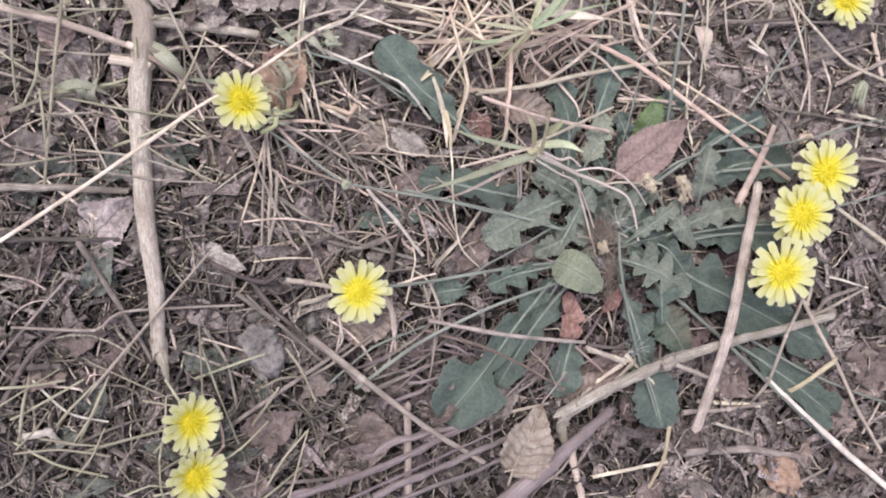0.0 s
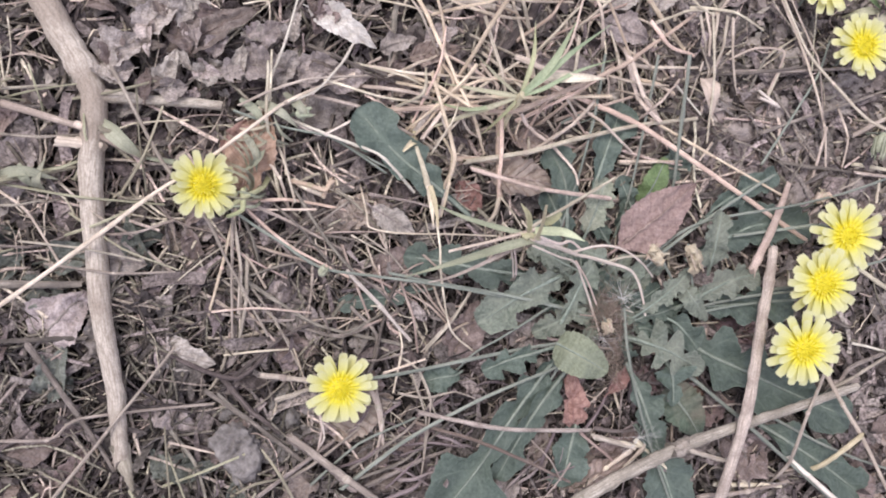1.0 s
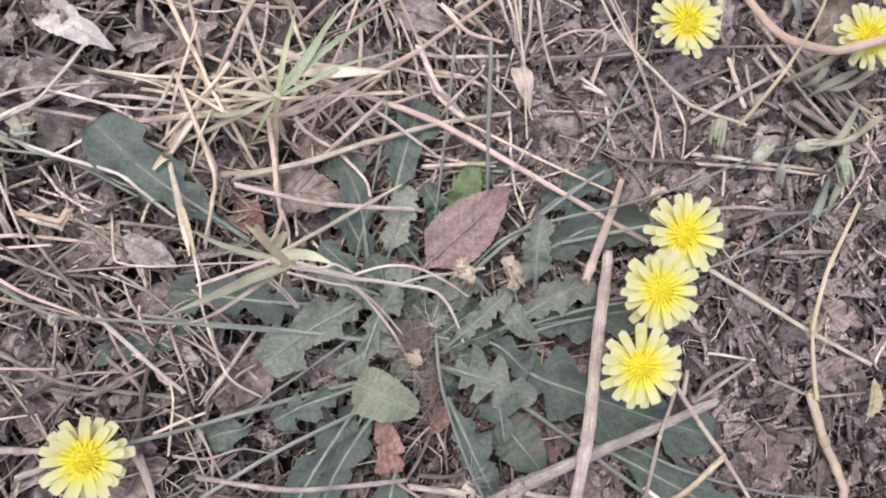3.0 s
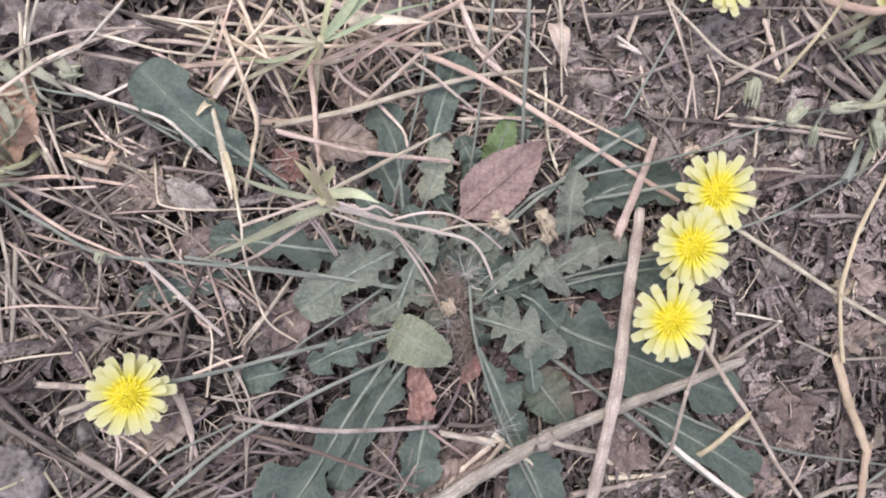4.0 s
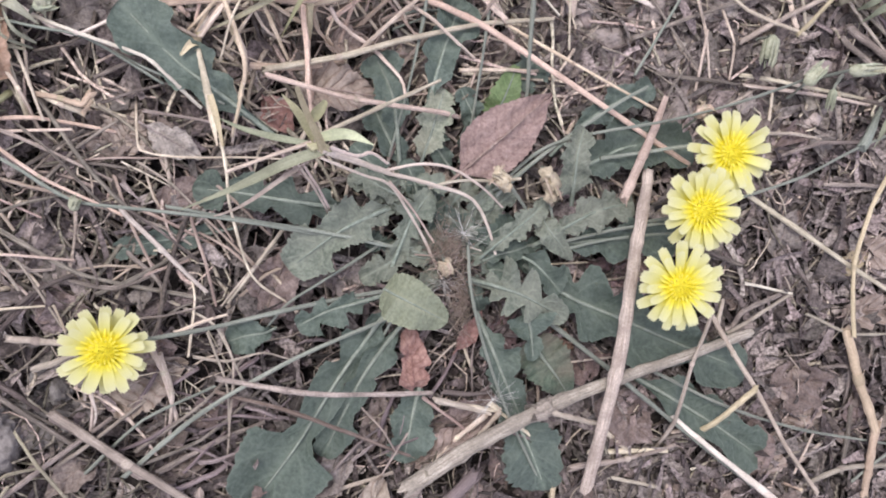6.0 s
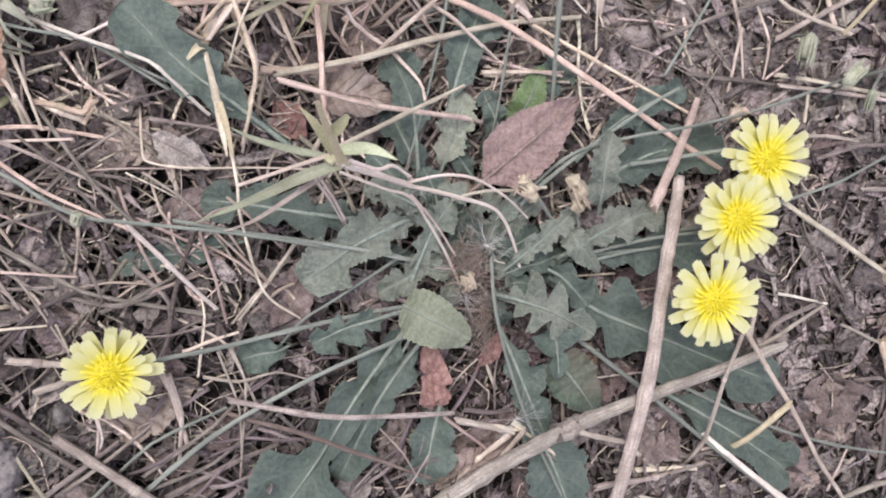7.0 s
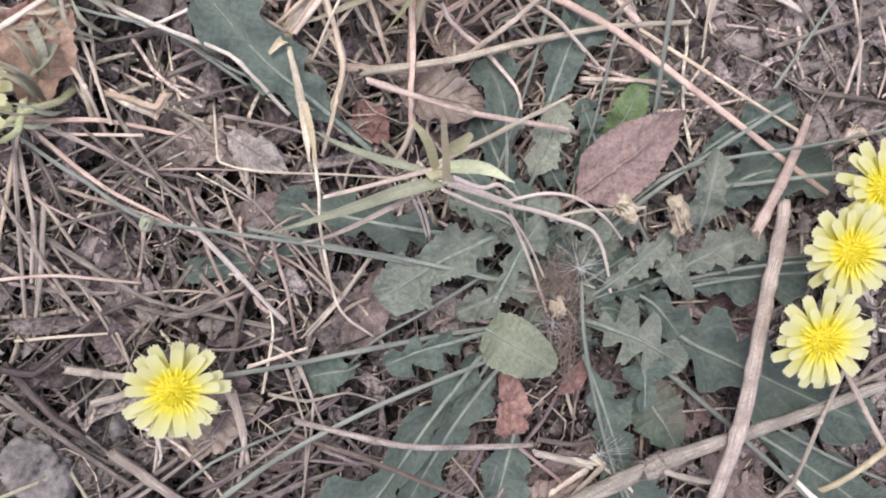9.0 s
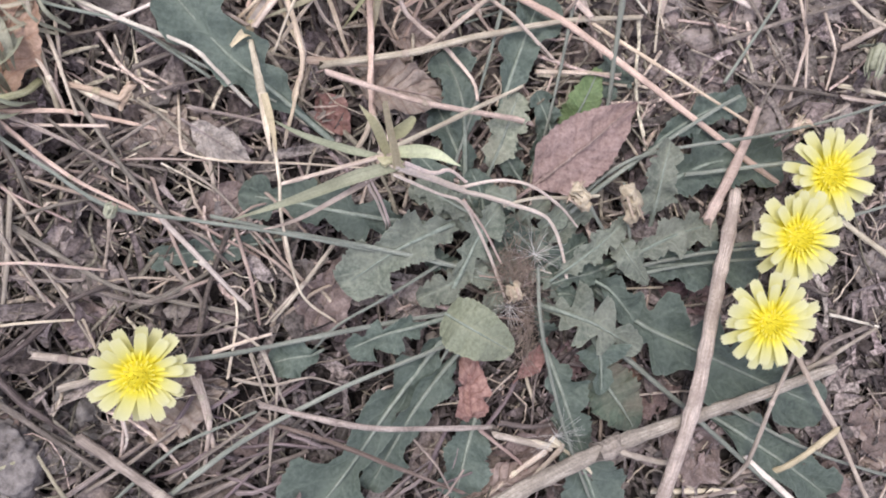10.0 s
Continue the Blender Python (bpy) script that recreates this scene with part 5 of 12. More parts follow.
part("stalk", rod_mesh("stalk", [(-3.2, 83.0, 14.0), (-6.8, 62.1, 12.0), (-12.1, 42.5, 10.0), (-18.0, 24.5, 7.0)], 1.05, 0.74, STEM["green"], seed_next(), kink=0.1, steps=8), rosette)
part("stalk", rod_mesh("stalk", [(15.7, 83.0, 14.0), (12.0, 63.4, 12.0), (8.2, 41.9, 9.0), (5.5, 26.8, 5.0)], 1.09, 0.76, STEM["green"], seed_next(), kink=0.1, steps=8), rosette)
part("stalk", rod_mesh("stalk", [(26.5, 82.7, 15.0), (24.4, 61.3, 13.0), (22.9, 39.6, 9.0), (21.1, 26.0, 5.0)], 1.46, 1.03, STEM["green"], seed_next(), kink=0.1, steps=8), rosette)
part("stalk", rod_mesh("stalk", [(8.7, 9.0, 9.0), (25.9, 22.6, 12.0), (48.2, 36.1, 12.0), (62.2, 42.8, 8.0)], 1.36, 0.95, STEM["green"], seed_next(), kink=0.1, steps=8), rosette)
part("stalk", rod_mesh("stalk", [(11.4, 13.2, 10.0), (29.4, 25.9, 13.0), (67.1, 31.9, 14.0), (91.3, 37.2, 14.0), (124.0, 46.5, 8.0)], 1.12, 0.78, STEM["green"], seed_next(), kink=0.1, steps=8), rosette)
part("stalk", rod_mesh("stalk", [(30.1, -3.0, 11.0), (48.3, 0.1, 13.0), (68.3, 1.3, 12.0)], 1.23, 0.87, STEM["green"], seed_next(), kink=0.1, steps=8), rosette)
part("stalk", rod_mesh("stalk", [(32.3, -5.0, 10.0), (48.6, -2.6, 12.0), (69.3, -2.1, 10.0)], 0.99, 0.70, STEM["green"], seed_next(), kink=0.1, steps=8), rosette)
part("stalk", rod_mesh("stalk", [(24.6, -24.3, 7.0), (45.6, -42.4, 9.0), (64.3, -59.4, 9.0), (96.6, -87.2, 5.0)], 1.67, 1.17, STEM["green"], seed_next(), kink=0.1, steps=8), rosette)
part("stalk", rod_mesh("stalk", [(56.9, -42.5, 6.0), (83.5, -57.4, 8.0), (110.7, -68.5, 8.0), (153.1, -80.6, 3.0)], 1.21, 0.85, STEM["green"], seed_next(), kink=0.1, steps=8), rosette)
part("stalk", rod_mesh("stalk", [(30.0, -3.1, 9.0), (13.9, -3.6, 10.0), (5.4, -4.8, 8.0)], 0.97, 0.68, STEM["green"], seed_next(), kink=0.1, steps=8), rosette)
part("stalk", rod_mesh("stalk", [(-4.0, -5.6, 10.0), (-21.2, -0.6, 12.0), (-37.5, 3.7, 14.0), (-60.6, 8.7, 15.0), (-76.9, 12.5, 14.0)], 1.36, 0.95, STEM["green"], seed_next(), kink=0.1, steps=8), rosette)
part("stalk", rod_mesh("stalk", [(-94.4, -59.4, 5.0), (-72.4, -42.7, 10.0), (-46.2, -29.5, 13.0), (-19.1, -20.1, 12.0), (-5.8, -12.5, 8.0)], 1.36, 0.95, STEM["green"], seed_next(), kink=0.1, steps=8), rosette)
part("stalk", rod_mesh("stalk", [(-22.6, -0.7, 10.0), (-38.2, -9.3, 11.0), (-48.4, -15.4, 8.0), (-54.7, -22.1, 4.0)], 0.93, 0.65, STEM["green"], seed_next(), kink=0.1, steps=8), rosette)

# ---- long stalk with a leafy joint ----
stem("flower_stalk", "green", 1.05, 1.15, (-128.2, 35.3, 8.0), (-111.7, 23.9, 14.0), (-98.2, 14.8, 15.0), (-79.6, 11.6, 16.0), (-58.9, 8.0, 17.0), (-35.8, 2.5, 12.0), label="thin grey-green flower stalk", category="flower stalk", group="flower stalks")
bud("leafy_joint", GREEN_BUD, -98.9, 13.0, 15.0, 2.6, (4.30, 6.00, 7.00), 3, [], "small green bract cluster at a stalk joint", long=1.3)

# ---- yellow flowers ----
flower(-93.9, -22.9, 15.0, 22.6, seed=11, stalk=[(-84.6, -21.8, 10.0), (-67.8, -20.2, 9.0), (-45.2, -16.2, 11.0), (-18.2, -13.3, 9.0)], tilt=(4, 6), turn=20, gap=(150, 172))
flower(60.0, -16.5, 25.0, 24.5, seed=12, stalk=[(71.8, -23.6, 12.0), (82.6, -29.5, 4.0)], tilt=(6, -8), turn=0)
flower(71.1, 4.5, 20.0, 25.3, seed=13, stalk=[(71.6, 2.9, 10.0), (58.1, 1.6, 9.0)], tilt=(0, -6), turn=40)
flower(81.8, 20.8, 18.0, 25.2, seed=14, stalk=[(79.0, 24.5, 10.0), (45.3, 21.5, 10.0)], tilt=(-4, -4), turn=75)
flower(-133.2, 41.2, 18.0, 21.1, seed=15, stalk=[], tilt=(4, 26), turn=10, lean_up=10, gap=(350, 372))
flower(-150.3, -65.4, 18.0, 21.5, seed=16, stalk=[], tilt=(4, 34), turn=4, lean_up=20)
flower(-149.4, -84.7, 16.0, 21.8, seed=17, stalk=[], tilt=(-4, 34), turn=-6, lean_up=20)
flower(89.6, 86.5, 17.0, 22.4, seed=18, stalk=[], tilt=(-4, -4), turn=15)
flower(75.5, 108.7, 18.0, 23.4, seed=19, stalk=[], tilt=(-2, -4), turn=50)
flower(153.6, 79.7, 20.0, 22.7, seed=20, stalk=[], tilt=(-2, -8), turn=5)
flower(167.4, 101.5, 18.0, 23.2, seed=21, stalk=[], tilt=(-2, -8), turn=25)
bud("withered_head", DRY_BUD, 24.6, 18.9, 16.0, 3.9, (4.98, -12.64, -1.00), 5, [(30.2, 0.4, 9.0)], "withered brown flower head on the rosette", long=2.6)
bud("withered_head", DRY_BUD, 14.4, 14.0, 17.0, 4.2, (-5.55, 3.61, 2.00), 6, [(25.9, 0.7, 8.0)], "small withered tan flower head on the rosette", long=1.5)
bud("green_bud", GREEN_BUD, 103.2, 57.4, 12.0, 4.6, (-2.63, -9.16, 0.00), 7, [(103.1, 58.1, 5.0)], "closed green flower bud among the litter", long=1.6)
bud("green_bud", GREEN_BUD, 112.3, 42.0, 14.0, 4.2, (7.18, 6.24, 2.00), 8, [(113.9, 39.6, 5.0)], "closed pale green bud on a bent stalk", long=1.6)
bud("green_bud", GREEN_BUD, 128.6, 46.1, 14.0, 4.0, (14.33, 0.73, 0.00), 9, [(125.6, 45.8, 6.0)], "closed pale green bud on a stalk", long=2.2)
bud("green_bud", GREEN_BUD, 148.0, 42.1, 12.0, 4.9, (1.73, -9.70, 0.00), 10, [(153.9, 47.1, 5.0)], "drooping green bud beside yellow weeds", long=1.6)
bud("withered_head", DRY_BUD, 76.2, 32.6, 12.0, 3.3, (3.00, 4.13, 2.00), 12, [(76.2, 30.7, 5.0)], "withered head beside the yellow flowers", long=1.4)
bud("withered_head", DRY_BUD, -5.6, -5.6, 16.0, 3.4, (1.38, -4.79, 0.00), 13, [(-5.1, -2.2, 8.0)], "tiny pale seed on the rosette", long=1.2)
bud("green_bud", GREEN_BUD, 126.4, 41.2, 10.0, 2.7, (-1.03, -9.25, -2.00), 14, [(134.4, 46.7, 5.0)], "drooping green bud among straw", long=2.0)
bud("green_bud", GREEN_BUD, -105.3, 63.7, 12.0, 3.1, (4.86, 0.52, 1.00), 15, [(-109.5, 63.7, 4.0)], "closed yellow-green bud in the straw", long=1.4)
def dry_fluff(x, y, z, spread, num, seed):
    """Fine brown withered hairs in the heart of the plant."""
    rng = np.random.default_rng(seed)
    v, f, n = [], [], 0
    for k in range(num):
        c = np.array([x, y, z]) + rng.normal(size=3) * np.array(spread)
        d = rng.normal(size=3) * np.array([1, 1.3, 0.5])
        d *= rng.uniform(1.5, 4.5) / np.linalg.norm(d)
        tv, tf = tube(np.array([c - d, c + rng.normal(size=3) * 0.6, c + d]), [0.06, 0.07, 0.04], 3, 0, k)
        f += [tuple(i + n for i in face) for face in tf]
        v.append(tv)
        n += len(tv)
    return tagged(new("withered_fluff", mesh_of("withered_fluff", np.vstack(v) * MM, f, BROWN_FLUFF)), "tuft of fine brown withered hairs in the rosette", "seed fluff", kind="stuff")


dry_fluff(-3.5, -4.0, 13.0, (3.0, 4.5, 2.0), 300, 5)
dry_fluff(-0.5, -18.0, 11.0, (1.6, 5.0, 1.5), 170, 6)
pappus(0.6, 1.6, 16.0, 9, 1)
pappus(7.8, -47.1, 12.0, 9, 2)
pappus(-5.1, -12.0, 13.0, 8, 3)
stem("twig", "dark", 0.54, 0.43, (-1.7, -8.4, 8.0), (-0.5, -8.2, 13.0), (1.5, -9.9, 12.0), label="thin dry brown fibre on the rosette", category="twig", group="twigs on the ground")
stem("dry_stem", "ash", 0.54, 0.43, (0.2, -3.8, 8.0), (2.4, -2.6, 13.0), (6.3, -3.9, 12.0), label="thin dry brown fibre on the rosette", category="dry stem", group="dry stems on the ground")
stem("dry_stem", "ash", 0.54, 0.43, (-2.5, -8.7, 8.0), (-1.6, -8.8, 13.0), (0.2, -10.6, 12.0), label="thin dry brown fibre on the rosette", category="dry stem", group="dry stems on the ground")
stem("twig", "red", 0.54, 0.43, (-2.8, -2.5, 8.0), (-8.0, -4.2, 13.0), (-12.9, -3.8, 12.0), label="thin dry brown fibre on the rosette", category="twig", group="twigs on the ground")
stem("twig", "dark", 0.54, 0.43, (-1.6, -7.6, 8.0), (-4.2, -9.0, 13.0), (-6.5, -10.0, 12.0), label="thin dry brown fibre on the rosette", category="twig", group="twigs on the ground")
stem("twig", "dark", 0.54, 0.43, (-0.6, -7.3, 8.0), (-1.3, -9.2, 13.0), (-2.1, -11.8, 12.0), label="thin dry brown fibre on the rosette", category="twig", group="twigs on the ground")
stem("twig", "red", 0.54, 0.43, (-2.7, -9.6, 8.0), (-2.0, -6.8, 13.0), (1.1, -5.8, 12.0), label="thin dry brown fibre on the rosette", category="twig", group="twigs on the ground")
stem("twig", "dark", 0.54, 0.43, (0.7, -8.3, 8.0), (3.5, -8.8, 13.0), (6.7, -12.2, 12.0), label="thin dry brown fibre on the rosette", category="twig", group="twigs on the ground")
stem("twig", "dark", 0.54, 0.43, (-1.6, -5.3, 8.0), (-2.0, -7.9, 13.0), (-3.1, -11.1, 12.0), label="thin dry brown fibre on the rosette", category="twig", group="twigs on the ground")
stem("twig", "red", 0.54, 0.43, (-2.1, -7.4, 8.0), (-5.8, -6.9, 13.0), (-8.1, -5.6, 12.0), label="thin dry brown fibre on the rosette", category="twig", group="twigs on the ground")
stem("twig", "dark", 0.54, 0.43, (1.0, -11.2, 8.0), (-2.5, -7.0, 13.0), (-2.4, -2.5, 12.0), label="thin dry brown fibre on the rosette", category="twig", group="twigs on the ground")
stem("dry_stem", "ash", 0.54, 0.43, (-2.7, -7.8, 8.0), (-2.9, -4.7, 13.0), (-0.3, -2.9, 12.0), label="thin dry brown fibre on the rosette", category="dry stem", group="dry stems on the ground")
stem("dry_stem", "ash", 0.54, 0.43, (-2.4, -2.6, 8.0), (-1.8, -0.1, 13.0), (1.2, 0.9, 12.0), label="thin dry brown fibre on the rosette", category="dry stem", group="dry stems on the ground")
stem("twig", "red", 0.54, 0.43, (-0.1, -5.1, 8.0), (-4.6, -7.5, 13.0), (-9.4, -8.2, 12.0), label="thin dry brown fibre on the rosette", category="twig", group="twigs on the ground")

# ---- grass sprout over the rosette ----
sprout = new("grass_sprout")
tagged(sprout, "half-dry grass sprout with yellow-green blades and pink runners", "grass")
part("blade", blade_mesh("blade", [(-38.2, 25.2, 46.0), (-32.6, 24.6, 54.0), (-27.3, 22.0, 56.0)], 2.6, STEM["young"], base=0.75, fold=0.3), sprout, "pale green young blade")
part("blade", blade_mesh("blade", [(-39.4, 25.0, 44.0), (-42.6, 29.4, 54.0), (-45.6, 32.6, 58.0)], 2.0, STEM["husk"], base=0.8, fold=0.5), sprout)
part("blade", blade_mesh("blade", [(-38.6, 24.2, 41.0), (-46.6, 26.4, 36.0), (-55.9, 30.3, 26.0), (-64.0, 35.3, 16.0)], 1.7, STEM["dull"]), sprout)
part("blade", blade_mesh("blade", [(-36.9, 22.9, 42.0), (-45.6, 20.6, 38.0), (-57.5, 16.3, 28.0), (-73.1, 11.4, 18.0)], 2.7, STEM["dull"], base=0.8), sprout)
part("blade", blade_mesh("blade", [(-37.9, 22.4, 41.0), (-46.6, 17.6, 34.0), (-58.5, 11.3, 22.0), (-70.1, 8.4, 14.0)], 1.2, STEM["ash"]), sprout)
part("sheath", blade_mesh("sheath", [(-37.4, 22.6, 42.5), (-38.6, 24.6, 49.0), (-40.6, 27.6, 60.0), (-42.6, 31.6, 70.0)], 1.9, STEM["husk"], fold=0.75, base=0.9, tip=0.5), sprout)
part("bud", blade_mesh("bud", [(-39.6, 27.2, 59.0), (-38.0, 28.6, 63.0), (-37.0, 29.8, 65.0)], 2.4, STEM["lime"], base=0.6, fold=0.6, tip=0.45), sprout, "pale yellow-green unopened leaf")
part("blade", rod_mesh("blade", [(-37.1, 25.5, 42.0), (-48.2, 22.6, 38.0), (-60.0, 19.6, 30.0)], 1.12, 0.78, STEM["pale"], seed_next(), kink=0.1, steps=8), sprout)
part("stem", rod_mesh("stem", [(-39.2, 25.6, 42.0), (-23.4, 33.2, 36.0), (-6.3, 41.1, 28.0)], 1.16, 0.81, STEM["pale"], seed_next(), kink=0.1, steps=8), sprout)
part("node", rod_mesh("node", [(-40.0, 23.6, 41.5), (-38.4, 23.9, 42.5), (-36.4, 23.2, 42.0)], 2.1, 1.6, STEM["husk"], seed_next(), kink=0.1, steps=8), sprout, "swollen straw-coloured joint")
part("runner", rod_mesh("runner", [(-37.5, 22.9, 42.0), (-29.6, 20.4, 37.0), (-21.4, 17.6, 33.0)], 2.0, 1.25, STEM["rosy"], seed_next(), kink=0.1, steps=8), sprout)
part("runner", rod_mesh("runner", [(-21.6, 17.7, 33.0), (-9.9, 14.8, 27.0), (2.4, 10.8, 20.0), (8.0, 2.4, 15.0), (10.5, -4.9, 12.0)], 1.05, 0.80, STEM["rosy"], seed_next(), kink=0.1, steps=8), sprout)
part("runner", rod_mesh("runner", [(-22.9, 18.2, 33.0), (-13.6, 19.9, 30.0), (-4.7, 18.9, 27.0), (4.3, 14.2, 22.0), (13.0, 8.2, 13.0)], 0.82, 0.60, STEM["rosy"], seed_next(), kink=0.1, steps=8), sprout)
part("runner", rod_mesh("runner", [(-35.8, 23.2, 43.0), (-30.2, 21.3, 42.0), (-26.5, 21.8, 42.0), (-22.6, 19.4, 40.0)], 1.0, 0.62, STEM["rosy"], seed_next(), kink=0.1, steps=8), sprout)
part("runner", rod_mesh("runner", [(-37.8, 20.9, 42.0), (-28.8, 17.5, 36.0), (-21.7, 15.0, 32.0), (-16.2, 8.8, 24.0), (-9.5, -1.8, 14.0), (-5.2, -11.1, 10.0)], 0.70, 0.80, STEM["rosy"], seed_next(), kink=0.1, steps=8), sprout)
part("runner", rod_mesh("runner", [(-21.4, 15.6, 32.0), (-14.8, 8.8, 24.0), (-7.8, -0.4, 14.0)], 0.72, 0.55, STEM["pink"], seed_next(), kink=0.1, steps=8), sprout)
part("runner", rod_mesh("runner", [(-10.2, 14.2, 26.0), (-1.3, 15.8, 22.0), (11.3, 15.6, 16.0), (18.2, 16.1, 14.0)], 0.80, 0.95, STEM["pale"], seed_next(), kink=0.1, steps=8), sprout)
part("runner", rod_mesh("runner", [(-43.2, 20.0, 38.0), (-39.6, 15.0, 26.0), (-36.6, 9.8, 14.0), (-35.9, 7.6, 6.0)], 0.70, 0.55, STEM["rosy"], seed_next(), kink=0.1, steps=8), sprout)
part("runner", rod_mesh("runner", [(-42.2, 20.2, 38.0), (-38.6, 15.0, 26.0), (-35.8, 9.8, 14.0), (-35.2, 7.4, 5.0)], 0.62, 0.80, STEM["rosy"], seed_next(), kink=0.1, steps=8), sprout)
part("stem", rod_mesh("stem", [(-38.4, 36.6, 6.0), (-38.9, 44.5, 7.0), (-38.9, 55.8, 7.0), (-37.6, 67.0, 6.0)], 1.75, 1.60, STEM["tan"], seed_next(), kink=0.1, steps=8), sprout)
part("stem", rod_mesh("stem", [(-38.4, 36.9, 6.0), (-41.2, 31.0, 9.0), (-43.4, 27.5, 7.0)], 1.50, 1.20, STEM["pale"], seed_next(), kink=0.1, steps=8), sprout)
part("stem", rod_mesh("stem", [(-38.2, 36.9, 6.0), (-37.0, 31.5, 16.0), (-37.6, 26.0, 30.0)], 0.90, 0.60, STEM["pale"], seed_next(), kink=0.1, steps=8), sprout)

# ---- tuft of dry grass ----
tuft = new("grass_tuft")
tagged(tuft, "tuft of dry tan grass with a few green blades", "grass")
part("blade", blade_mesh("blade", [(-36.8, 66.3, 28.0), (-28.1, 75.1, 33.0), (-18.8, 89.1, 30.0)], 2.6, STEM["grass"]), tuft)
part("blade", blade_mesh("blade", [(-36.8, 66.3, 28.0), (-29.8, 71.8, 32.0), (-19.6, 80.2, 30.0), (-4.1, 91.0, 22.0)], 2.0, STEM["grass"]), tuft)
part("blade", blade_mesh("blade", [(-36.8, 66.3, 28.0), (-45.4, 68.6, 24.0), (-60.7, 73.9, 13.0)], 1.7, STEM["sage"]), tuft)
part("blade", blade_mesh("blade", [(-36.8, 66.3, 28.0), (-46.0, 63.8, 22.0), (-57.6, 61.0, 12.0), (-67.6, 58.2, 7.0)], 1.7, STEM["sage"]), tuft)
part("blade", blade_mesh("blade", [(-30.7, 72.8, 26.0), (-18.6, 72.4, 27.0), (-5.1, 74.0, 20.0)], 3.2, STEM["pale"]), tuft)
part("blade", blade_mesh("blade", [(-36.8, 66.3, 28.0), (-41.1, 61.4, 22.0), (-46.1, 56.6, 9.0)], 1.2, STEM["lime"]), tuft)
part("blade", blade_mesh("blade", [(-36.8, 66.3, 28.0), (-33.6, 77.0, 32.0), (-29.5, 91.4, 22.0)], 1.6, STEM["lime"]), tuft)
part("blade", blade_mesh("blade", [(-36.8, 66.3, 28.0), (-29.3, 68.7, 30.0), (-16.8, 75.0, 26.0), (0.8, 81.7, 16.0)], 1.4, STEM["grass"]), tuft)
part("blade", blade_mesh("blade", [(-39.9, 65.4, 24.0), (-51.2, 63.8, 20.0), (-62.9, 68.3, 12.0)], 1.3, STEM["grass"]), tuft)
part("blade", blade_mesh("blade", [(-36.8, 66.3, 28.0), (-42.1, 71.7, 26.0), (-49.1, 83.8, 16.0)], 1.1, STEM["sage"]), tuft)
part("sheath", rod_mesh("sheath", [(-36.8, 66.3, 29.0), (-37.5, 63.1, 20.0), (-38.7, 57.0, 6.0)], 2.20, 1.60, STEM["husk"], seed_next(), kink=0.1, steps=8), tuft)
part("straw", rod_mesh("straw", [(-26.2, 116.0, 18.0), (-42.6, 91.4, 20.0), (-55.7, 71.9, 10.0)], 1.84, 1.29, STEM["tan"], seed_next(), kink=0.25, wobble=0.35, flat=0.55), tuft)
part("straw", rod_mesh("straw", [(-78.2, 65.9, 8.0), (-49.6, 64.8, 18.0), (-37.3, 62.9, 22.0), (-14.3, 71.8, 22.0), (4.0, 80.5, 18.0), (31.3, 98.4, 10.0)], 1.87, 1.32, STEM["tan"], seed_next(), kink=0.25, wobble=0.35, flat=0.55), tuft)
part("straw", rod_mesh("straw", [(4.0, 81.3, 18.0), (8.7, 70.5, 16.0), (19.1, 61.1, 8.0)], 1.68, 1.17, STEM["pale"], seed_next(), kink=0.25, wobble=0.35, flat=0.55), tuft)
part("straw", rod_mesh("straw", [(-64.5, 101.1, 10.0), (-56.2, 78.6, 16.0), (-51.0, 64.9, 20.0)], 1.43, 1.00, STEM["tan"], seed_next(), kink=0.25, wobble=0.35, flat=0.55), tuft)
part("straw", rod_mesh("straw", [(-62.6, 76.1, 18.0), (-55.5, 49.8, 16.0), (-58.2, 39.8, 8.0)], 1.43, 1.00, STEM["tan"], seed_next(), kink=0.25, wobble=0.35, flat=0.55), tuft)
part("straw", rod_mesh("straw", [(-35.8, 80.3, 22.0), (-23.4, 75.9, 20.0), (-4.8, 76.2, 12.0)], 2.02, 1.41, STEM["pale"], seed_next(), kink=0.25, wobble=0.35, flat=0.55), tuft)
part("straw", rod_mesh("straw", [(12.6, 93.5, 16.0), (19.7, 86.9, 14.0), (33.4, 85.5, 6.0)], 1.56, 1.09, STEM["tan"], seed_next(), kink=0.25, wobble=0.35, flat=0.55), tuft)
part("straw", rod_mesh("straw", [(-53.6, 77.3, 10.0), (-49.7, 63.5, 18.0), (-44.6, 51.0, 10.0)], 1.28, 0.90, STEM["tan"], seed_next(), kink=0.25, wobble=0.35, flat=0.55), tuft)
part("straw", rod_mesh("straw", [(-62.3, 65.2, 12.0), (-52.0, 71.6, 18.0), (-39.4, 74.6, 16.0), (-22.6, 73.6, 8.0)], 1.16, 0.82, STEM["tan"], seed_next(), kink=0.25, wobble=0.35, flat=0.55), tuft)
part("straw", rod_mesh("straw", [(-44.0, 94.8, 14.0), (-39.4, 74.2, 18.0), (-35.7, 59.0, 8.0)], 1.29, 0.91, STEM["pale"], seed_next(), kink=0.25, wobble=0.35, flat=0.55), tuft)
part("straw", rod_mesh("straw", [(-72.6, 77.8, 8.0), (-61.3, 72.5, 16.0), (-51.0, 64.9, 20.0), (-40.6, 60.5, 12.0)], 1.40, 0.98, STEM["tan"], seed_next(), kink=0.25, wobble=0.35, flat=0.55), tuft)
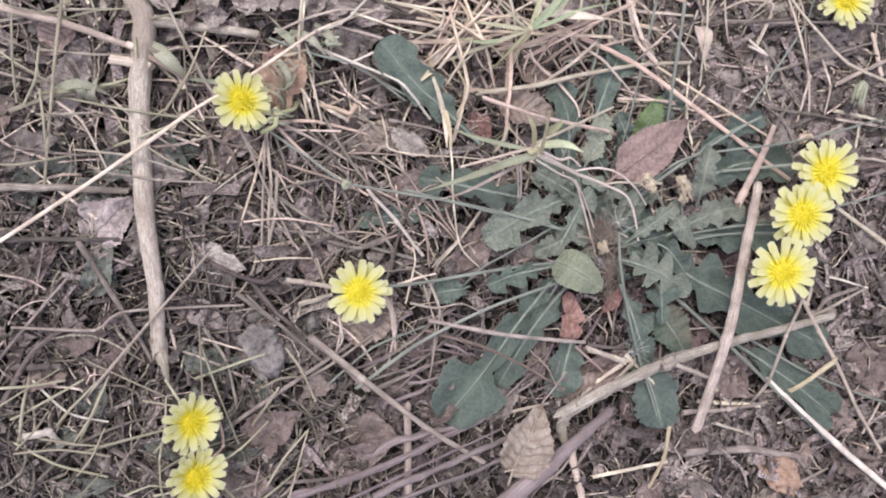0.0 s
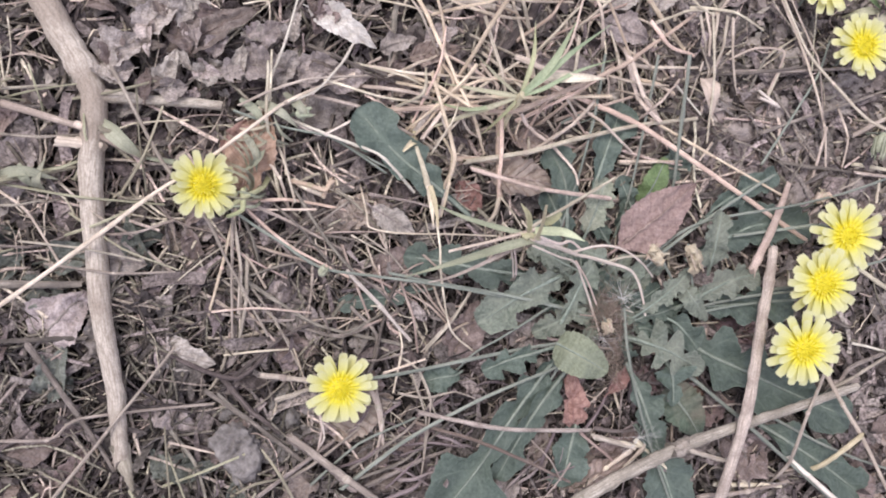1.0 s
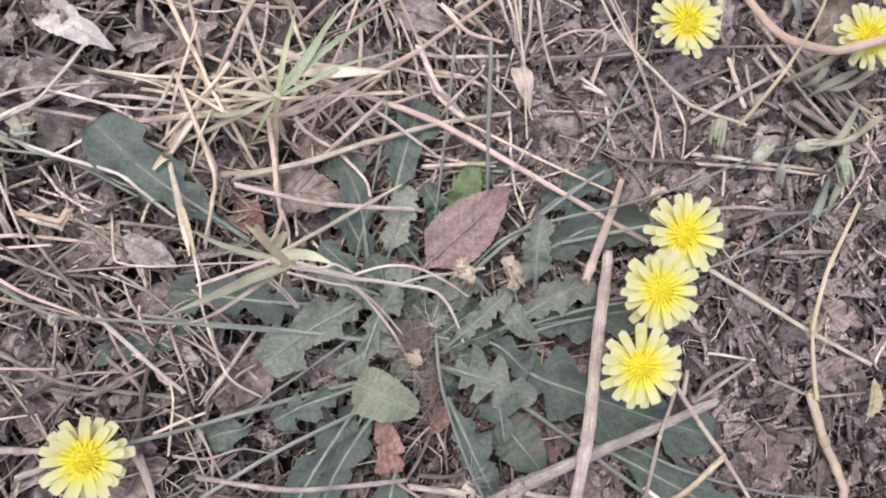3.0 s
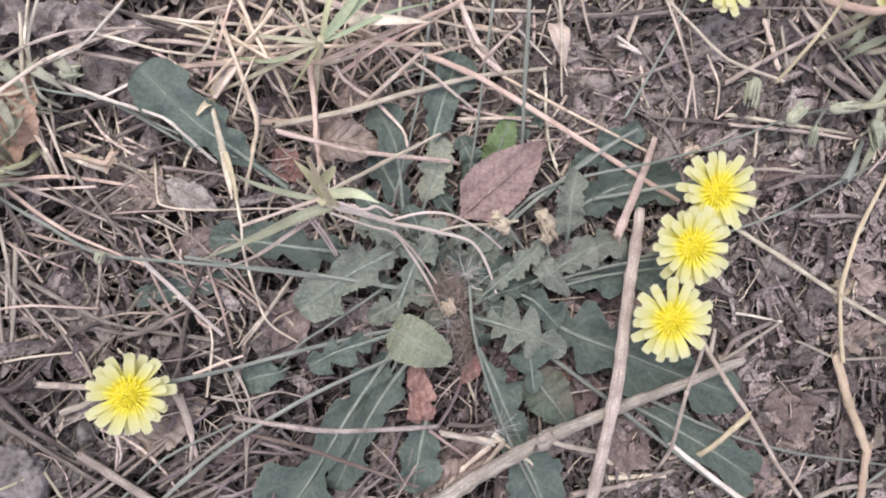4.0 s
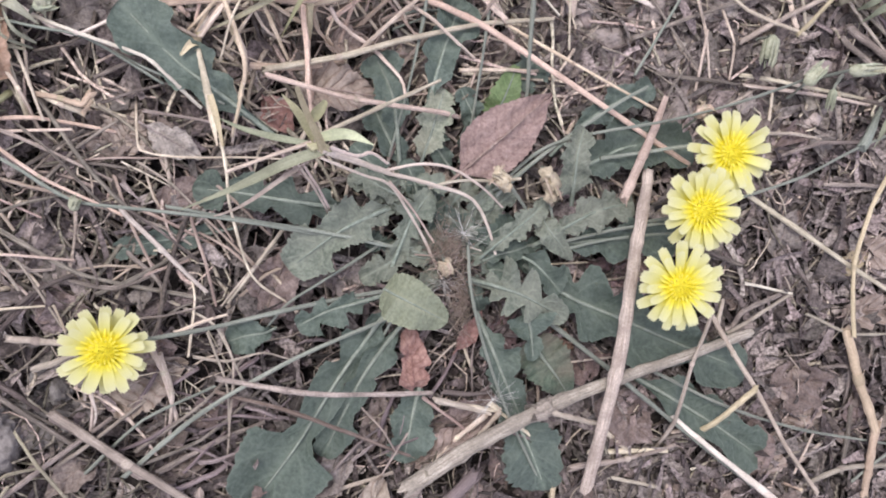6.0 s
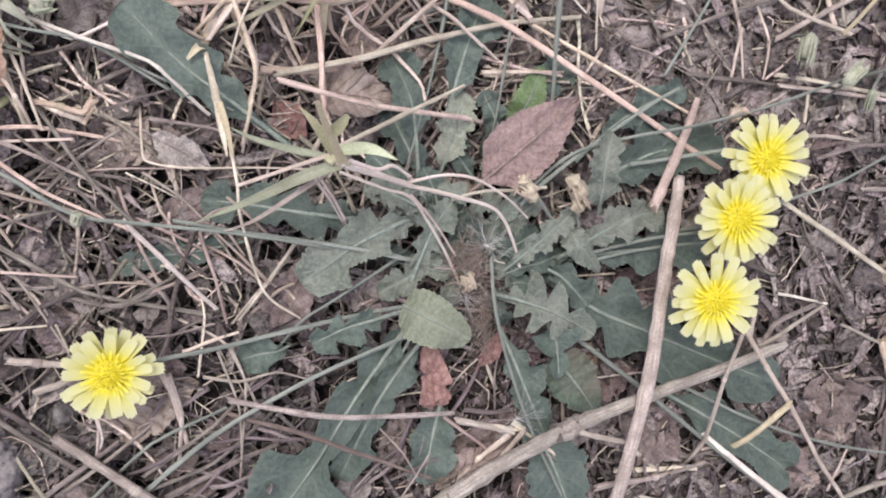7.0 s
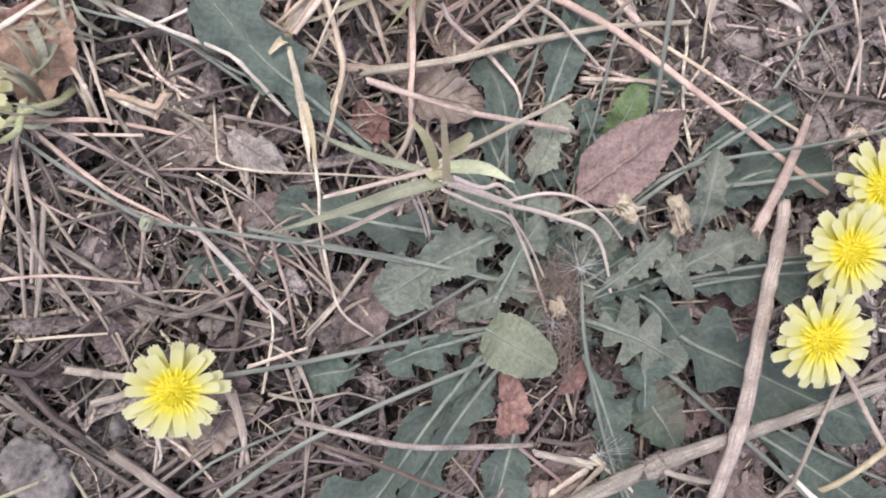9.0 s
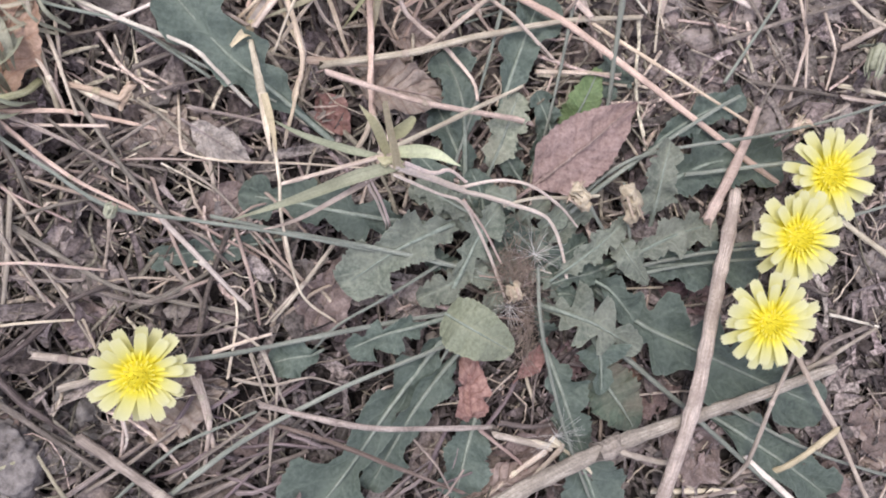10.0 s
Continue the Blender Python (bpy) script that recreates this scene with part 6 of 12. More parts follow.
part("straw", rod_mesh("straw", [(-30.1, 72.1, 18.0), (-37.3, 61.7, 14.0), (-32.6, 55.6, 6.0)], 1.17, 0.83, STEM["tan"], seed_next(), kink=0.25, wobble=0.35, flat=0.55), tuft)
part("straw", rod_mesh("straw", [(-32.3, 63.0, 14.0), (-30.0, 59.8, 12.0), (-21.9, 54.4, 10.0), (-14.4, 45.2, 12.0), (-13.5, 40.0, 14.0)], 1.22, 0.85, STEM["pale"], seed_next(), kink=0.25, wobble=0.35, flat=0.55), tuft)
part("straw", rod_mesh("straw", [(-39.6, 63.2, 16.0), (-39.3, 47.2, 12.0), (-39.2, 37.3, 6.0)], 1.62, 1.14, STEM["tan"], seed_next(), kink=0.25, wobble=0.35, flat=0.55), tuft)
part("straw", rod_mesh("straw", [(-43.1, 67.9, 18.0), (-55.7, 65.8, 16.0), (-71.7, 66.0, 10.0), (-86.9, 62.9, 4.0)], 1.16, 0.80, STEM["tan"], seed_next(), kink=0.25, wobble=0.35, flat=0.55), tuft)
part("straw", rod_mesh("straw", [(-11.4, 89.3, 12.0), (-13.4, 73.6, 10.0), (-13.5, 73.0, 4.0)], 1.38, 0.97, STEM["pale"], seed_next(), kink=0.25, wobble=0.35, flat=0.55), tuft)
part("straw", rod_mesh("straw", [(-57.9, 79.1, 14.0), (-55.2, 72.1, 16.0), (-62.6, 61.9, 12.0), (-68.4, 56.4, 6.0)], 1.16, 0.80, STEM["tan"], seed_next(), kink=0.25, wobble=0.35, flat=0.55), tuft)
part("straw", rod_mesh("straw", [(-55.3, 70.6, 16.0), (-50.3, 59.7, 10.0), (-44.2, 56.6, 4.0)], 1.03, 0.72, STEM["pale"], seed_next(), kink=0.25, wobble=0.35, flat=0.55), tuft)
part("straw", rod_mesh("straw", [(-1.4, 69.7, 14.0), (-30.6, 67.7, 20.0), (-53.8, 68.5, 18.0), (-72.6, 74.1, 10.0)], 1.40, 0.99, STEM["tan"], seed_next(), kink=0.25, wobble=0.35, flat=0.55), tuft)
part("straw", rod_mesh("straw", [(-5.4, 114.0, 10.0), (-0.5, 98.7, 14.0), (5.3, 80.9, 16.0)], 1.22, 0.85, STEM["tan"], seed_next(), kink=0.25, wobble=0.35, flat=0.55), tuft)
part("straw", rod_mesh("straw", [(-24.1, 68.2, 20.0), (-27.2, 63.0, 12.0), (-31.0, 53.8, 5.0)], 1.21, 0.84, STEM["tan"], seed_next(), kink=0.25, wobble=0.35, flat=0.55), tuft)
part("straw", rod_mesh("straw", [(-48.4, 77.4, 20.0), (-56.9, 68.7, 18.0), (-71.4, 58.3, 6.0)], 1.26, 0.89, STEM["tan"], seed_next(), kink=0.25, wobble=0.35, flat=0.55), tuft)
part("straw", rod_mesh("straw", [(-32.2, 62.2, 8.4), (-17.8, 68.6, 20.9), (-2.9, 76.7, 12.5)], 1.32, 0.93, STEM["tan"], seed_next(), kink=0.25, wobble=0.35, flat=0.55), tuft)
part("straw", rod_mesh("straw", [(-77.7, 102.8, 3.8), (-67.3, 98.9, 9.4), (-55.9, 96.1, 5.7)], 0.74, 0.52, STEM["pink"], seed_next(), kink=0.25, wobble=0.35, flat=0.55), tuft)
part("straw", rod_mesh("straw", [(3.9, 73.4, 6.7), (11.0, 67.7, 16.6), (18.3, 60.8, 10.0)], 0.86, 0.60, STEM["pink"], seed_next(), kink=0.25, wobble=0.35, flat=0.55), tuft)
part("straw", rod_mesh("straw", [(-12.1, 51.3, 4.3), (-5.8, 56.6, 10.8), (5.7, 66.9, 6.5)], 1.25, 0.87, STEM["pink"], seed_next(), kink=0.25, wobble=0.35, flat=0.55), tuft)
part("straw", rod_mesh("straw", [(-62.2, 51.0, 8.4), (-56.8, 60.0, 21.1), (-51.4, 72.2, 12.7)], 0.74, 0.52, STEM["pale"], seed_next(), kink=0.25, wobble=0.35, flat=0.55), tuft)
part("straw", rod_mesh("straw", [(-87.4, 81.6, 5.9), (-71.5, 75.6, 14.7), (-57.6, 69.9, 8.8)], 0.84, 0.59, STEM["pale"], seed_next(), kink=0.25, wobble=0.35, flat=0.55), tuft)
part("straw", rod_mesh("straw", [(-60.6, 54.8, 6.3), (-50.9, 63.7, 15.7), (-42.7, 70.9, 9.4)], 0.98, 0.68, STEM["pale"], seed_next(), kink=0.25, wobble=0.35, flat=0.55), tuft)
part("straw", rod_mesh("straw", [(-58.8, 84.1, 8.4), (-66.0, 93.4, 21.0), (-74.4, 108.7, 12.6)], 0.92, 0.64, STEM["pale"], seed_next(), kink=0.25, wobble=0.35, flat=0.55), tuft)
part("straw", rod_mesh("straw", [(-16.7, 92.8, 3.4), (0.1, 99.4, 8.5), (18.9, 107.7, 5.1)], 0.95, 0.67, STEM["tan"], seed_next(), kink=0.25, wobble=0.35, flat=0.55), tuft)
part("straw", rod_mesh("straw", [(-57.2, 78.4, 4.9), (-57.4, 92.4, 12.3), (-60.2, 108.3, 7.4)], 1.17, 0.83, STEM["tan"], seed_next(), kink=0.25, wobble=0.35, flat=0.55), tuft)
part("straw", rod_mesh("straw", [(-42.4, 85.9, 3.4), (-28.9, 71.6, 8.4), (-17.4, 58.2, 5.1)], 1.21, 0.85, STEM["pink"], seed_next(), kink=0.25, wobble=0.35, flat=0.55), tuft)
part("straw", rod_mesh("straw", [(-27.0, 90.7, 7.9), (-33.5, 99.8, 19.7), (-39.6, 112.2, 11.8)], 1.41, 1.00, STEM["pink"], seed_next(), kink=0.25, wobble=0.35, flat=0.55), tuft)
part("straw", rod_mesh("straw", [(4.4, 89.8, 5.6), (11.1, 81.1, 13.9), (17.6, 78.8, 8.3)], 1.13, 0.79, STEM["pink"], seed_next(), kink=0.25, wobble=0.35, flat=0.55), tuft)
part("straw", rod_mesh("straw", [(5.0, 83.4, 4.8), (15.5, 79.6, 12.1), (33.6, 81.1, 7.2)], 1.48, 1.03, STEM["pale"], seed_next(), kink=0.25, wobble=0.35, flat=0.55), tuft)
part("straw", rod_mesh("straw", [(-31.0, 90.1, 6.0), (-22.8, 94.7, 14.9), (-16.1, 102.8, 8.9)], 1.32, 0.92, STEM["tan"], seed_next(), kink=0.25, wobble=0.35, flat=0.55), tuft)
part("straw", rod_mesh("straw", [(-18.1, 62.9, 5.2), (-1.3, 67.5, 13.1), (15.5, 72.5, 7.9)], 1.28, 0.90, STEM["pink"], seed_next(), kink=0.25, wobble=0.35, flat=0.55), tuft)
part("straw", rod_mesh("straw", [(10.1, 62.1, 8.0), (13.2, 66.6, 19.9), (24.6, 75.6, 12.0)], 1.16, 0.82, STEM["pale"], seed_next(), kink=0.25, wobble=0.35, flat=0.55), tuft)
part("straw", rod_mesh("straw", [(-43.9, 65.0, 6.8), (-33.5, 64.2, 17.0), (-21.2, 69.3, 10.2)], 1.40, 0.99, STEM["pink"], seed_next(), kink=0.25, wobble=0.35, flat=0.55), tuft)
part("straw", rod_mesh("straw", [(-69.8, 68.8, 4.0), (-59.2, 64.8, 10.0), (-47.9, 65.1, 6.0)], 0.87, 0.61, STEM["pink"], seed_next(), kink=0.25, wobble=0.35, flat=0.55), tuft)
part("straw", rod_mesh("straw", [(-59.8, 97.2, 8.4), (-46.1, 96.8, 21.1), (-32.0, 104.1, 12.7)], 1.16, 0.82, STEM["tan"], seed_next(), kink=0.25, wobble=0.35, flat=0.55), tuft)
part("straw", rod_mesh("straw", [(-0.4, 64.6, 5.7), (-2.3, 74.1, 14.2), (-3.8, 83.5, 8.5)], 0.90, 0.63, STEM["pink"], seed_next(), kink=0.25, wobble=0.35, flat=0.55), tuft)
part("straw", rod_mesh("straw", [(2.6, 42.7, 3.8), (-9.2, 58.0, 9.6), (-19.6, 73.2, 5.7)], 1.15, 0.79, STEM["pink"], seed_next(), kink=0.25, wobble=0.35, flat=0.55), tuft)
part("straw", rod_mesh("straw", [(-55.5, 66.5, 5.3), (-43.0, 74.2, 13.2), (-28.5, 83.7, 7.9)], 1.03, 0.71, STEM["pale"], seed_next(), kink=0.25, wobble=0.35, flat=0.55), tuft)
part("straw", rod_mesh("straw", [(-70.5, 55.9, 3.7), (-61.6, 68.9, 9.3), (-57.2, 82.0, 5.6)], 1.10, 0.77, STEM["tan"], seed_next(), kink=0.25, wobble=0.35, flat=0.55), tuft)
part("straw", rod_mesh("straw", [(-53.1, 102.3, 5.8), (-40.0, 95.2, 14.5), (-26.6, 96.2, 8.7)], 1.16, 0.82, STEM["pink"], seed_next(), kink=0.25, wobble=0.35, flat=0.55), tuft)
part("straw", rod_mesh("straw", [(10.4, 77.7, 3.8), (16.9, 74.8, 9.5), (25.7, 72.3, 5.7)], 1.52, 1.07, STEM["tan"], seed_next(), kink=0.25, wobble=0.35, flat=0.55), tuft)
part("straw", rod_mesh("straw", [(-5.5, 79.8, 5.9), (8.2, 73.8, 14.7), (22.1, 74.3, 8.8)], 1.06, 0.75, STEM["pink"], seed_next(), kink=0.25, wobble=0.35, flat=0.55), tuft)
part("straw", rod_mesh("straw", [(-26.7, 83.7, 5.0), (-19.3, 91.2, 12.5), (-8.6, 102.1, 7.5)], 1.13, 0.79, STEM["pale"], seed_next(), kink=0.25, wobble=0.35, flat=0.55), tuft)
part("straw", rod_mesh("straw", [(-67.7, 62.1, 7.8), (-60.8, 76.2, 19.6), (-56.4, 92.2, 11.7)], 1.03, 0.71, STEM["tan"], seed_next(), kink=0.25, wobble=0.35, flat=0.55), tuft)
part("straw", rod_mesh("straw", [(-44.2, 104.7, 4.8), (-28.8, 101.1, 12.0), (-11.9, 102.6, 7.2)], 1.21, 0.84, STEM["pale"], seed_next(), kink=0.25, wobble=0.35, flat=0.55), tuft)
part("straw", rod_mesh("straw", [(-27.1, 77.8, 6.2), (-18.9, 70.4, 15.5), (-11.1, 61.9, 9.3)], 1.21, 0.84, STEM["pale"], seed_next(), kink=0.25, wobble=0.35, flat=0.55), tuft)
part("straw", rod_mesh("straw", [(-40.1, 67.0, 6.3), (-40.9, 72.2, 15.7), (-44.5, 80.7, 9.4)], 1.39, 0.97, STEM["pink"], seed_next(), kink=0.25, wobble=0.35, flat=0.55), tuft)
part("straw", rod_mesh("straw", [(-86.2, 74.2, 6.7), (-69.5, 69.7, 16.9), (-57.3, 68.0, 10.1)], 1.30, 0.91, STEM["pale"], seed_next(), kink=0.25, wobble=0.35, flat=0.55), tuft)
part("straw", rod_mesh("straw", [(-25.0, 60.6, 4.9), (-12.4, 70.7, 12.3), (2.6, 81.3, 7.4)], 1.29, 0.90, STEM["tan"], seed_next(), kink=0.25, wobble=0.35, flat=0.55), tuft)
part("straw", rod_mesh("straw", [(-13.5, 70.7, 6.0), (-4.6, 60.0, 15.0), (8.1, 51.4, 9.0)], 1.16, 0.82, STEM["pale"], seed_next(), kink=0.25, wobble=0.35, flat=0.55), tuft)
part("straw", rod_mesh("straw", [(-73.6, 66.5, 8.5), (-65.7, 68.7, 21.2), (-63.6, 78.5, 12.7)], 1.18, 0.83, STEM["pale"], seed_next(), kink=0.25, wobble=0.35, flat=0.55), tuft)
part("straw", rod_mesh("straw", [(-1.5, 87.4, 8.5), (-7.5, 96.8, 21.3), (-13.2, 114.4, 12.8)], 1.38, 0.97, STEM["pink"], seed_next(), kink=0.25, wobble=0.35, flat=0.55), tuft)
part("straw", rod_mesh("straw", [(-38.8, 102.2, 4.4), (-32.8, 97.2, 11.0), (-25.5, 92.0, 6.6)], 0.84, 0.59, STEM["tan"], seed_next(), kink=0.25, wobble=0.35, flat=0.55), tuft)
part("straw", rod_mesh("straw", [(-75.8, 77.0, 5.6), (-66.8, 79.2, 14.0), (-59.5, 83.3, 8.4)], 1.21, 0.84, STEM["pale"], seed_next(), kink=0.25, wobble=0.35, flat=0.55), tuft)
part("straw", rod_mesh("straw", [(-26.3, 52.5, 7.0), (-16.0, 59.9, 17.5), (-3.6, 70.6, 10.5)], 1.40, 0.99, STEM["pale"], seed_next(), kink=0.25, wobble=0.35, flat=0.55), tuft)
part("straw", rod_mesh("straw", [(-61.1, 87.4, 3.9), (-49.6, 80.2, 9.9), (-38.0, 74.1, 5.9)], 1.38, 0.97, STEM["pink"], seed_next(), kink=0.25, wobble=0.35, flat=0.55), tuft)
part("straw", rod_mesh("straw", [(-66.1, 106.8, 8.0), (-59.2, 99.0, 20.1), (-51.9, 100.8, 12.1)], 1.10, 0.77, STEM["tan"], seed_next(), kink=0.25, wobble=0.35, flat=0.55), tuft)
part("straw", rod_mesh("straw", [(-24.1, 75.1, 3.5), (-29.4, 88.4, 8.8), (-33.2, 106.1, 5.3)], 1.48, 1.03, STEM["pink"], seed_next(), kink=0.25, wobble=0.35, flat=0.55), tuft)
part("straw", rod_mesh("straw", [(-10.6, 93.6, 7.1), (-5.4, 97.8, 17.8), (5.5, 106.2, 10.7)], 1.01, 0.71, STEM["pale"], seed_next(), kink=0.25, wobble=0.35, flat=0.55), tuft)
part("straw", rod_mesh("straw", [(-24.4, 72.2, 6.8), (-16.4, 85.7, 17.1), (-8.9, 103.9, 10.2)], 1.06, 0.75, STEM["pink"], seed_next(), kink=0.25, wobble=0.35, flat=0.55), tuft)
part("straw", rod_mesh("straw", [(-27.5, 75.3, 3.4), (-19.8, 75.9, 8.5), (-10.6, 81.8, 5.1)], 0.92, 0.64, STEM["pink"], seed_next(), kink=0.25, wobble=0.35, flat=0.55), tuft)
part("dry_blade", blade_mesh("dry_blade", [(37.5, 77.4, 6.0), (37.8, 72.2, 9.0), (41.0, 64.6, 4.0)], 7.2, STEM["pale"], base=0.7), tuft)
part("straw", rod_mesh("straw", [(34.7, 97.3, 16.0), (37.3, 78.8, 12.0), (39.5, 55.5, 3.0)], 1.13, 0.78, STEM["pale"], seed_next(), kink=0.25, wobble=0.35, flat=0.55), tuft)
part("straw", rod_mesh("straw", [(30.0, 96.5, 16.0), (32.8, 89.1, 14.0), (36.4, 84.3, 8.0)], 1.10, 0.77, STEM["pale"], seed_next(), kink=0.25, wobble=0.35, flat=0.55), tuft)
part("straw", rod_mesh("straw", [(40.2, 96.2, 16.0), (39.0, 85.3, 14.0), (38.6, 78.3, 6.0)], 1.12, 0.78, STEM["pale"], seed_next(), kink=0.25, wobble=0.35, flat=0.55), tuft)
part("straw", rod_mesh("straw", [(42.0, 95.3, 16.0), (44.4, 83.9, 12.0), (50.3, 72.5, 4.0)], 1.13, 0.79, STEM["pale"], seed_next(), kink=0.25, wobble=0.35, flat=0.55), tuft)
part("straw", rod_mesh("straw", [(28.2, 99.8, 14.0), (42.2, 98.0, 16.0), (60.0, 95.2, 6.0)], 1.10, 0.77, STEM["pale"], seed_next(), kink=0.25, wobble=0.35, flat=0.55), tuft)
part("straw", rod_mesh("straw", [(32.0, 98.2, 16.0), (34.8, 90.8, 14.0), (36.7, 84.7, 10.0)], 1.10, 0.77, STEM["pale"], seed_next(), kink=0.25, wobble=0.35, flat=0.55), tuft)
part("straw", rod_mesh("straw", [(36.5, 96.9, 16.0), (37.5, 87.7, 12.0)], 1.13, 0.78, STEM["pale"], seed_next(), kink=0.25, wobble=0.35, flat=0.55), tuft)
part("straw", rod_mesh("straw", [(24.9, 110.1, 10.0), (29.4, 100.0, 16.0), (34.7, 96.9, 16.0)], 1.09, 0.76, STEM["pale"], seed_next(), kink=0.25, wobble=0.35, flat=0.55), tuft)
part("straw", rod_mesh("straw", [(55.1, 116.1, 8.0), (40.5, 101.3, 14.0), (34.6, 96.4, 16.0)], 1.12, 0.78, STEM["pale"], seed_next(), kink=0.25, wobble=0.35, flat=0.55), tuft)
part("straw", rod_mesh("straw", [(18.7, 96.6, 8.0), (28.2, 98.9, 14.0), (34.7, 97.3, 16.0)], 1.10, 0.77, STEM["pale"], seed_next(), kink=0.25, wobble=0.35, flat=0.55), tuft)

# ---- dry stems, twigs and sticks ----
forked("long dry forked stick with grey-brown bark", "stick", "sticks on the ground", ("main_stem", "bark", 9.42, 4.88, [(-185.3, 110.9, 6.0), (-175.0, 88.6, 6.0), (-166.2, 70.8, 7.0), (-168.2, 42.1, 7.0), (-166.4, 1.8, 7.0), (-163.7, -21.6, 6.0), (-163.2, -44.7, 4.0)]), ("splintered_end", "bark", 5.40, 1.08, [(-163.4, -41.1, 4.0), (-161.8, -48.4, 4.0), (-160.6, -54.9, 3.0)]), ("side_branch", "bark", 4.60, 3.01, [(-166.2, 70.2, 7.0), (-151.0, 69.1, 6.0), (-130.1, 67.8, 4.0)]), ("broken_stub", "pale", 3.30, 2.78, [(-175.1, 55.8, 9.0), (-164.5, 54.5, 8.0)]))
stem("dry_stem", "pale", 1.81, 1.21, (-216.6, -8.0, 6.0), (-180.1, 15.6, 13.0), (-147.0, 39.3, 16.0), (-134.0, 47.0, 17.0), (-108.1, 66.9, 14.0), (-84.4, 78.3, 8.0), label="pale dry straw stem lying on the litter", category="dry stem", group="dry stems on the ground")
stem("dry_stem", "ash", 1.39, 1.08, (-159.8, 78.0, 10.0), (-145.5, 49.2, 14.0), (-132.9, 30.7, 13.0), (-126.7, 15.6, 10.0), (-116.7, -7.2, 4.0), label="weathered ash-coloured straw on the litter", category="dry stem", group="dry stems on the ground")
stem("dry_stem", "ash", 1.24, 1.09, (-210.5, -34.8, 5.0), (-184.1, -36.2, 6.0), (-173.6, -29.8, 7.0), (-134.5, -28.3, 4.0), label="weathered ash-coloured straw on the litter", category="dry stem", group="dry stems on the ground")
stem("twig", "grey", 2.46, 1.40, (-188.3, -6.5, 6.0), (-175.7, -27.5, 6.0), (-165.4, -47.8, 4.0), label="weathered grey-brown twig on the litter", category="twig", group="twigs on the ground")
stem("dry_stem", "ash", 1.24, 0.93, (-187.8, -60.0, 4.0), (-165.7, -34.1, 9.0), (-145.6, -9.5, 6.0), label="weathered ash-coloured straw on the litter", category="dry stem", group="dry stems on the ground")
stem("dry_stem", "white", 1.09, 0.78, (-204.0, -53.4, 5.0), (-193.0, -64.8, 5.0), (-180.5, -68.6, 4.0), label="sun-bleached thin straw on the litter", category="dry stem", group="dry stems on the ground")
stem("dry_stem", "pale", 0.93, 0.75, (-202.3, -55.0, 4.0), (-189.2, -56.7, 5.0), (-186.4, -62.3, 3.0), label="pale dry straw stem lying on the litter", category="dry stem", group="dry stems on the ground")
stem("dry_stem", "white", 2.79, 2.23, (-207.9, -72.9, 4.0), (-199.4, -71.0, 5.0), (-196.6, -75.7, 3.0), label="sun-bleached thin straw on the litter", category="dry stem", group="dry stems on the ground")
stem("twig", "grey", 2.76, 2.21, (-214.6, 12.8, 6.0), (-193.4, 12.7, 6.0), (-172.9, 11.8, 5.0), label="weathered grey-brown twig on the litter", category="twig", group="twigs on the ground")
stem("twig", "dark", 2.43, 1.94, (-215.3, -5.0, 5.0), (-194.0, -5.0, 5.0), (-172.1, -5.1, 5.0), label="dark brown twig among the litter", category="twig", group="twigs on the ground")
stem("dry_stem", "sage", 1.19, 1.34, (-190.3, 75.7, 12.0), (-193.1, 53.5, 12.0), (-199.5, 13.1, 5.0), label="dull grey-green stalk in litter", category="dry stem", group="dry stems on the ground")
stem("dry_stem", "pale", 2.74, 1.71, (-211.8, 71.6, 10.0), (-190.8, 66.8, 11.0), (-170.0, 60.5, 10.0), (-152.7, 50.7, 6.0), label="pale dry straw stem lying on the litter", category="dry stem", group="dry stems on the ground")
stem("dry_stem", "pale", 1.21, 0.91, (-194.0, 41.3, 8.0), (-185.8, 34.7, 9.0), (-179.9, 19.3, 3.0), label="pale dry straw stem lying on the litter", category="dry stem", group="dry stems on the ground")
stem("dry_stem", "sage", 1.06, 0.85, (-194.8, 43.5, 6.0), (-169.9, 38.6, 11.0), (-147.0, 36.1, 7.0), label="dull grey-green stalk in litter", category="dry stem", group="dry stems on the ground")
stem("twig", "grey", 1.23, 0.99, (-210.0, 26.4, 4.0), (-188.3, 23.8, 5.0), (-177.6, 26.6, 4.0), label="weathered grey-brown twig on the litter", category="twig", group="twigs on the ground")
stem("dry_stem", "ash", 1.27, 1.02, (-125.7, 34.2, 10.0), (-127.1, 11.8, 7.0), (-128.3, -13.3, 3.0), label="weathered ash-coloured straw on the litter", category="dry stem", group="dry stems on the ground")
stem("dry_stem", "tan", 1.27, 1.02, (-124.7, 34.2, 10.0), (-130.0, 15.7, 7.0), (-135.5, 0.3, 3.0), label="tan dry stalk lying on the litter", category="dry stem", group="dry stems on the ground")
stem("dry_stem", "grey", 1.28, 1.02, (-123.8, 34.2, 10.0), (-120.3, 24.8, 7.0), (-118.7, 15.8, 3.0), label="weathered grey-brown straw on the litter", category="dry stem", group="dry stems on the ground")
stem("dry_stem", "tan", 1.28, 1.03, (-122.8, 35.2, 10.0), (-108.4, 21.9, 8.0), (-90.4, 11.3, 4.0), label="tan dry stalk lying on the litter", category="dry stem", group="dry stems on the ground")
stem("dry_stem", "ash", 1.28, 1.02, (-122.0, 36.4, 9.0), (-108.4, 29.9, 8.0), (-92.4, 20.5, 4.0), label="weathered ash-coloured straw on the litter", category="dry stem", group="dry stems on the ground")
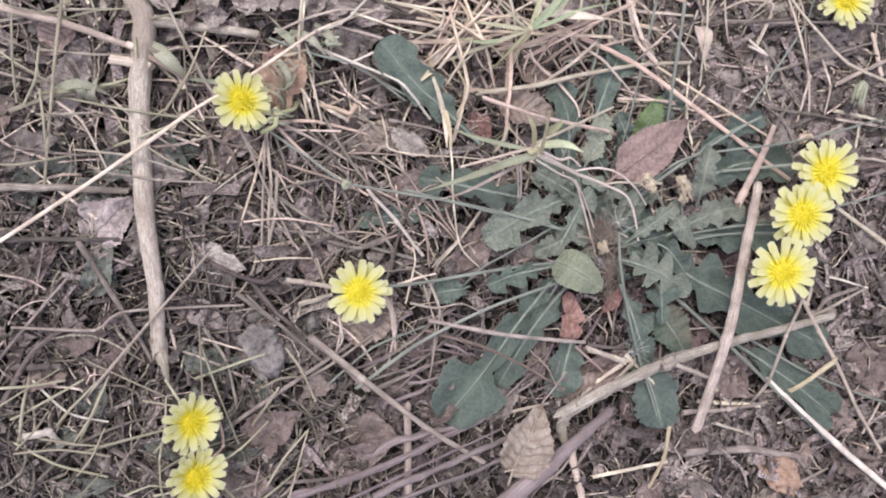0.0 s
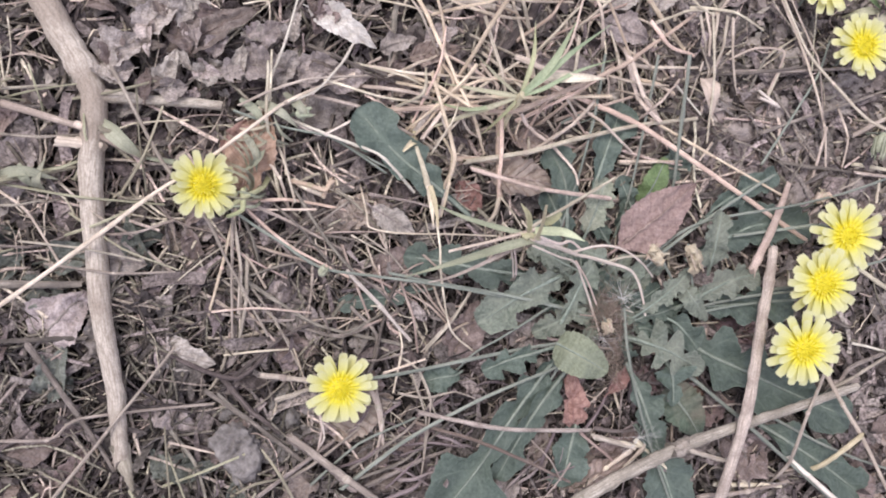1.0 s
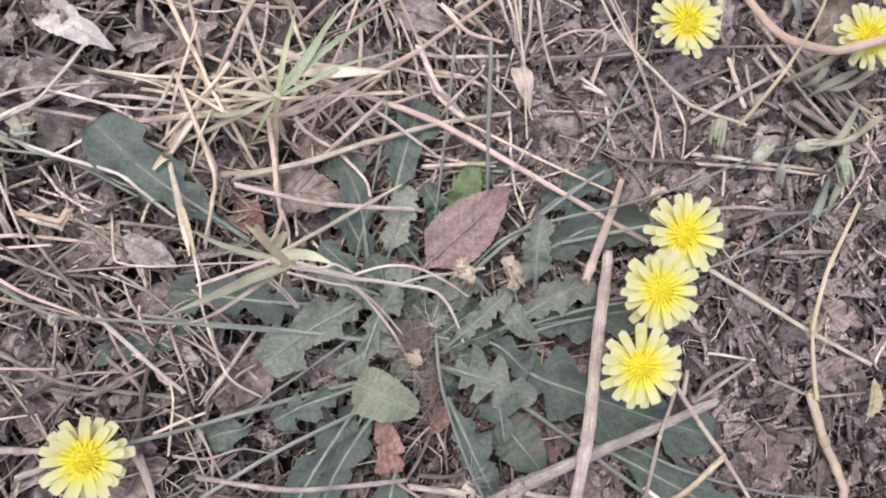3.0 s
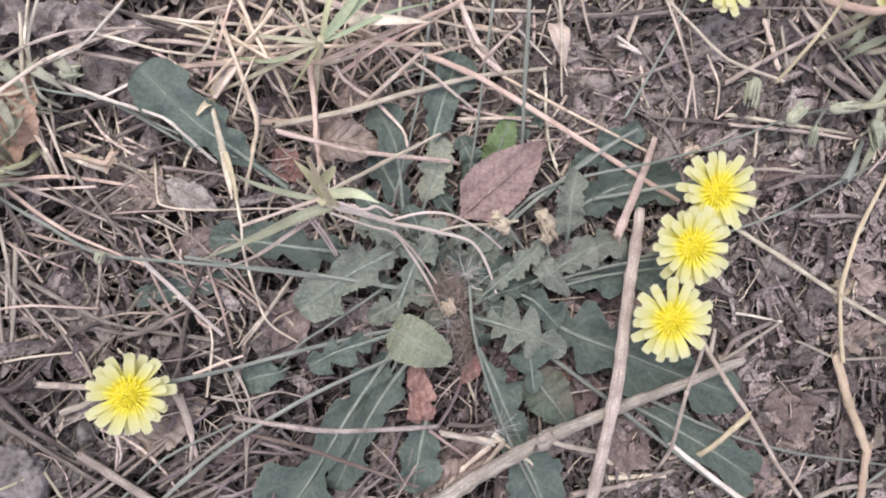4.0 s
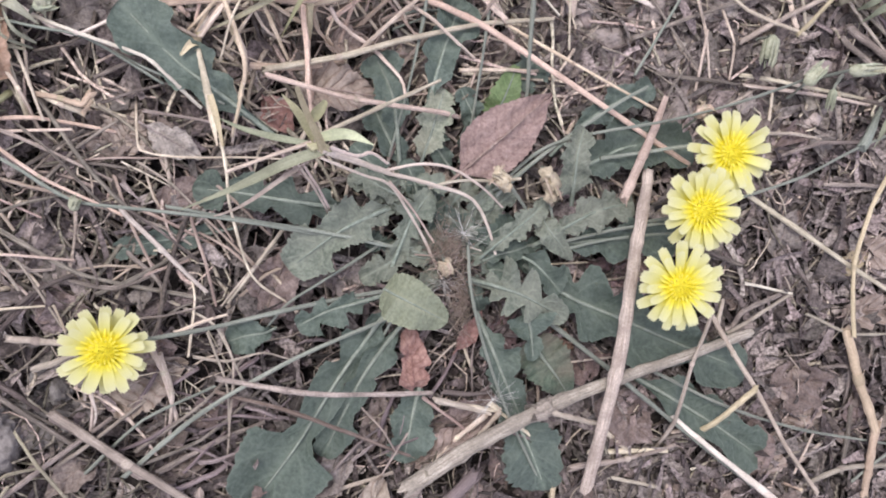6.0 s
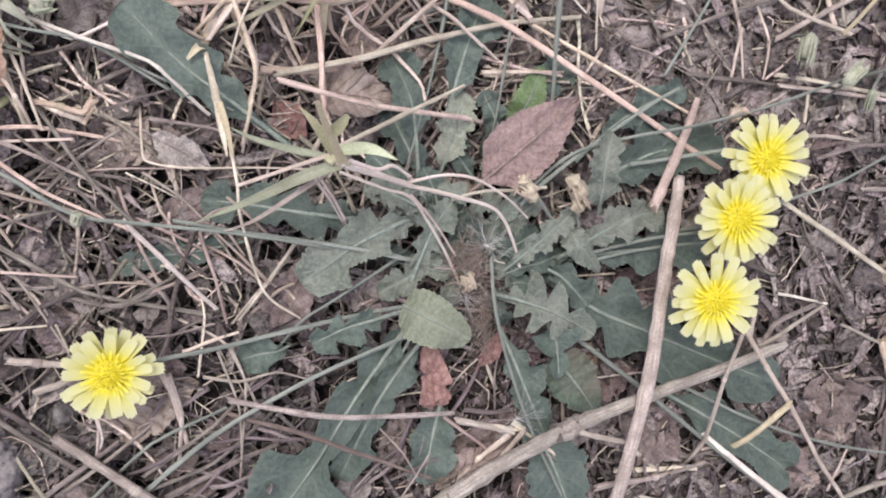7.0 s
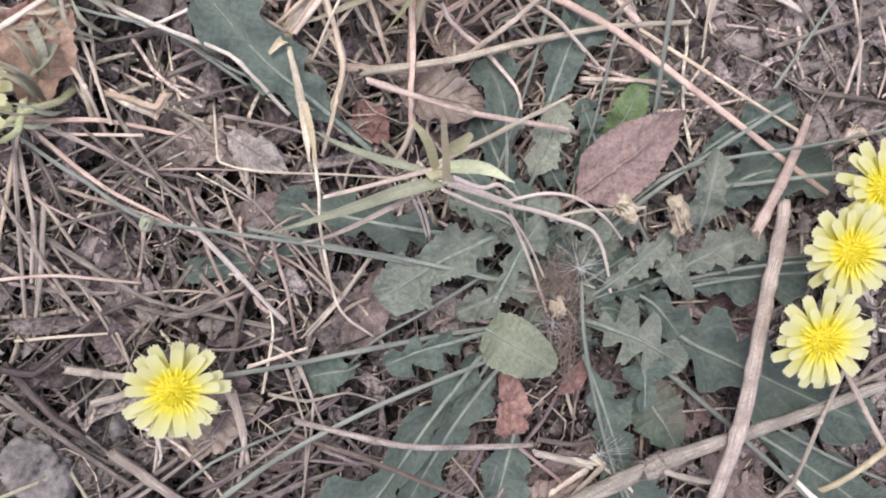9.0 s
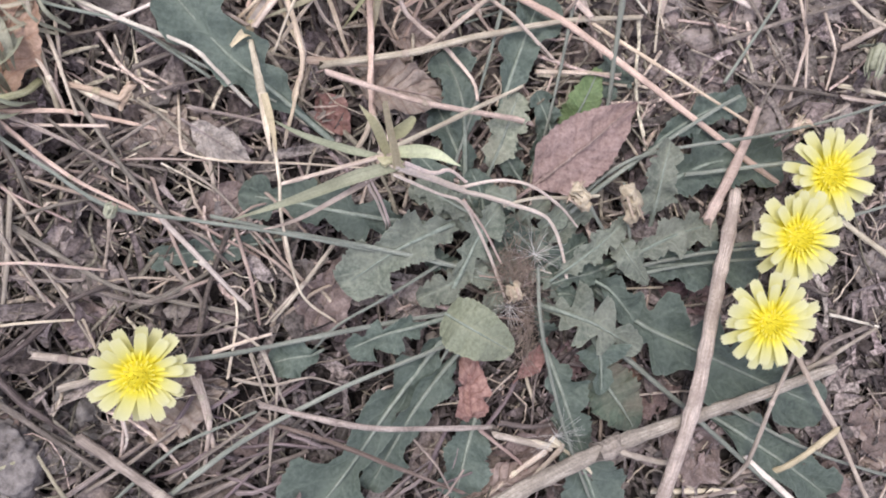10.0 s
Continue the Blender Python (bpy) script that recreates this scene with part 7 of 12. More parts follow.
stem("dry_stem", "ash", 1.28, 1.03, (-125.8, 33.3, 9.0), (-124.3, 13.9, 6.0), (-125.7, -6.2, 3.0), label="weathered ash-coloured straw on the litter", category="dry stem", group="dry stems on the ground")
stem("dry_stem", "tan", 1.28, 1.03, (-123.9, 36.3, 9.0), (-108.4, 37.0, 7.0), (-88.3, 33.1, 3.0), label="tan dry stalk lying on the litter", category="dry stem", group="dry stems on the ground")
stem("dry_stem", "grey", 1.28, 1.03, (-121.9, 34.3, 10.0), (-114.4, 25.9, 7.0), (-102.6, 12.3, 3.0), label="weathered grey-brown straw on the litter", category="dry stem", group="dry stems on the ground")
stem("dry_stem", "yellow", 1.5, 2.2, (-107.5, 43.0, 8.0), (-101.6, 41.4, 9.0), (-96.9, 39.9, 9.0), (-94.9, 42.5, 8.0), label="short curled yellow-tan stalk on the litter", category="dry stem", group="dry stems on the ground")
stem("dry_stem", "grey", 1.1, 0.9, (-93.0, 41.0, 5.0), (-84.0, 43.5, 7.0), (-75.1, 46.2, 5.0), label="weathered grey-brown straw on the litter", category="dry stem", group="dry stems on the ground")
stem("dry_stem", "pale", 1.25, 1.56, (-112.8, 79.1, 14.0), (-114.3, 62.3, 12.0), (-111.6, 37.5, 4.0), label="pale dry straw stem lying on the litter", category="dry stem", group="dry stems on the ground")
stem("dry_stem", "ash", 2.61, 1.87, (-110.1, -40.3, 6.0), (-92.6, -55.1, 8.0), (-70.0, -73.5, 8.0), (-46.9, -89.2, 4.0), label="weathered ash-coloured straw on the litter", category="dry stem", group="dry stems on the ground")
stem("dry_stem", "ash", 2.65, 2.84, (-75.5, -67.0, 4.0), (-75.4, -103.1, 4.0), label="weathered ash-coloured straw on the litter", category="dry stem", group="dry stems on the ground")
stem("dry_stem", "strip", 3.07, 1.87, (-117.9, -98.3, 4.0), (-93.8, -91.4, 6.0), (-63.1, -79.0, 6.0), (-46.1, -72.3, 4.0), label="mauve-brown flattened strip of dry stalk", category="dry stem", group="dry stems on the ground", sides=9, rough=0.12, wobble=0.45)
stem("dry_stem", "strip", 1.64, 1.04, (-102.8, -102.9, 4.0), (-82.5, -93.3, 7.0), (-61.6, -84.8, 7.0), (-37.8, -76.0, 4.0), label="mauve-brown flattened strip of dry stalk", category="dry stem", group="dry stems on the ground", sides=9, rough=0.12, wobble=0.45)
stem("dry_stem", "strip", 3.58, 2.03, (-97.6, -103.8, 4.0), (-77.1, -94.6, 6.0), (-55.6, -86.6, 6.0), (-35.0, -79.1, 4.0), label="mauve-brown flattened strip of dry stalk", category="dry stem", group="dry stems on the ground", sides=9, rough=0.12, wobble=0.45)
stem("dry_stem", "strip", 2.13, 1.95, (-88.7, -104.5, 4.0), (-64.7, -96.4, 6.0), (-47.1, -90.9, 6.0), (-34.8, -86.7, 3.0), label="mauve-brown flattened strip of dry stalk", category="dry stem", group="dry stems on the ground", sides=9, rough=0.12, wobble=0.45)
stem("dry_stem", "strip", 3.16, 2.00, (-91.5, -85.5, 3.0), (-76.8, -78.8, 5.0), (-56.1, -74.8, 5.0), label="mauve-brown flattened strip of dry stalk", category="dry stem", group="dry stems on the ground", sides=9, rough=0.12, wobble=0.45)
stem("dry_stem", "strip", 1.84, 1.47, (-83.8, -65.7, 3.0), (-71.0, -61.7, 4.0), (-63.4, -55.2, 3.0), label="mauve-brown flattened strip of dry stalk", category="dry stem", group="dry stems on the ground", sides=9, rough=0.12, wobble=0.45)
stem("dry_stem", "strip", 7.31, 3.65, (-41.4, -108.3, 4.0), (-20.5, -89.5, 8.0), (2.1, -70.2, 7.0), label="split pinkish strip of dry stalk", category="dry stem", group="dry stems on the ground", sides=10)
stem("dry_stem", "ash", 1.65, 1.32, (-82.4, -26.6, 8.0), (-80.3, -37.0, 7.0), (-82.5, -50.2, 3.0), label="weathered ash-coloured straw on the litter", category="dry stem", group="dry stems on the ground")
stem("dry_stem", "ash", 1.14, 0.91, (-100.6, -32.3, 9.0), (-100.1, -38.7, 7.0), (-102.8, -49.4, 4.0), label="weathered ash-coloured straw on the litter", category="dry stem", group="dry stems on the ground")
stem("dry_stem", "ash", 0.83, 0.66, (-70.1, -21.6, 8.0), (-65.9, -37.2, 8.0), (-66.9, -55.9, 3.0), label="weathered ash-coloured straw on the litter", category="dry stem", group="dry stems on the ground")
stem("twig", "grey", 1.94, 1.55, (-140.7, -72.8, 4.0), (-120.7, -58.7, 6.0), (-96.6, -43.2, 5.0), label="weathered grey-brown twig on the litter", category="twig", group="twigs on the ground")
stem("twig", "grey", 1.83, 1.46, (-121.0, -93.2, 4.0), (-90.5, -91.3, 5.0), (-73.7, -84.4, 3.0), label="weathered grey-brown twig on the litter", category="twig", group="twigs on the ground")
stem("twig", "grey", 1.94, 1.55, (-136.5, -24.3, 4.0), (-120.6, -36.4, 6.0), (-106.8, -49.3, 4.0), label="weathered grey-brown twig on the litter", category="twig", group="twigs on the ground")
stem("dry_stem", "pale", 1.13, 0.90, (-148.2, -40.2, 4.0), (-134.5, -44.4, 5.0), label="pale dry straw stem lying on the litter", category="dry stem", group="dry stems on the ground")
stem("twig", "grey", 1.60, 1.28, (-148.4, -36.3, 3.0), (-140.3, -48.3, 5.0), (-136.9, -65.1, 3.0), label="weathered grey-brown twig on the litter", category="twig", group="twigs on the ground")
stem("twig", "dark", 2.43, 1.94, (-215.4, -62.2, 3.0), (-203.5, -42.7, 5.0), (-187.8, -31.6, 3.0), label="dark brown twig among the litter", category="twig", group="twigs on the ground")
stem("twig", "dark", 2.80, 2.24, (-211.6, -48.7, 3.0), (-195.0, -49.0, 4.0), label="dark brown twig among the litter", category="twig", group="twigs on the ground")
stem("twig", "dark", 1.91, 1.53, (-184.7, -75.2, 3.0), (-167.6, -85.7, 4.0), (-154.6, -101.0, 3.0), label="dark brown twig among the litter", category="twig", group="twigs on the ground")
stem("twig", "grey", 1.43, 1.14, (-205.0, -90.1, 3.0), (-191.3, -76.3, 5.0), (-171.2, -68.5, 4.0), (-144.7, -66.8, 3.0), label="weathered grey-brown twig on the litter", category="twig", group="twigs on the ground")
stem("dry_stem", "tan", 1.28, 1.02, (-150.7, -86.9, 3.0), (-141.2, -77.9, 7.0), (-143.4, -66.3, 5.0), label="tan dry stalk lying on the litter", category="dry stem", group="dry stems on the ground")
stem("twig", "dark", 1.93, 1.54, (-150.1, -11.2, 3.0), (-126.4, -20.2, 6.0), (-108.7, -4.1, 3.0), label="dark brown twig among the litter", category="twig", group="twigs on the ground")
stem("twig", "grey", 1.39, 1.11, (-216.0, -46.6, 3.0), (-203.3, -31.1, 5.0), (-191.3, -15.9, 3.0), label="weathered grey-brown twig on the litter", category="twig", group="twigs on the ground")
stem("twig", "grey", 1.63, 1.30, (-124.5, 12.0, 4.0), (-100.6, -4.1, 6.0), (-71.7, -12.5, 4.0), label="weathered grey-brown twig on the litter", category="twig", group="twigs on the ground")
stem("twig", "grey", 1.64, 1.31, (-108.7, -4.1, 3.0), (-92.5, -8.2, 6.0), (-71.6, 0.1, 3.0), label="weathered grey-brown twig on the litter", category="twig", group="twigs on the ground")
stem("twig", "grey", 3.26, 2.61, (35.3, -89.1, 4.0), (62.5, -88.9, 5.0), (86.5, -94.1, 3.0), label="weathered grey-brown twig on the litter", category="twig", group="twigs on the ground")
stem("dry_stem", "ash", 2.16, 1.73, (33.3, -73.0, 5.0), (52.5, -72.6, 5.0), (69.0, -70.5, 4.0), label="weathered ash-coloured straw on the litter", category="dry stem", group="dry stems on the ground")
stem("dry_stem", "ash", 1.63, 1.31, (43.5, -77.0, 4.0), (61.8, -83.0, 4.0), label="weathered ash-coloured straw on the litter", category="dry stem", group="dry stems on the ground")
stem("dry_stem", "pale", 1.95, 1.56, (-3.3, -97.3, 4.0), (26.5, -92.4, 5.0), label="pale dry straw stem lying on the litter", category="dry stem", group="dry stems on the ground")
stem("dry_stem", "yellow", 2.12, 1.70, (27.0, -78.0, 6.0), (24.8, -90.2, 6.0), (20.5, -102.3, 3.0), label="smooth yellowish dry stalk on the soil", category="dry stem", group="dry stems on the ground")
stem("twig", "grey", 2.23, 1.78, (83.9, -94.0, 3.0), (98.8, -110.8, 4.0), label="weathered grey-brown twig on the litter", category="twig", group="twigs on the ground")
stem("dry_stem", "pale", 3.55, 2.84, (-12.1, -87.2, 3.0), (-6.6, -109.3, 4.0), label="pale dry straw stem lying on the litter", category="dry stem", group="dry stems on the ground")
stem("dry_stem", "ash", 1.85, 1.48, (85.9, -103.5, 4.0), (97.2, -99.0, 4.0), label="weathered ash-coloured straw on the litter", category="dry stem", group="dry stems on the ground")
stem("dry_stem", "pale", 1.39, 1.11, (3.8, -40.0, 5.0), (1.0, -31.1, 6.0), (3.4, -25.9, 4.0), label="pale dry straw stem lying on the litter", category="dry stem", group="dry stems on the ground")
stem("dry_stem", "ash", 5.12, 3.27, (-11.7, -67.6, 9.0), (-16.2, -71.4, 8.0), (-17.3, -76.2, 6.0), (-14.4, -83.2, 3.0), label="pale curled end of a broken stalk", category="dry stem", group="dry stems on the ground", sides=10)
stem("dry_stem", "white", 1.83, 3.11, (66.6, -59.7, 8.0), (81.6, -73.7, 9.0), (100.2, -89.6, 8.0), (126.5, -110.1, 5.0), label="broad sun-bleached straw blade on the soil", category="dry stem", group="dry stems on the ground")
stem("dry_stem", "ash", 1.55, 1.21, (-41.5, -71.5, 4.0), (-22.0, -67.6, 5.0), label="weathered ash-coloured straw on the litter", category="dry stem", group="dry stems on the ground")
stem("dry_stem", "sage", 1.07, 0.86, (-210.7, -78.6, 3.6), (-194.3, -76.1, 9.1), (-179.7, -80.1, 5.5), label="dull grey-green stalk in the litter", category="dry stem", group="dry stems on the ground")
stem("dry_stem", "sage", 1.40, 1.12, (-188.9, -79.1, 3.4), (-172.7, -73.8, 8.5), (-160.7, -71.7, 5.1), label="dull grey-green stalk in the litter", category="dry stem", group="dry stems on the ground")
stem("dry_stem", "sage", 0.83, 0.66, (-174.6, -94.6, 4.4), (-165.0, -89.4, 10.9), (-160.5, -91.7, 6.6), label="dull grey-green stalk in the litter", category="dry stem", group="dry stems on the ground")
stem("dry_stem", "sage", 1.25, 1.00, (-211.2, -75.2, 2.8), (-195.8, -82.0, 6.9), (-180.9, -87.9, 4.1), label="dull grey-green stalk in the litter", category="dry stem", group="dry stems on the ground")
stem("dry_stem", "sage", 1.05, 0.84, (-128.4, -97.5, 3.8), (-120.5, -83.0, 9.5), (-112.5, -74.5, 5.7), label="dull grey-green stalk in the litter", category="dry stem", group="dry stems on the ground")
stem("dry_stem", "sage", 0.85, 0.68, (-169.6, -62.1, 2.1), (-157.0, -63.5, 5.2), (-147.1, -62.6, 3.1), label="dull grey-green stalk in the litter", category="dry stem", group="dry stems on the ground")
stem("dry_stem", "sage", 0.84, 0.67, (-163.1, -81.9, 5.1), (-159.4, -69.4, 12.8), (-160.1, -59.8, 7.7), label="dull grey-green stalk in the litter", category="dry stem", group="dry stems on the ground")
stem("dry_stem", "sage", 1.28, 1.02, (-131.2, -71.3, 4.6), (-126.4, -63.8, 11.5), (-122.1, -58.0, 6.9), label="dull grey-green stalk in the litter", category="dry stem", group="dry stems on the ground")
stem("dry_stem", "sage", 1.09, 0.87, (-133.6, -102.3, 4.8), (-142.7, -88.3, 12.1), (-152.8, -80.8, 7.2), label="dull grey-green stalk in the litter", category="dry stem", group="dry stems on the ground")
stem("dry_stem", "sage", 1.35, 1.08, (-129.7, -59.3, 2.9), (-121.4, -54.5, 7.3), (-114.9, -54.7, 4.4), label="dull grey-green stalk in the litter", category="dry stem", group="dry stems on the ground")
stem("dry_stem", "sage", 0.92, 0.74, (-194.5, -79.5, 3.5), (-183.9, -64.8, 8.8), (-179.5, -52.0, 5.3), label="dull grey-green stalk in the litter", category="dry stem", group="dry stems on the ground")
stem("dry_stem", "sage", 1.16, 0.93, (-151.0, -54.4, 3.4), (-136.0, -48.4, 8.4), (-124.6, -45.2, 5.0), label="dull grey-green stalk in the litter", category="dry stem", group="dry stems on the ground")
stem("dry_stem", "sage", 1.18, 0.95, (-155.2, -68.0, 3.9), (-155.6, -60.2, 9.7), (-160.7, -54.2, 5.8), label="dull grey-green stalk in the litter", category="dry stem", group="dry stems on the ground")
stem("dry_stem", "sage", 1.18, 0.94, (-191.2, -77.3, 2.6), (-184.4, -64.3, 6.5), (-181.8, -56.0, 3.9), label="dull grey-green stalk in the litter", category="dry stem", group="dry stems on the ground")
stem("dry_stem", "sage", 1.30, 1.04, (-211.9, -66.8, 2.6), (-199.7, -60.3, 6.5), (-188.2, -53.6, 3.9), label="dull grey-green stalk in the litter", category="dry stem", group="dry stems on the ground")
stem("dry_stem", "sage", 1.03, 0.83, (-143.6, -85.2, 4.8), (-133.7, -76.9, 11.9), (-125.9, -69.9, 7.1), label="dull grey-green stalk in the litter", category="dry stem", group="dry stems on the ground")
stem("dry_stem", "sage", 0.94, 0.75, (-195.5, -99.8, 4.9), (-185.9, -90.0, 12.2), (-180.9, -84.4, 7.3), label="dull grey-green stalk in the litter", category="dry stem", group="dry stems on the ground")
stem("dry_stem", "sage", 1.13, 0.91, (-109.2, -63.8, 4.2), (-113.8, -51.0, 10.6), (-119.5, -43.9, 6.4), label="dull grey-green stalk in the litter", category="dry stem", group="dry stems on the ground")
stem("dry_stem", "sage", 1.19, 0.96, (-143.6, -105.3, 4.1), (-127.2, -96.2, 10.2), (-114.1, -87.3, 6.1), label="dull grey-green stalk in the litter", category="dry stem", group="dry stems on the ground")
stem("dry_stem", "sage", 0.93, 0.74, (-159.6, -105.6, 3.3), (-161.9, -91.6, 8.2), (-163.3, -81.6, 4.9), label="dull grey-green stalk in the litter", category="dry stem", group="dry stems on the ground")
stem("dry_stem", "sage", 0.92, 0.73, (-193.6, -90.5, 3.0), (-184.8, -80.0, 7.6), (-181.4, -70.7, 4.6), label="dull grey-green stalk in the litter", category="dry stem", group="dry stems on the ground")
stem("dry_stem", "sage", 1.15, 0.92, (-220.2, -55.7, 4.4), (-203.4, -53.9, 11.1), (-193.6, -53.1, 6.6), label="dull grey-green stalk in the litter", category="dry stem", group="dry stems on the ground")
stem("dry_stem", "sage", 0.78, 0.62, (-136.2, -77.8, 5.2), (-141.8, -57.5, 12.9), (-148.3, -42.0, 7.7), label="dull grey-green stalk in the litter", category="dry stem", group="dry stems on the ground")
stem("dry_stem", "sage", 0.84, 0.67, (-186.3, -47.8, 3.5), (-169.8, -54.3, 8.7), (-158.8, -61.2, 5.2), label="dull grey-green stalk in the litter", category="dry stem", group="dry stems on the ground")
stem("dry_stem", "sage", 1.29, 1.03, (-198.5, -70.9, 2.8), (-191.3, -62.7, 7.0), (-184.5, -55.1, 4.2), label="dull grey-green stalk in the litter", category="dry stem", group="dry stems on the ground")
stem("dry_stem", "sage", 1.18, 0.94, (-202.9, -73.6, 3.5), (-189.7, -74.5, 8.7), (-180.9, -76.8, 5.2), label="dull grey-green stalk in the litter", category="dry stem", group="dry stems on the ground")
stem("dry_stem", "sage", 0.79, 0.63, (-148.3, -71.3, 4.3), (-147.7, -50.0, 10.6), (-149.3, -34.4, 6.4), label="dull grey-green stalk in the litter", category="dry stem", group="dry stems on the ground")
stem("dry_stem", "sage", 1.03, 0.82, (-167.3, -89.8, 2.6), (-151.9, -80.0, 6.5), (-134.3, -74.8, 3.9), label="dull grey-green stalk in the litter", category="dry stem", group="dry stems on the ground")
stem("dry_stem", "sage", 0.93, 0.74, (-165.4, -95.7, 3.8), (-152.4, -91.5, 9.4), (-143.6, -88.2, 5.6), label="dull grey-green stalk in the litter", category="dry stem", group="dry stems on the ground")
stem("dry_stem", "sage", 0.90, 0.72, (-122.3, -111.3, 4.1), (-116.7, -90.6, 10.3), (-111.8, -73.6, 6.2), label="dull grey-green stalk in the litter", category="dry stem", group="dry stems on the ground")
stem("dry_stem", "sage", 1.18, 0.95, (-165.3, -80.4, 3.0), (-156.0, -69.2, 7.4), (-151.1, -63.1, 4.4), label="dull grey-green stalk in the litter", category="dry stem", group="dry stems on the ground")
stem("dry_stem", "sage", 0.93, 0.74, (-210.2, -77.2, 3.9), (-201.5, -68.8, 9.7), (-198.9, -63.7, 5.8), label="dull grey-green stalk in the litter", category="dry stem", group="dry stems on the ground")
stem("dry_stem", "sage", 0.80, 0.64, (-220.3, -65.2, 3.7), (-204.8, -55.4, 9.2), (-195.4, -49.4, 5.5), label="dull grey-green stalk in the litter", category="dry stem", group="dry stems on the ground")
stem("dry_stem", "sage", 1.28, 1.03, (-209.5, -74.2, 3.5), (-205.5, -60.2, 8.8), (-205.1, -51.9, 5.3), label="dull grey-green stalk in the litter", category="dry stem", group="dry stems on the ground")
stem("dry_stem", "ash", 1.31, 1.05, (-214.7, 67.9, 4.0), (-193.2, 70.9, 10.1), (-177.4, 73.6, 6.1), label="dull straw-green stalk in the litter", category="dry stem", group="dry stems on the ground")
stem("dry_stem", "ash", 0.86, 0.69, (-201.2, 37.4, 5.9), (-187.1, 36.3, 14.8), (-181.7, 37.9, 8.9), label="dull straw-green stalk in the litter", category="dry stem", group="dry stems on the ground")
stem("dry_stem", "sage", 1.09, 0.87, (-176.7, 27.2, 4.7), (-164.0, 30.7, 11.8), (-156.7, 34.9, 7.1), label="dull straw-green stalk in the litter", category="dry stem", group="dry stems on the ground")
stem("dry_stem", "sage", 0.86, 0.69, (-222.4, 74.8, 5.2), (-201.3, 70.1, 12.9), (-185.8, 68.3, 7.8), label="dull straw-green stalk in the litter", category="dry stem", group="dry stems on the ground")
stem("dry_stem", "sage", 0.91, 0.73, (-152.5, 40.8, 5.2), (-151.9, 56.8, 13.0), (-153.6, 74.9, 7.8), label="dull straw-green stalk in the litter", category="dry stem", group="dry stems on the ground")
stem("dry_stem", "ash", 1.24, 0.99, (-200.7, 59.5, 3.9), (-181.6, 57.0, 9.7), (-167.1, 58.5, 5.8), label="dull straw-green stalk in the litter", category="dry stem", group="dry stems on the ground")
stem("dry_stem", "sage", 1.05, 0.84, (-159.8, 39.6, 6.0), (-149.9, 51.1, 15.0), (-145.9, 66.1, 9.0), label="dull straw-green stalk in the litter", category="dry stem", group="dry stems on the ground")
stem("dry_stem", "ash", 1.11, 0.88, (-178.2, 43.7, 4.3), (-166.1, 33.5, 10.7), (-156.7, 26.5, 6.4), label="dull straw-green stalk in the litter", category="dry stem", group="dry stems on the ground")
stem("dry_stem", "sage", 1.08, 0.86, (-207.6, 41.1, 5.8), (-204.8, 55.0, 14.4), (-207.5, 74.5, 8.7), label="dull straw-green stalk in the litter", category="dry stem", group="dry stems on the ground")
stem("dry_stem", "sage", 1.07, 0.85, (-167.5, 51.7, 4.8), (-167.7, 57.9, 11.9), (-168.9, 68.8, 7.2), label="dull straw-green stalk in the litter", category="dry stem", group="dry stems on the ground")
stem("dry_stem", "sage", 0.78, 0.62, (-181.4, 65.3, 5.5), (-179.8, 70.4, 13.7), (-184.1, 79.1, 8.2), label="dull straw-green stalk in the litter", category="dry stem", group="dry stems on the ground")
stem("dry_stem", "sage", 1.00, 0.80, (-220.1, 20.5, 4.2), (-205.1, 19.9, 10.6), (-191.5, 23.4, 6.3), label="dull straw-green stalk in the litter", category="dry stem", group="dry stems on the ground")
stem("dry_stem", "ash", 1.26, 1.00, (-217.0, 52.2, 3.5), (-202.0, 48.0, 8.9), (-192.4, 48.3, 5.3), label="dull straw-green stalk in the litter", category="dry stem", group="dry stems on the ground")
stem("dry_stem", "sage", 1.35, 1.08, (-173.8, 44.3, 3.9), (-167.2, 54.8, 9.6), (-163.0, 65.4, 5.8), label="dull straw-green stalk in the litter", category="dry stem", group="dry stems on the ground")
stem("dry_stem", "ash", 0.82, 0.66, (-224.0, 71.0, 3.2), (-211.8, 62.6, 7.9), (-200.7, 57.7, 4.8), label="dull straw-green stalk in the litter", category="dry stem", group="dry stems on the ground")
stem("dry_stem", "sage", 0.98, 0.79, (-210.3, 70.1, 4.2), (-196.7, 70.2, 10.5), (-190.2, 75.3, 6.3), label="dull straw-green stalk in the litter", category="dry stem", group="dry stems on the ground")
stem("dry_stem", "ash", 0.86, 0.69, (-189.8, 25.7, 5.3), (-168.6, 23.0, 13.2), (-153.9, 18.6, 7.9), label="dull straw-green stalk in the litter", category="dry stem", group="dry stems on the ground")
stem("dry_stem", "ash", 1.18, 0.94, (-166.5, 27.2, 4.0), (-154.6, 27.5, 10.0), (-144.1, 31.2, 6.0), label="dull straw-green stalk in the litter", category="dry stem", group="dry stems on the ground")
stem("dry_stem", "sage", 0.98, 0.79, (-223.1, 65.9, 3.3), (-208.8, 55.3, 8.2), (-196.7, 47.8, 4.9), label="dull straw-green stalk in the litter", category="dry stem", group="dry stems on the ground")
stem("dry_stem", "sage", 1.21, 0.96, (-173.4, 69.5, 4.3), (-158.6, 70.7, 10.8), (-143.3, 76.3, 6.5), label="dull straw-green stalk in the litter", category="dry stem", group="dry stems on the ground")
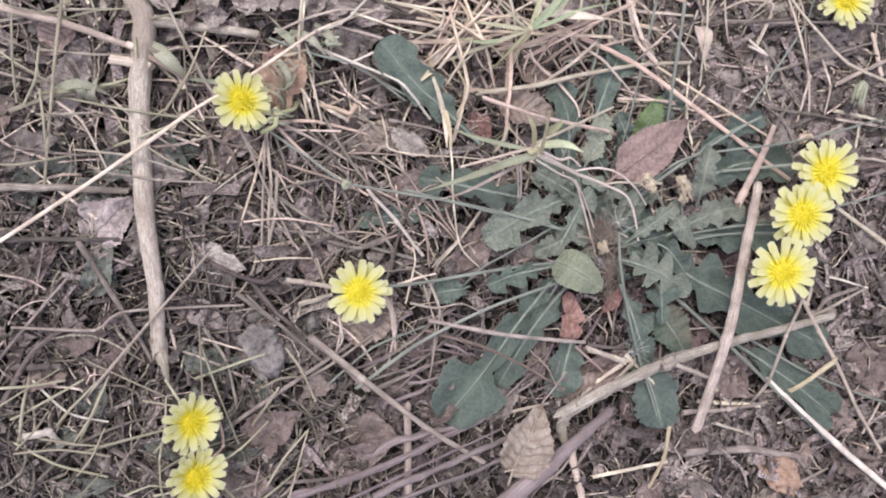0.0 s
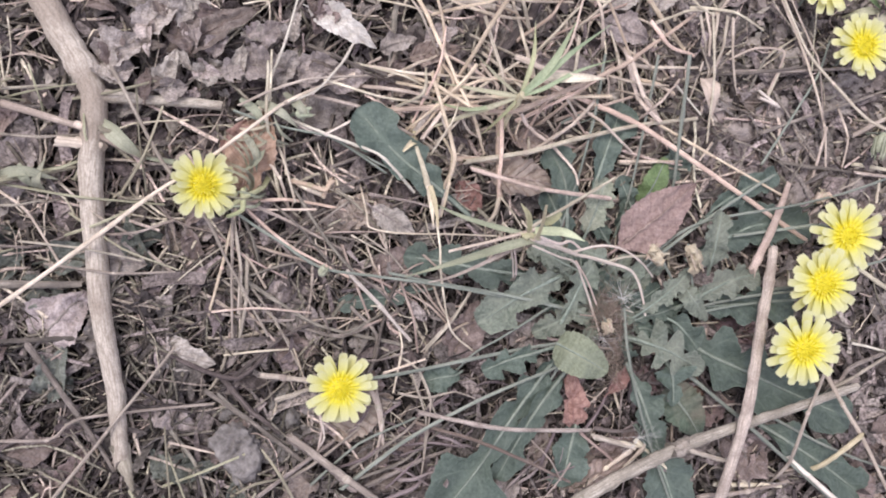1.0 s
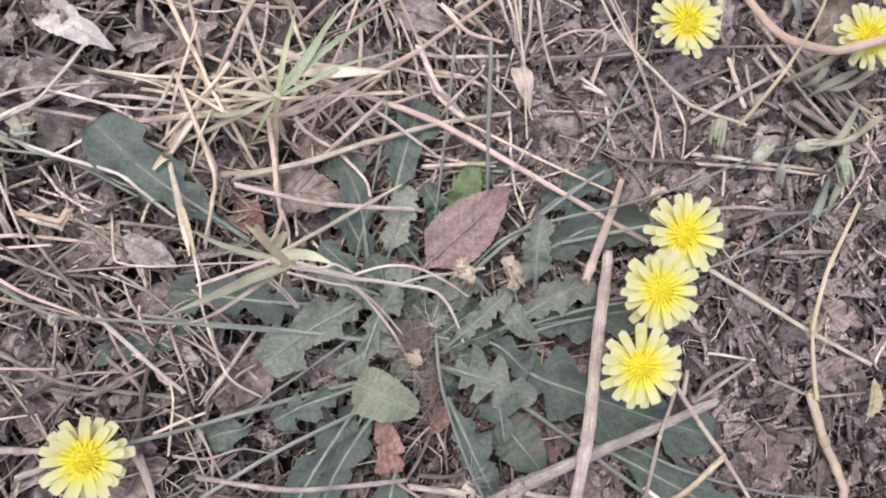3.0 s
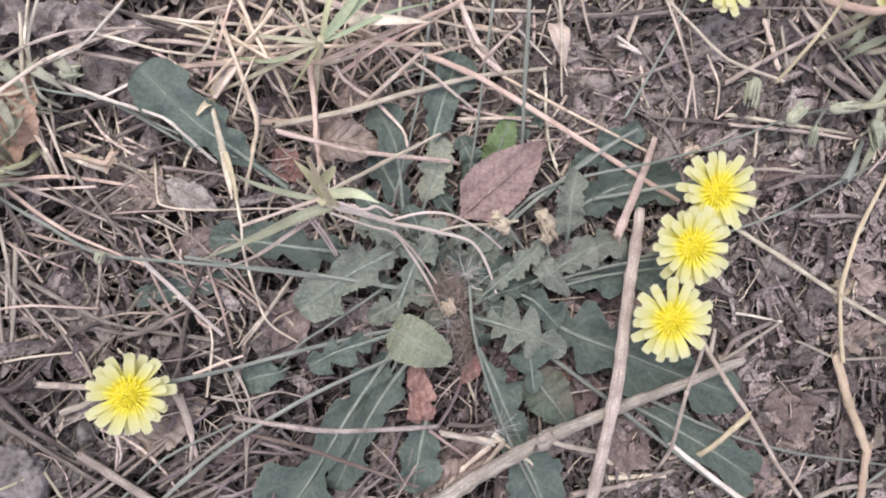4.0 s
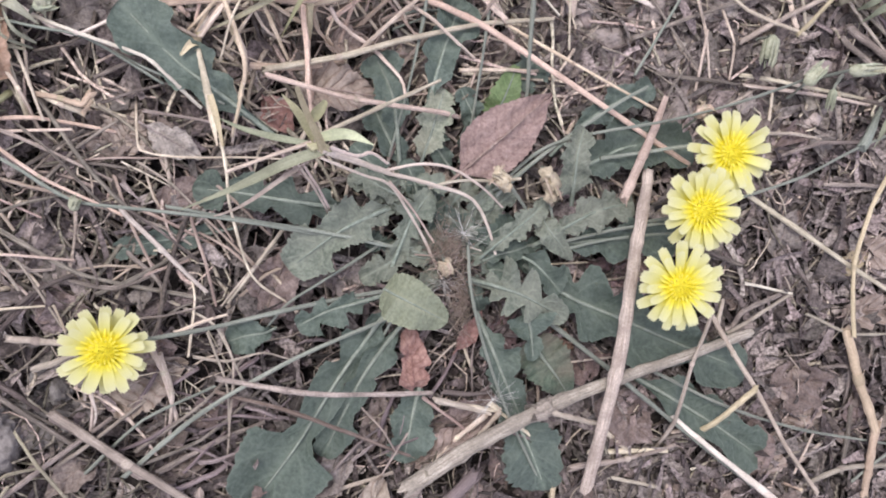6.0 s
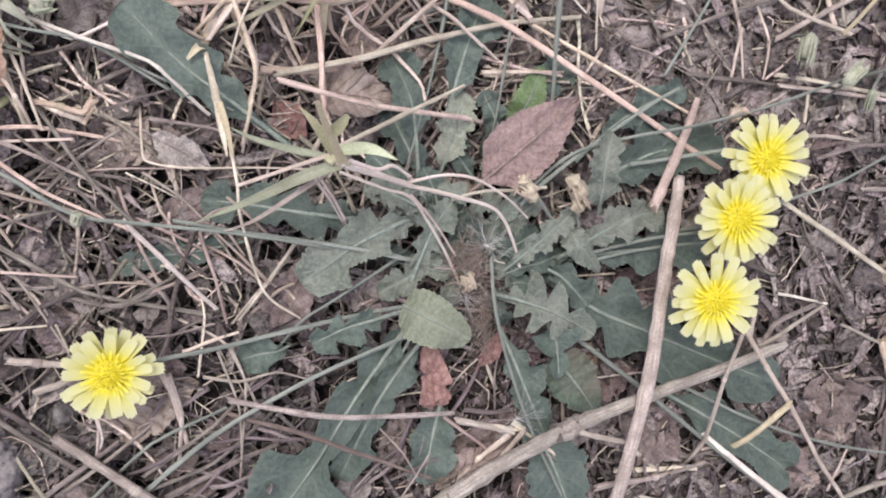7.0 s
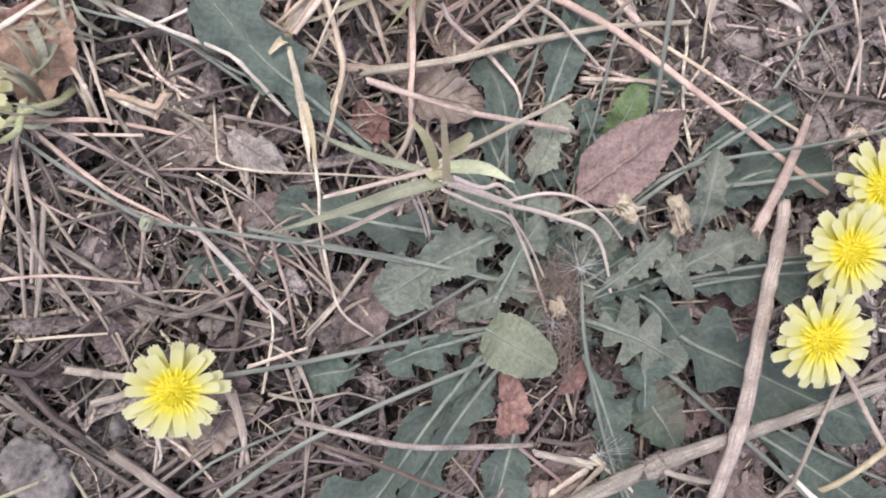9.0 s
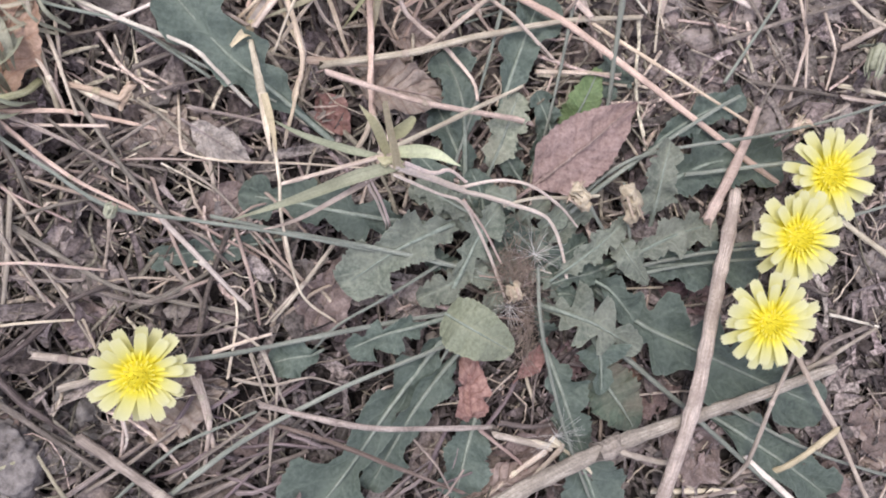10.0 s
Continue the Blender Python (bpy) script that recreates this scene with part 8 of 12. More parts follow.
stem("dry_stem", "sage", 1.29, 1.03, (-186.5, 47.0, 3.5), (-176.3, 47.8, 8.7), (-167.8, 51.6, 5.2), label="dull straw-green stalk in the litter", category="dry stem", group="dry stems on the ground")
stem("dry_stem", "sage", 1.15, 0.92, (-198.6, 25.8, 5.0), (-196.5, 35.1, 12.6), (-199.5, 45.0, 7.6), label="dull straw-green stalk in the litter", category="dry stem", group="dry stems on the ground")
stem("dry_stem", "sage", 0.98, 0.78, (-175.8, 34.2, 3.6), (-159.3, 22.8, 9.0), (-144.0, 15.5, 5.4), label="dull straw-green stalk in the litter", category="dry stem", group="dry stems on the ground")
stem("dry_stem", "sage", 1.19, 0.96, (-205.1, 40.5, 6.0), (-197.7, 47.2, 14.9), (-198.9, 59.5, 8.9), label="dull straw-green stalk in the litter", category="dry stem", group="dry stems on the ground")
stem("dry_stem", "ash", 0.99, 0.80, (-183.1, 18.5, 4.9), (-160.8, 15.3, 12.2), (-144.4, 14.8, 7.3), label="dull straw-green stalk in the litter", category="dry stem", group="dry stems on the ground")
stem("dry_stem", "sage", 0.79, 0.63, (-194.3, 69.2, 5.2), (-179.8, 70.5, 13.1), (-168.6, 73.7, 7.9), label="dull straw-green stalk in the litter", category="dry stem", group="dry stems on the ground")
stem("dry_stem", "white", 1.10, 1.10, (-123.4, 62.5, 8.0), (-118.7, 64.4, 9.0), (-99.8, 69.8, 14.0), (-90.6, 79.0, 14.0), (-85.4, 88.9, 8.0), label="sun-bleached thin straw on the litter", category="dry stem", group="dry stems on the ground")
stem("dry_stem", "white", 1.21, 0.97, (-114.4, 63.0, 5.0), (-113.4, 73.4, 9.0), (-107.6, 85.9, 14.0), (-103.2, 98.9, 16.0), label="sun-bleached thin straw on the litter", category="dry stem", group="dry stems on the ground")
stem("dry_stem", "white", 1.11, 0.88, (-103.1, 99.2, 16.0), (-95.7, 104.7, 14.0), (-83.9, 117.1, 8.0), label="sun-bleached thin straw on the litter", category="dry stem", group="dry stems on the ground")
stem("twig", "grey", 1.26, 1.01, (-122.7, 73.9, 4.0), (-112.1, 86.2, 7.0), (-100.5, 102.9, 8.0), (-92.5, 117.9, 6.0), label="weathered grey-brown twig on the litter", category="twig", group="twigs on the ground")
stem("dry_stem", "pale", 0.75, 0.60, (-121.0, 99.9, 5.0), (-112.8, 100.0, 7.0), (-114.1, 88.1, 6.0), (-122.5, 76.3, 4.0), label="pale dry straw stem lying on the litter", category="dry stem", group="dry stems on the ground")
stem("twig", "grey", 2.01, 1.44, (-100.9, 86.8, 6.0), (-87.5, 80.9, 8.0), (-70.9, 76.1, 5.0), label="weathered grey-brown twig on the litter", category="twig", group="twigs on the ground")
stem("dry_stem", "ash", 1.52, 1.27, (-101.3, 70.3, 9.0), (-85.3, 66.4, 10.0), (-68.1, 57.5, 8.0), label="weathered ash-coloured straw on the litter", category="dry stem", group="dry stems on the ground")
stem("stick", "bark", 5.72, 4.13, (-90.7, 109.7, 4.0), (-59.7, 105.5, 5.0), (-32.0, 100.9, 4.0), label="flattened weathered straw bundle", category="stick", group="dry stems on the ground", sides=10)
stem("twig", "grey", 2.73, 2.18, (-48.3, 106.1, 5.0), (-57.4, 85.4, 4.0), label="weathered grey-brown twig on the litter", category="twig", group="twigs on the ground")
stem("twig", "grey", 2.38, 1.91, (-71.9, 101.6, 5.0), (-74.5, 81.2, 4.0), label="weathered grey-brown twig on the litter", category="twig", group="twigs on the ground")
stem("twig", "grey", 2.11, 1.69, (-67.0, 113.1, 5.0), (-63.4, 100.8, 4.0), label="weathered grey-brown twig on the litter", category="twig", group="twigs on the ground")
stem("twig", "dark", 3.58, 2.61, (-18.7, 118.3, 8.0), (-26.4, 98.1, 7.0), (-38.6, 82.9, 4.0), label="purple-grey bent twig on the litter", category="twig", group="twigs on the ground")
stem("dry_stem", "pale", 1.36, 1.09, (-53.6, 116.9, 8.0), (-47.5, 106.4, 4.0), label="pale dry straw stem lying on the litter", category="dry stem", group="dry stems on the ground")
stem("twig", "red", 2.25, 1.80, (-4.9, 116.5, 8.0), (-1.9, 102.9, 4.0), label="reddish brown twig on the litter", category="twig", group="twigs on the ground")
stem("dry_stem", "tan", 2.24, 1.79, (7.8, 118.2, 8.0), (15.7, 103.8, 8.0), (30.5, 88.3, 4.0), label="tan dry stalk lying on the litter", category="dry stem", group="dry stems on the ground")
stem("dry_stem", "pale", 0.83, 0.66, (60.9, 113.7, 14.0), (66.6, 85.8, 22.0), (66.5, 78.6, 26.0), (82.4, 60.7, 8.0), label="pale dry straw stem lying on the litter", category="dry stem", group="dry stems on the ground")
stem("dry_stem", "pale", 1.07, 1.34, (53.0, 111.3, 20.0), (60.2, 82.6, 28.0), (66.9, 70.4, 32.0), (76.9, 57.4, 36.0), (92.2, 50.7, 38.0), label="pale dry straw stem lying on the litter", category="dry stem", group="dry stems on the ground")
stem("dry_stem", "yellow", 1.40, 1.26, (90.7, 50.5, 38.0), (108.7, 66.6, 37.0), (125.7, 86.9, 35.0), (137.6, 112.5, 18.0), label="smooth yellowish dry stalk on the soil", category="dry stem", group="dry stems on the ground")
stem("dry_stem", "pale", 1.21, 0.97, (67.3, 107.3, 6.0), (76.2, 82.8, 8.0), (81.8, 60.5, 9.0), (86.9, 43.6, 3.0), label="pale dry straw stem lying on the litter", category="dry stem", group="dry stems on the ground")
stem("dry_stem", "pale", 1.24, 0.99, (82.7, 59.5, 9.0), (81.3, 41.1, 3.0), label="pale dry straw stem lying on the litter", category="dry stem", group="dry stems on the ground")
stem("root", "orange", 2.6, 3.3, (109.0, 97.0, 20.0), (114.1, 86.0, 22.0), (120.3, 78.4, 25.0), (135.5, 73.9, 27.0), (157.1, 77.9, 26.0), (190.8, 88.2, 14.0), label="curved orange-brown root on the soil", category="root", group="dry stems on the ground", sides=10)
stem("twig", "grey", 1.41, 1.13, (49.5, 81.0, 4.0), (70.9, 80.6, 6.0), (103.8, 82.5, 5.0), (156.3, 82.1, 3.0), label="weathered grey-brown twig on the litter", category="twig", group="twigs on the ground")
stem("twig", "grey", 1.54, 1.23, (60.5, 58.8, 4.0), (88.5, 67.4, 6.0), (114.9, 75.4, 4.0), label="weathered grey-brown twig on the litter", category="twig", group="twigs on the ground")
stem("dry_stem", "pale", 1.05, 0.84, (47.9, 84.9, 4.0), (57.4, 88.7, 6.0), (67.9, 87.1, 7.0), (62.9, 72.9, 4.0), label="pale dry straw stem lying on the litter", category="dry stem", group="dry stems on the ground")
stem("dry_stem", "white", 1.37, 1.09, (59.9, 73.6, 4.0), (66.3, 69.1, 4.0), label="sun-bleached thin straw on the litter", category="dry stem", group="dry stems on the ground")
stem("twig", "grey", 1.23, 0.98, (65.1, 73.7, 4.0), (81.0, 49.7, 5.0), label="weathered grey-brown twig on the litter", category="twig", group="twigs on the ground")
stem("flower_stalk", "green", 1.22, 0.97, (60.4, 47.4, 4.0), (80.5, 78.1, 7.0), (87.3, 91.9, 5.0), label="thin grey-green flower stalk", category="flower stalk", group="flower stalks")
stem("dry_stem", "pale", 1.08, 0.87, (90.3, 68.4, 5.0), (93.9, 56.4, 6.0), (93.6, 45.1, 3.0), label="pale dry straw stem lying on the litter", category="dry stem", group="dry stems on the ground")
stem("dry_stem", "pale", 2.50, 2.00, (114.1, 78.4, 4.0), (117.3, 62.1, 5.0), label="pale dry straw stem lying on the litter", category="dry stem", group="dry stems on the ground")
stem("dry_stem", "ash", 1.58, 1.27, (98.3, 43.7, 4.0), (121.0, 40.5, 6.0), (145.7, 36.8, 4.0), label="weathered ash-coloured straw on the litter", category="dry stem", group="dry stems on the ground")
stem("dry_stem", "pale", 1.42, 1.14, (106.3, 32.2, 5.0), (108.8, 41.9, 4.0), label="pale dry straw stem lying on the litter", category="dry stem", group="dry stems on the ground")
stem("twig", "grey", 2.57, 2.05, (136.1, 58.2, 4.0), (150.6, 46.9, 5.0), label="weathered grey-brown twig on the litter", category="twig", group="twigs on the ground")
stem("twig", "grey", 2.97, 2.38, (138.9, 62.1, 4.0), (164.9, 43.9, 5.0), label="weathered grey-brown twig on the litter", category="twig", group="twigs on the ground")
stem("dry_stem", "yellow", 1.98, 1.58, (147.1, 67.4, 6.0), (167.3, 57.1, 6.0), label="smooth yellowish dry stalk on the soil", category="dry stem", group="dry stems on the ground")
stem("dry_stem", "white", 1.23, 1.23, (-110.7, 64.6, 6.0), (-95.9, 57.2, 12.0), (-80.0, 50.9, 14.0), (-74.0, 45.1, 13.0), (-68.1, 38.8, 8.0), label="sun-bleached thin straw on the litter", category="dry stem", group="dry stems on the ground")
jointed = new("jointed_straw")
tagged(jointed, "bleached jointed grass straw with a split sheath on the litter", "dry stem", "dry stems on the ground")
part("stalk", rod_mesh("stalk", [(-67.2, 54.4, 10.0), (-65.8, 47.0, 15.0), (-64.4, 39.6, 18.0)], 1.2, 1.9, STEM["pale"], seed_next(), kink=0.1, steps=8, flat=0.6), jointed)
part("sheath", blade_mesh("sheath", [(-64.5, 40.2, 18.4), (-63.8, 34.0, 18.8), (-63.2, 27.2, 18.2)], 1.9, STEM["pale"], fold=0.5, base=0.8, tip=0.2), jointed, "split straw sheath")
part("sheath", blade_mesh("sheath", [(-64.0, 40.0, 18.8), (-62.6, 33.5, 19.6), (-61.7, 27.0, 19.0)], 1.7, STEM["yellow"], fold=0.5, base=0.9, tip=0.25), jointed, "split straw sheath")
part("stalk", rod_mesh("stalk", [(-62.2, 29.0, 18.6), (-61.3, 20.0, 18.6), (-61.1, 12.2, 18.0), (-57.3, -6.8, 11.0), (-47.7, -16.4, 4.0)], 0.95, 0.65, STEM["pale"], seed_next(), kink=0.1, steps=8), jointed)
part("blade", blade_mesh("blade", [(-61.6, 66.0, 5.0), (-64.2, 62.6, 7.0), (-67.2, 58.6, 6.5)], 2.0, STEM["white"], fold=0.3, base=0.9, tip=0.8), jointed, "bleached flat straw blade")
part("blade", blade_mesh("blade", [(-66.6, 55.2, 9.5), (-68.6, 54.6, 11.5), (-71.6, 51.8, 11.0)], 2.3, STEM["husk"], fold=0.8, base=0.9, tip=0.3), jointed, "curled tan scrap of leaf")
part("stalk", rod_mesh("stalk", [(-67.1, 59.0, 6.0), (-67.9, 55.8, 8.0), (-67.0, 53.2, 10.5)], 1.7, 1.5, STEM["husk"], seed_next(), kink=0.1, steps=8), jointed)
stem("dry_stem", "tan", 1.2, 1.0, (-61.3, 66.5, 5.0), (-58.6, 58.5, 8.0), (-55.4, 50.4, 11.0), (-56.9, 41.0, 13.0), (-59.9, 30.5, 13.0), label="bent tan grass straw over the litter", category="dry stem", group="dry stems on the ground")
stem("dry_stem", "pale", 1.36, 1.48, (-58.7, 64.1, 16.0), (-65.7, 55.5, 16.0), label="pale dry straw stem lying on the litter", category="dry stem", group="dry stems on the ground")
stem("dry_stem", "ash", 1.14, 0.91, (-59.5, 63.7, 14.0), (-55.0, 49.8, 14.0), (-60.5, 29.2, 8.0), label="weathered ash-coloured straw on the litter", category="dry stem", group="dry stems on the ground")
stem("dry_stem", "pale", 2.09, 1.35, (-50.3, 48.6, 9.0), (-30.9, 51.1, 12.0), (-10.8, 56.1, 13.0), (10.4, 60.4, 12.0), (32.7, 63.1, 8.0), label="pale dry straw stem lying on the litter", category="dry stem", group="dry stems on the ground")
stem("dry_stem", "tan", 2.37, 1.90, (-53.5, 49.6, 8.0), (-40.6, 49.3, 9.0), (-29.8, 50.8, 8.0), label="tan dry stalk lying on the litter", category="dry stem", group="dry stems on the ground")
stem("dry_stem", "pink", 1.65, 1.5, (-49.5, 45.4, 16.0), (-27.3, 38.4, 18.0), (-3.4, 35.7, 12.0), label="weathered ash-coloured straw on the litter", category="dry stem", group="dry stems on the ground")
stem("dry_stem", "tan", 2.22, 1.99, (-24.9, 75.6, 9.0), (-6.5, 67.1, 12.0), (11.2, 59.2, 12.0), (46.8, 37.3, 9.0), (76.6, 19.0, 5.0), label="tan dry stalk lying on the litter", category="dry stem", group="dry stems on the ground")
stem("dry_stem", "tan", 1.26, 1.01, (18.1, 60.4, 10.0), (36.8, 49.1, 12.0), (64.8, 36.0, 8.0), label="tan dry stalk lying on the litter", category="dry stem", group="dry stems on the ground")
stem("dry_stem", "pale", 1.62, 1.89, (6.3, 84.4, 10.0), (8.6, 69.1, 13.0), (16.4, 61.4, 13.0), label="pale dry straw stem lying on the litter", category="dry stem", group="dry stems on the ground")
stem("dry_stem", "pink", 0.83, 0.67, (14.0, 61.7, 12.0), (8.9, 49.0, 8.0), (3.0, 33.9, 6.0), label="pinkish tan dry stem lying across leaves", category="dry stem", group="dry stems on the ground")
stem("dry_stem", "cane", 3.64, 3.97, (60.5, 16.0, 10.0), (56.2, 4.0, 13.0), (52.0, -9.8, 15.0), (46.6, -31.9, 17.0), (42.0, -46.9, 18.0), (36.2, -77.3, 10.0), label="long broken pinkish tan stem lying over the leaves", category="dry stem", group="dry stems on the ground", sides=10, wobble=0.08)
stem("dry_stem", "pink", 2.26, 4.04, (68.7, 39.5, 7.0), (63.9, 30.8, 9.0), (58.3, 21.9, 11.0), (52.2, 9.3, 10.0), label="broken pinkish tan stem piece", category="dry stem", group="dry stems on the ground", sides=10, wobble=0.08)
stem("twig", "grey", 1.03, 0.83, (67.9, 36.1, 6.0), (71.8, 43.6, 7.0), (78.1, 50.2, 5.0), label="weathered grey-brown twig on the litter", category="twig", group="twigs on the ground")
forked("weathered pale stalk with a side shoot", "stick", "sticks on the ground", ("main_stem", "weather", 4.77, 3.00, [(-17.7, -71.1, 8.0), (2.8, -59.8, 11.0), (25.4, -50.2, 13.0), (50.3, -43.0, 15.0), (69.8, -39.9, 12.0), (94.3, -35.7, 8.0)]), ("side_shoot", "ash", 1.73, 1.56, [(22.6, -51.3, 14.0), (28.7, -53.5, 15.0), (39.5, -57.9, 11.0)]), ("node", "weather", 5.58, 5.23, [(20.3, -52.5, 13.0), (24.8, -50.4, 13.0)]))
stem("twig", "weather", 1.9, 1.6, (-68.1, -34.5, 8.0), (-49.9, -37.5, 17.0), (-37.5, -39.4, 19.0), (-10.6, -43.2, 13.0), label="reddish tan stalk lying on the rosette", category="twig", group="twigs on the ground")
stem("dry_stem", "ash", 2.06, 1.64, (-9.0, -45.1, 13.0), (7.7, -52.2, 8.0), label="weathered ash-coloured straw on the litter", category="dry stem", group="dry stems on the ground")
stem("twig", "red", 1.26, 1.01, (-11.6, -45.8, 8.0), (-1.3, -55.3, 7.0), (4.4, -62.4, 4.0), label="reddish brown twig on the litter", category="twig", group="twigs on the ground")
stem("dry_stem", "umber", 1.42, 1.14, (-68.7, -38.9, 6.0), (-50.3, -42.9, 16.0), (-34.9, -50.2, 17.0), (-17.3, -61.2, 10.0), label="weathered ash-coloured straw on the litter", category="dry stem", group="dry stems on the ground")
stem("dry_stem", "ash", 0.80, 0.64, (-17.8, -53.8, 13.0), (-21.6, -59.2, 13.0), (-26.9, -69.7, 6.0), label="weathered ash-coloured straw on the litter", category="dry stem", group="dry stems on the ground")
stem("dry_stem", "ash", 0.80, 0.64, (-29.1, -47.3, 9.0), (-24.8, -52.0, 13.0), (-21.1, -59.3, 13.0), label="weathered ash-coloured straw on the litter", category="dry stem", group="dry stems on the ground")
stem("dry_stem", "pale", 2.0, 1.65, (79.5, -27.4, 10.0), (86.7, -41.0, 11.0), (94.3, -53.1, 11.0), (105.4, -72.3, 9.0), (120.7, -92.7, 5.0), label="weathered ash-coloured straw on the litter", category="dry stem", group="dry stems on the ground")
stem("dry_stem", "yellow", 2.34, 1.87, (93.6, -52.8, 12.0), (87.1, -56.7, 12.0), (80.5, -63.0, 9.0), label="smooth yellowish dry stalk on the soil", category="dry stem", group="dry stems on the ground")
stem("dry_stem", "ash", 1.59, 1.59, (79.0, -26.5, 13.0), (70.4, -42.3, 14.0), (66.1, -60.8, 10.0), label="weathered ash-coloured straw on the litter", category="dry stem", group="dry stems on the ground")
stem("dry_stem", "pale", 1.10, 0.88, (111.4, -84.0, 6.0), (120.1, -71.6, 5.0), label="pale dry straw stem lying on the litter", category="dry stem", group="dry stems on the ground")
stem("dry_stem", "yellow", 1.75, 1.9, (158.8, 24.9, 6.0), (140.7, 2.0, 9.0), (132.4, -16.9, 10.0), (132.7, -39.5, 9.0), label="smooth yellowish dry stalk on the soil", category="dry stem", group="dry stems on the ground")
stem("dry_stem", "yellow", 3.73, 2.99, (132.2, -39.2, 7.0), (135.0, -54.7, 8.0), (142.3, -72.9, 7.0), label="smooth yellowish dry stalk on the soil", category="dry stem", group="dry stems on the ground")
stem("dry_stem", "yellow", 3.08, 2.47, (142.3, -71.9, 7.0), (140.3, -96.0, 4.0), label="smooth yellowish dry stalk on the soil", category="dry stem", group="dry stems on the ground")
stem("dry_stem", "pale", 1.95, 1.75, (98.7, 8.3, 4.0), (115.3, -4.1, 7.0), (133.7, -17.1, 8.0), (158.0, -31.4, 6.0), label="weathered ash-coloured straw on the litter", category="dry stem", group="dry stems on the ground")
stem("dry_stem", "ash", 1.54, 1.23, (98.8, 28.2, 4.0), (113.5, 27.7, 6.0), (128.8, 25.3, 4.0), label="weathered ash-coloured straw on the litter", category="dry stem", group="dry stems on the ground")
stem("twig", "grey", 1.86, 1.49, (108.1, 20.1, 4.0), (123.5, 24.1, 7.0), (141.0, 24.0, 7.0), label="weathered grey-brown twig on the litter", category="twig", group="twigs on the ground")
stem("flower_stalk", "green", 3.72, 1.49, (139.4, 23.2, 8.0), (143.2, 29.3, 8.0), (148.1, 35.3, 6.0), label="thin grey-green flower stalk", category="flower stalk", group="flower stalks")
stem("dry_stem", "ash", 1.26, 1.01, (118.6, -31.8, 5.0), (133.4, -39.5, 7.0), (156.1, -41.5, 5.0), label="weathered ash-coloured straw on the litter", category="dry stem", group="dry stems on the ground")
stem("twig", "grey", 2.23, 1.79, (90.8, -34.0, 5.0), (94.0, -29.0, 6.0), (108.6, -24.6, 5.0), label="weathered grey-brown twig on the litter", category="twig", group="twigs on the ground")
stem("dry_stem", "white", 1.25, 1.00, (95.9, -20.0, 5.0), (113.8, -24.8, 4.0), label="sun-bleached thin straw on the litter", category="dry stem", group="dry stems on the ground")
stem("twig", "grey", 2.60, 2.08, (89.0, -34.8, 5.0), (97.2, -34.0, 5.0), label="weathered grey-brown twig on the litter", category="twig", group="twigs on the ground")
stem("dry_stem", "ash", 2.37, 2.09, (-118.8, -19.4, 7.0), (-111.8, -20.2, 9.0), (-103.5, -21.8, 8.0), label="pale dry bract lying beside a yellow flower", category="dry stem", group="dry stems on the ground")
stem("dry_stem", "ash", 2.13, 1.70, (-114.1, -28.2, 5.0), (-103.6, -24.8, 7.0), label="weathered ash-coloured straw on the litter", category="dry stem", group="dry stems on the ground")
stem("dry_stem", "white", 1.86, 1.49, (-90.7, 13.3, 6.0), (-80.1, 1.4, 9.0), (-70.4, -10.7, 5.0), label="sun-bleached thin straw on the litter", category="dry stem", group="dry stems on the ground")
stem("dry_stem", "grey", 1.15, 0.92, (-88.2, 12.3, 6.0), (-79.7, 6.2, 9.0), (-71.4, -2.5, 5.0), label="weathered grey-brown straw on the litter", category="dry stem", group="dry stems on the ground")
stem("dry_stem", "ash", 1.88, 1.50, (-85.1, -23.9, 8.0), (-81.9, -31.6, 8.0), (-80.1, -45.5, 4.0), label="weathered ash-coloured straw on the litter", category="dry stem", group="dry stems on the ground")
stem("dry_stem", "white", 0.89, 0.71, (-100.2, -33.4, 8.0), (-99.5, -41.0, 7.0), (-101.5, -45.7, 4.0), label="sun-bleached thin straw on the litter", category="dry stem", group="dry stems on the ground")
stem("twig", "grey", 3.03, 2.43, (-110.7, -41.0, 5.0), (-100.9, -48.4, 6.0), (-90.1, -60.4, 4.0), label="weathered grey-brown twig on the litter", category="twig", group="twigs on the ground")
stem("twig", "grey", 1.37, 1.10, (-132.7, -25.2, 5.0), (-123.1, -34.3, 6.0), (-111.4, -43.3, 4.0), label="weathered grey-brown twig on the litter", category="twig", group="twigs on the ground")
stem("twig", "dark", 2.25, 1.80, (-132.6, -18.8, 4.0), (-123.2, -30.7, 5.0), (-114.1, -39.2, 4.0), label="dark brown twig among the litter", category="twig", group="twigs on the ground")
stem("dry_stem", "ash", 1.19, 0.53, (-74.4, -28.5, 5.0), (-65.6, -30.1, 7.0), (-55.8, -28.6, 7.0), (-48.3, -32.0, 4.0), label="weathered ash-coloured straw on the litter", category="dry stem", group="dry stems on the ground")
stem("dry_stem", "pale", 1.18, 0.94, (-79.2, -21.6, 4.0), (-71.2, -18.8, 6.0), (-65.3, -17.7, 4.0), label="pale dry straw stem lying on the litter", category="dry stem", group="dry stems on the ground")
stem("dry_stem", "ash", 0.79, 0.63, (-67.5, -20.6, 5.0), (-64.0, -30.6, 7.0), (-66.1, -47.2, 6.0), (-68.1, -61.5, 3.0), label="weathered ash-coloured straw on the litter", category="dry stem", group="dry stems on the ground")
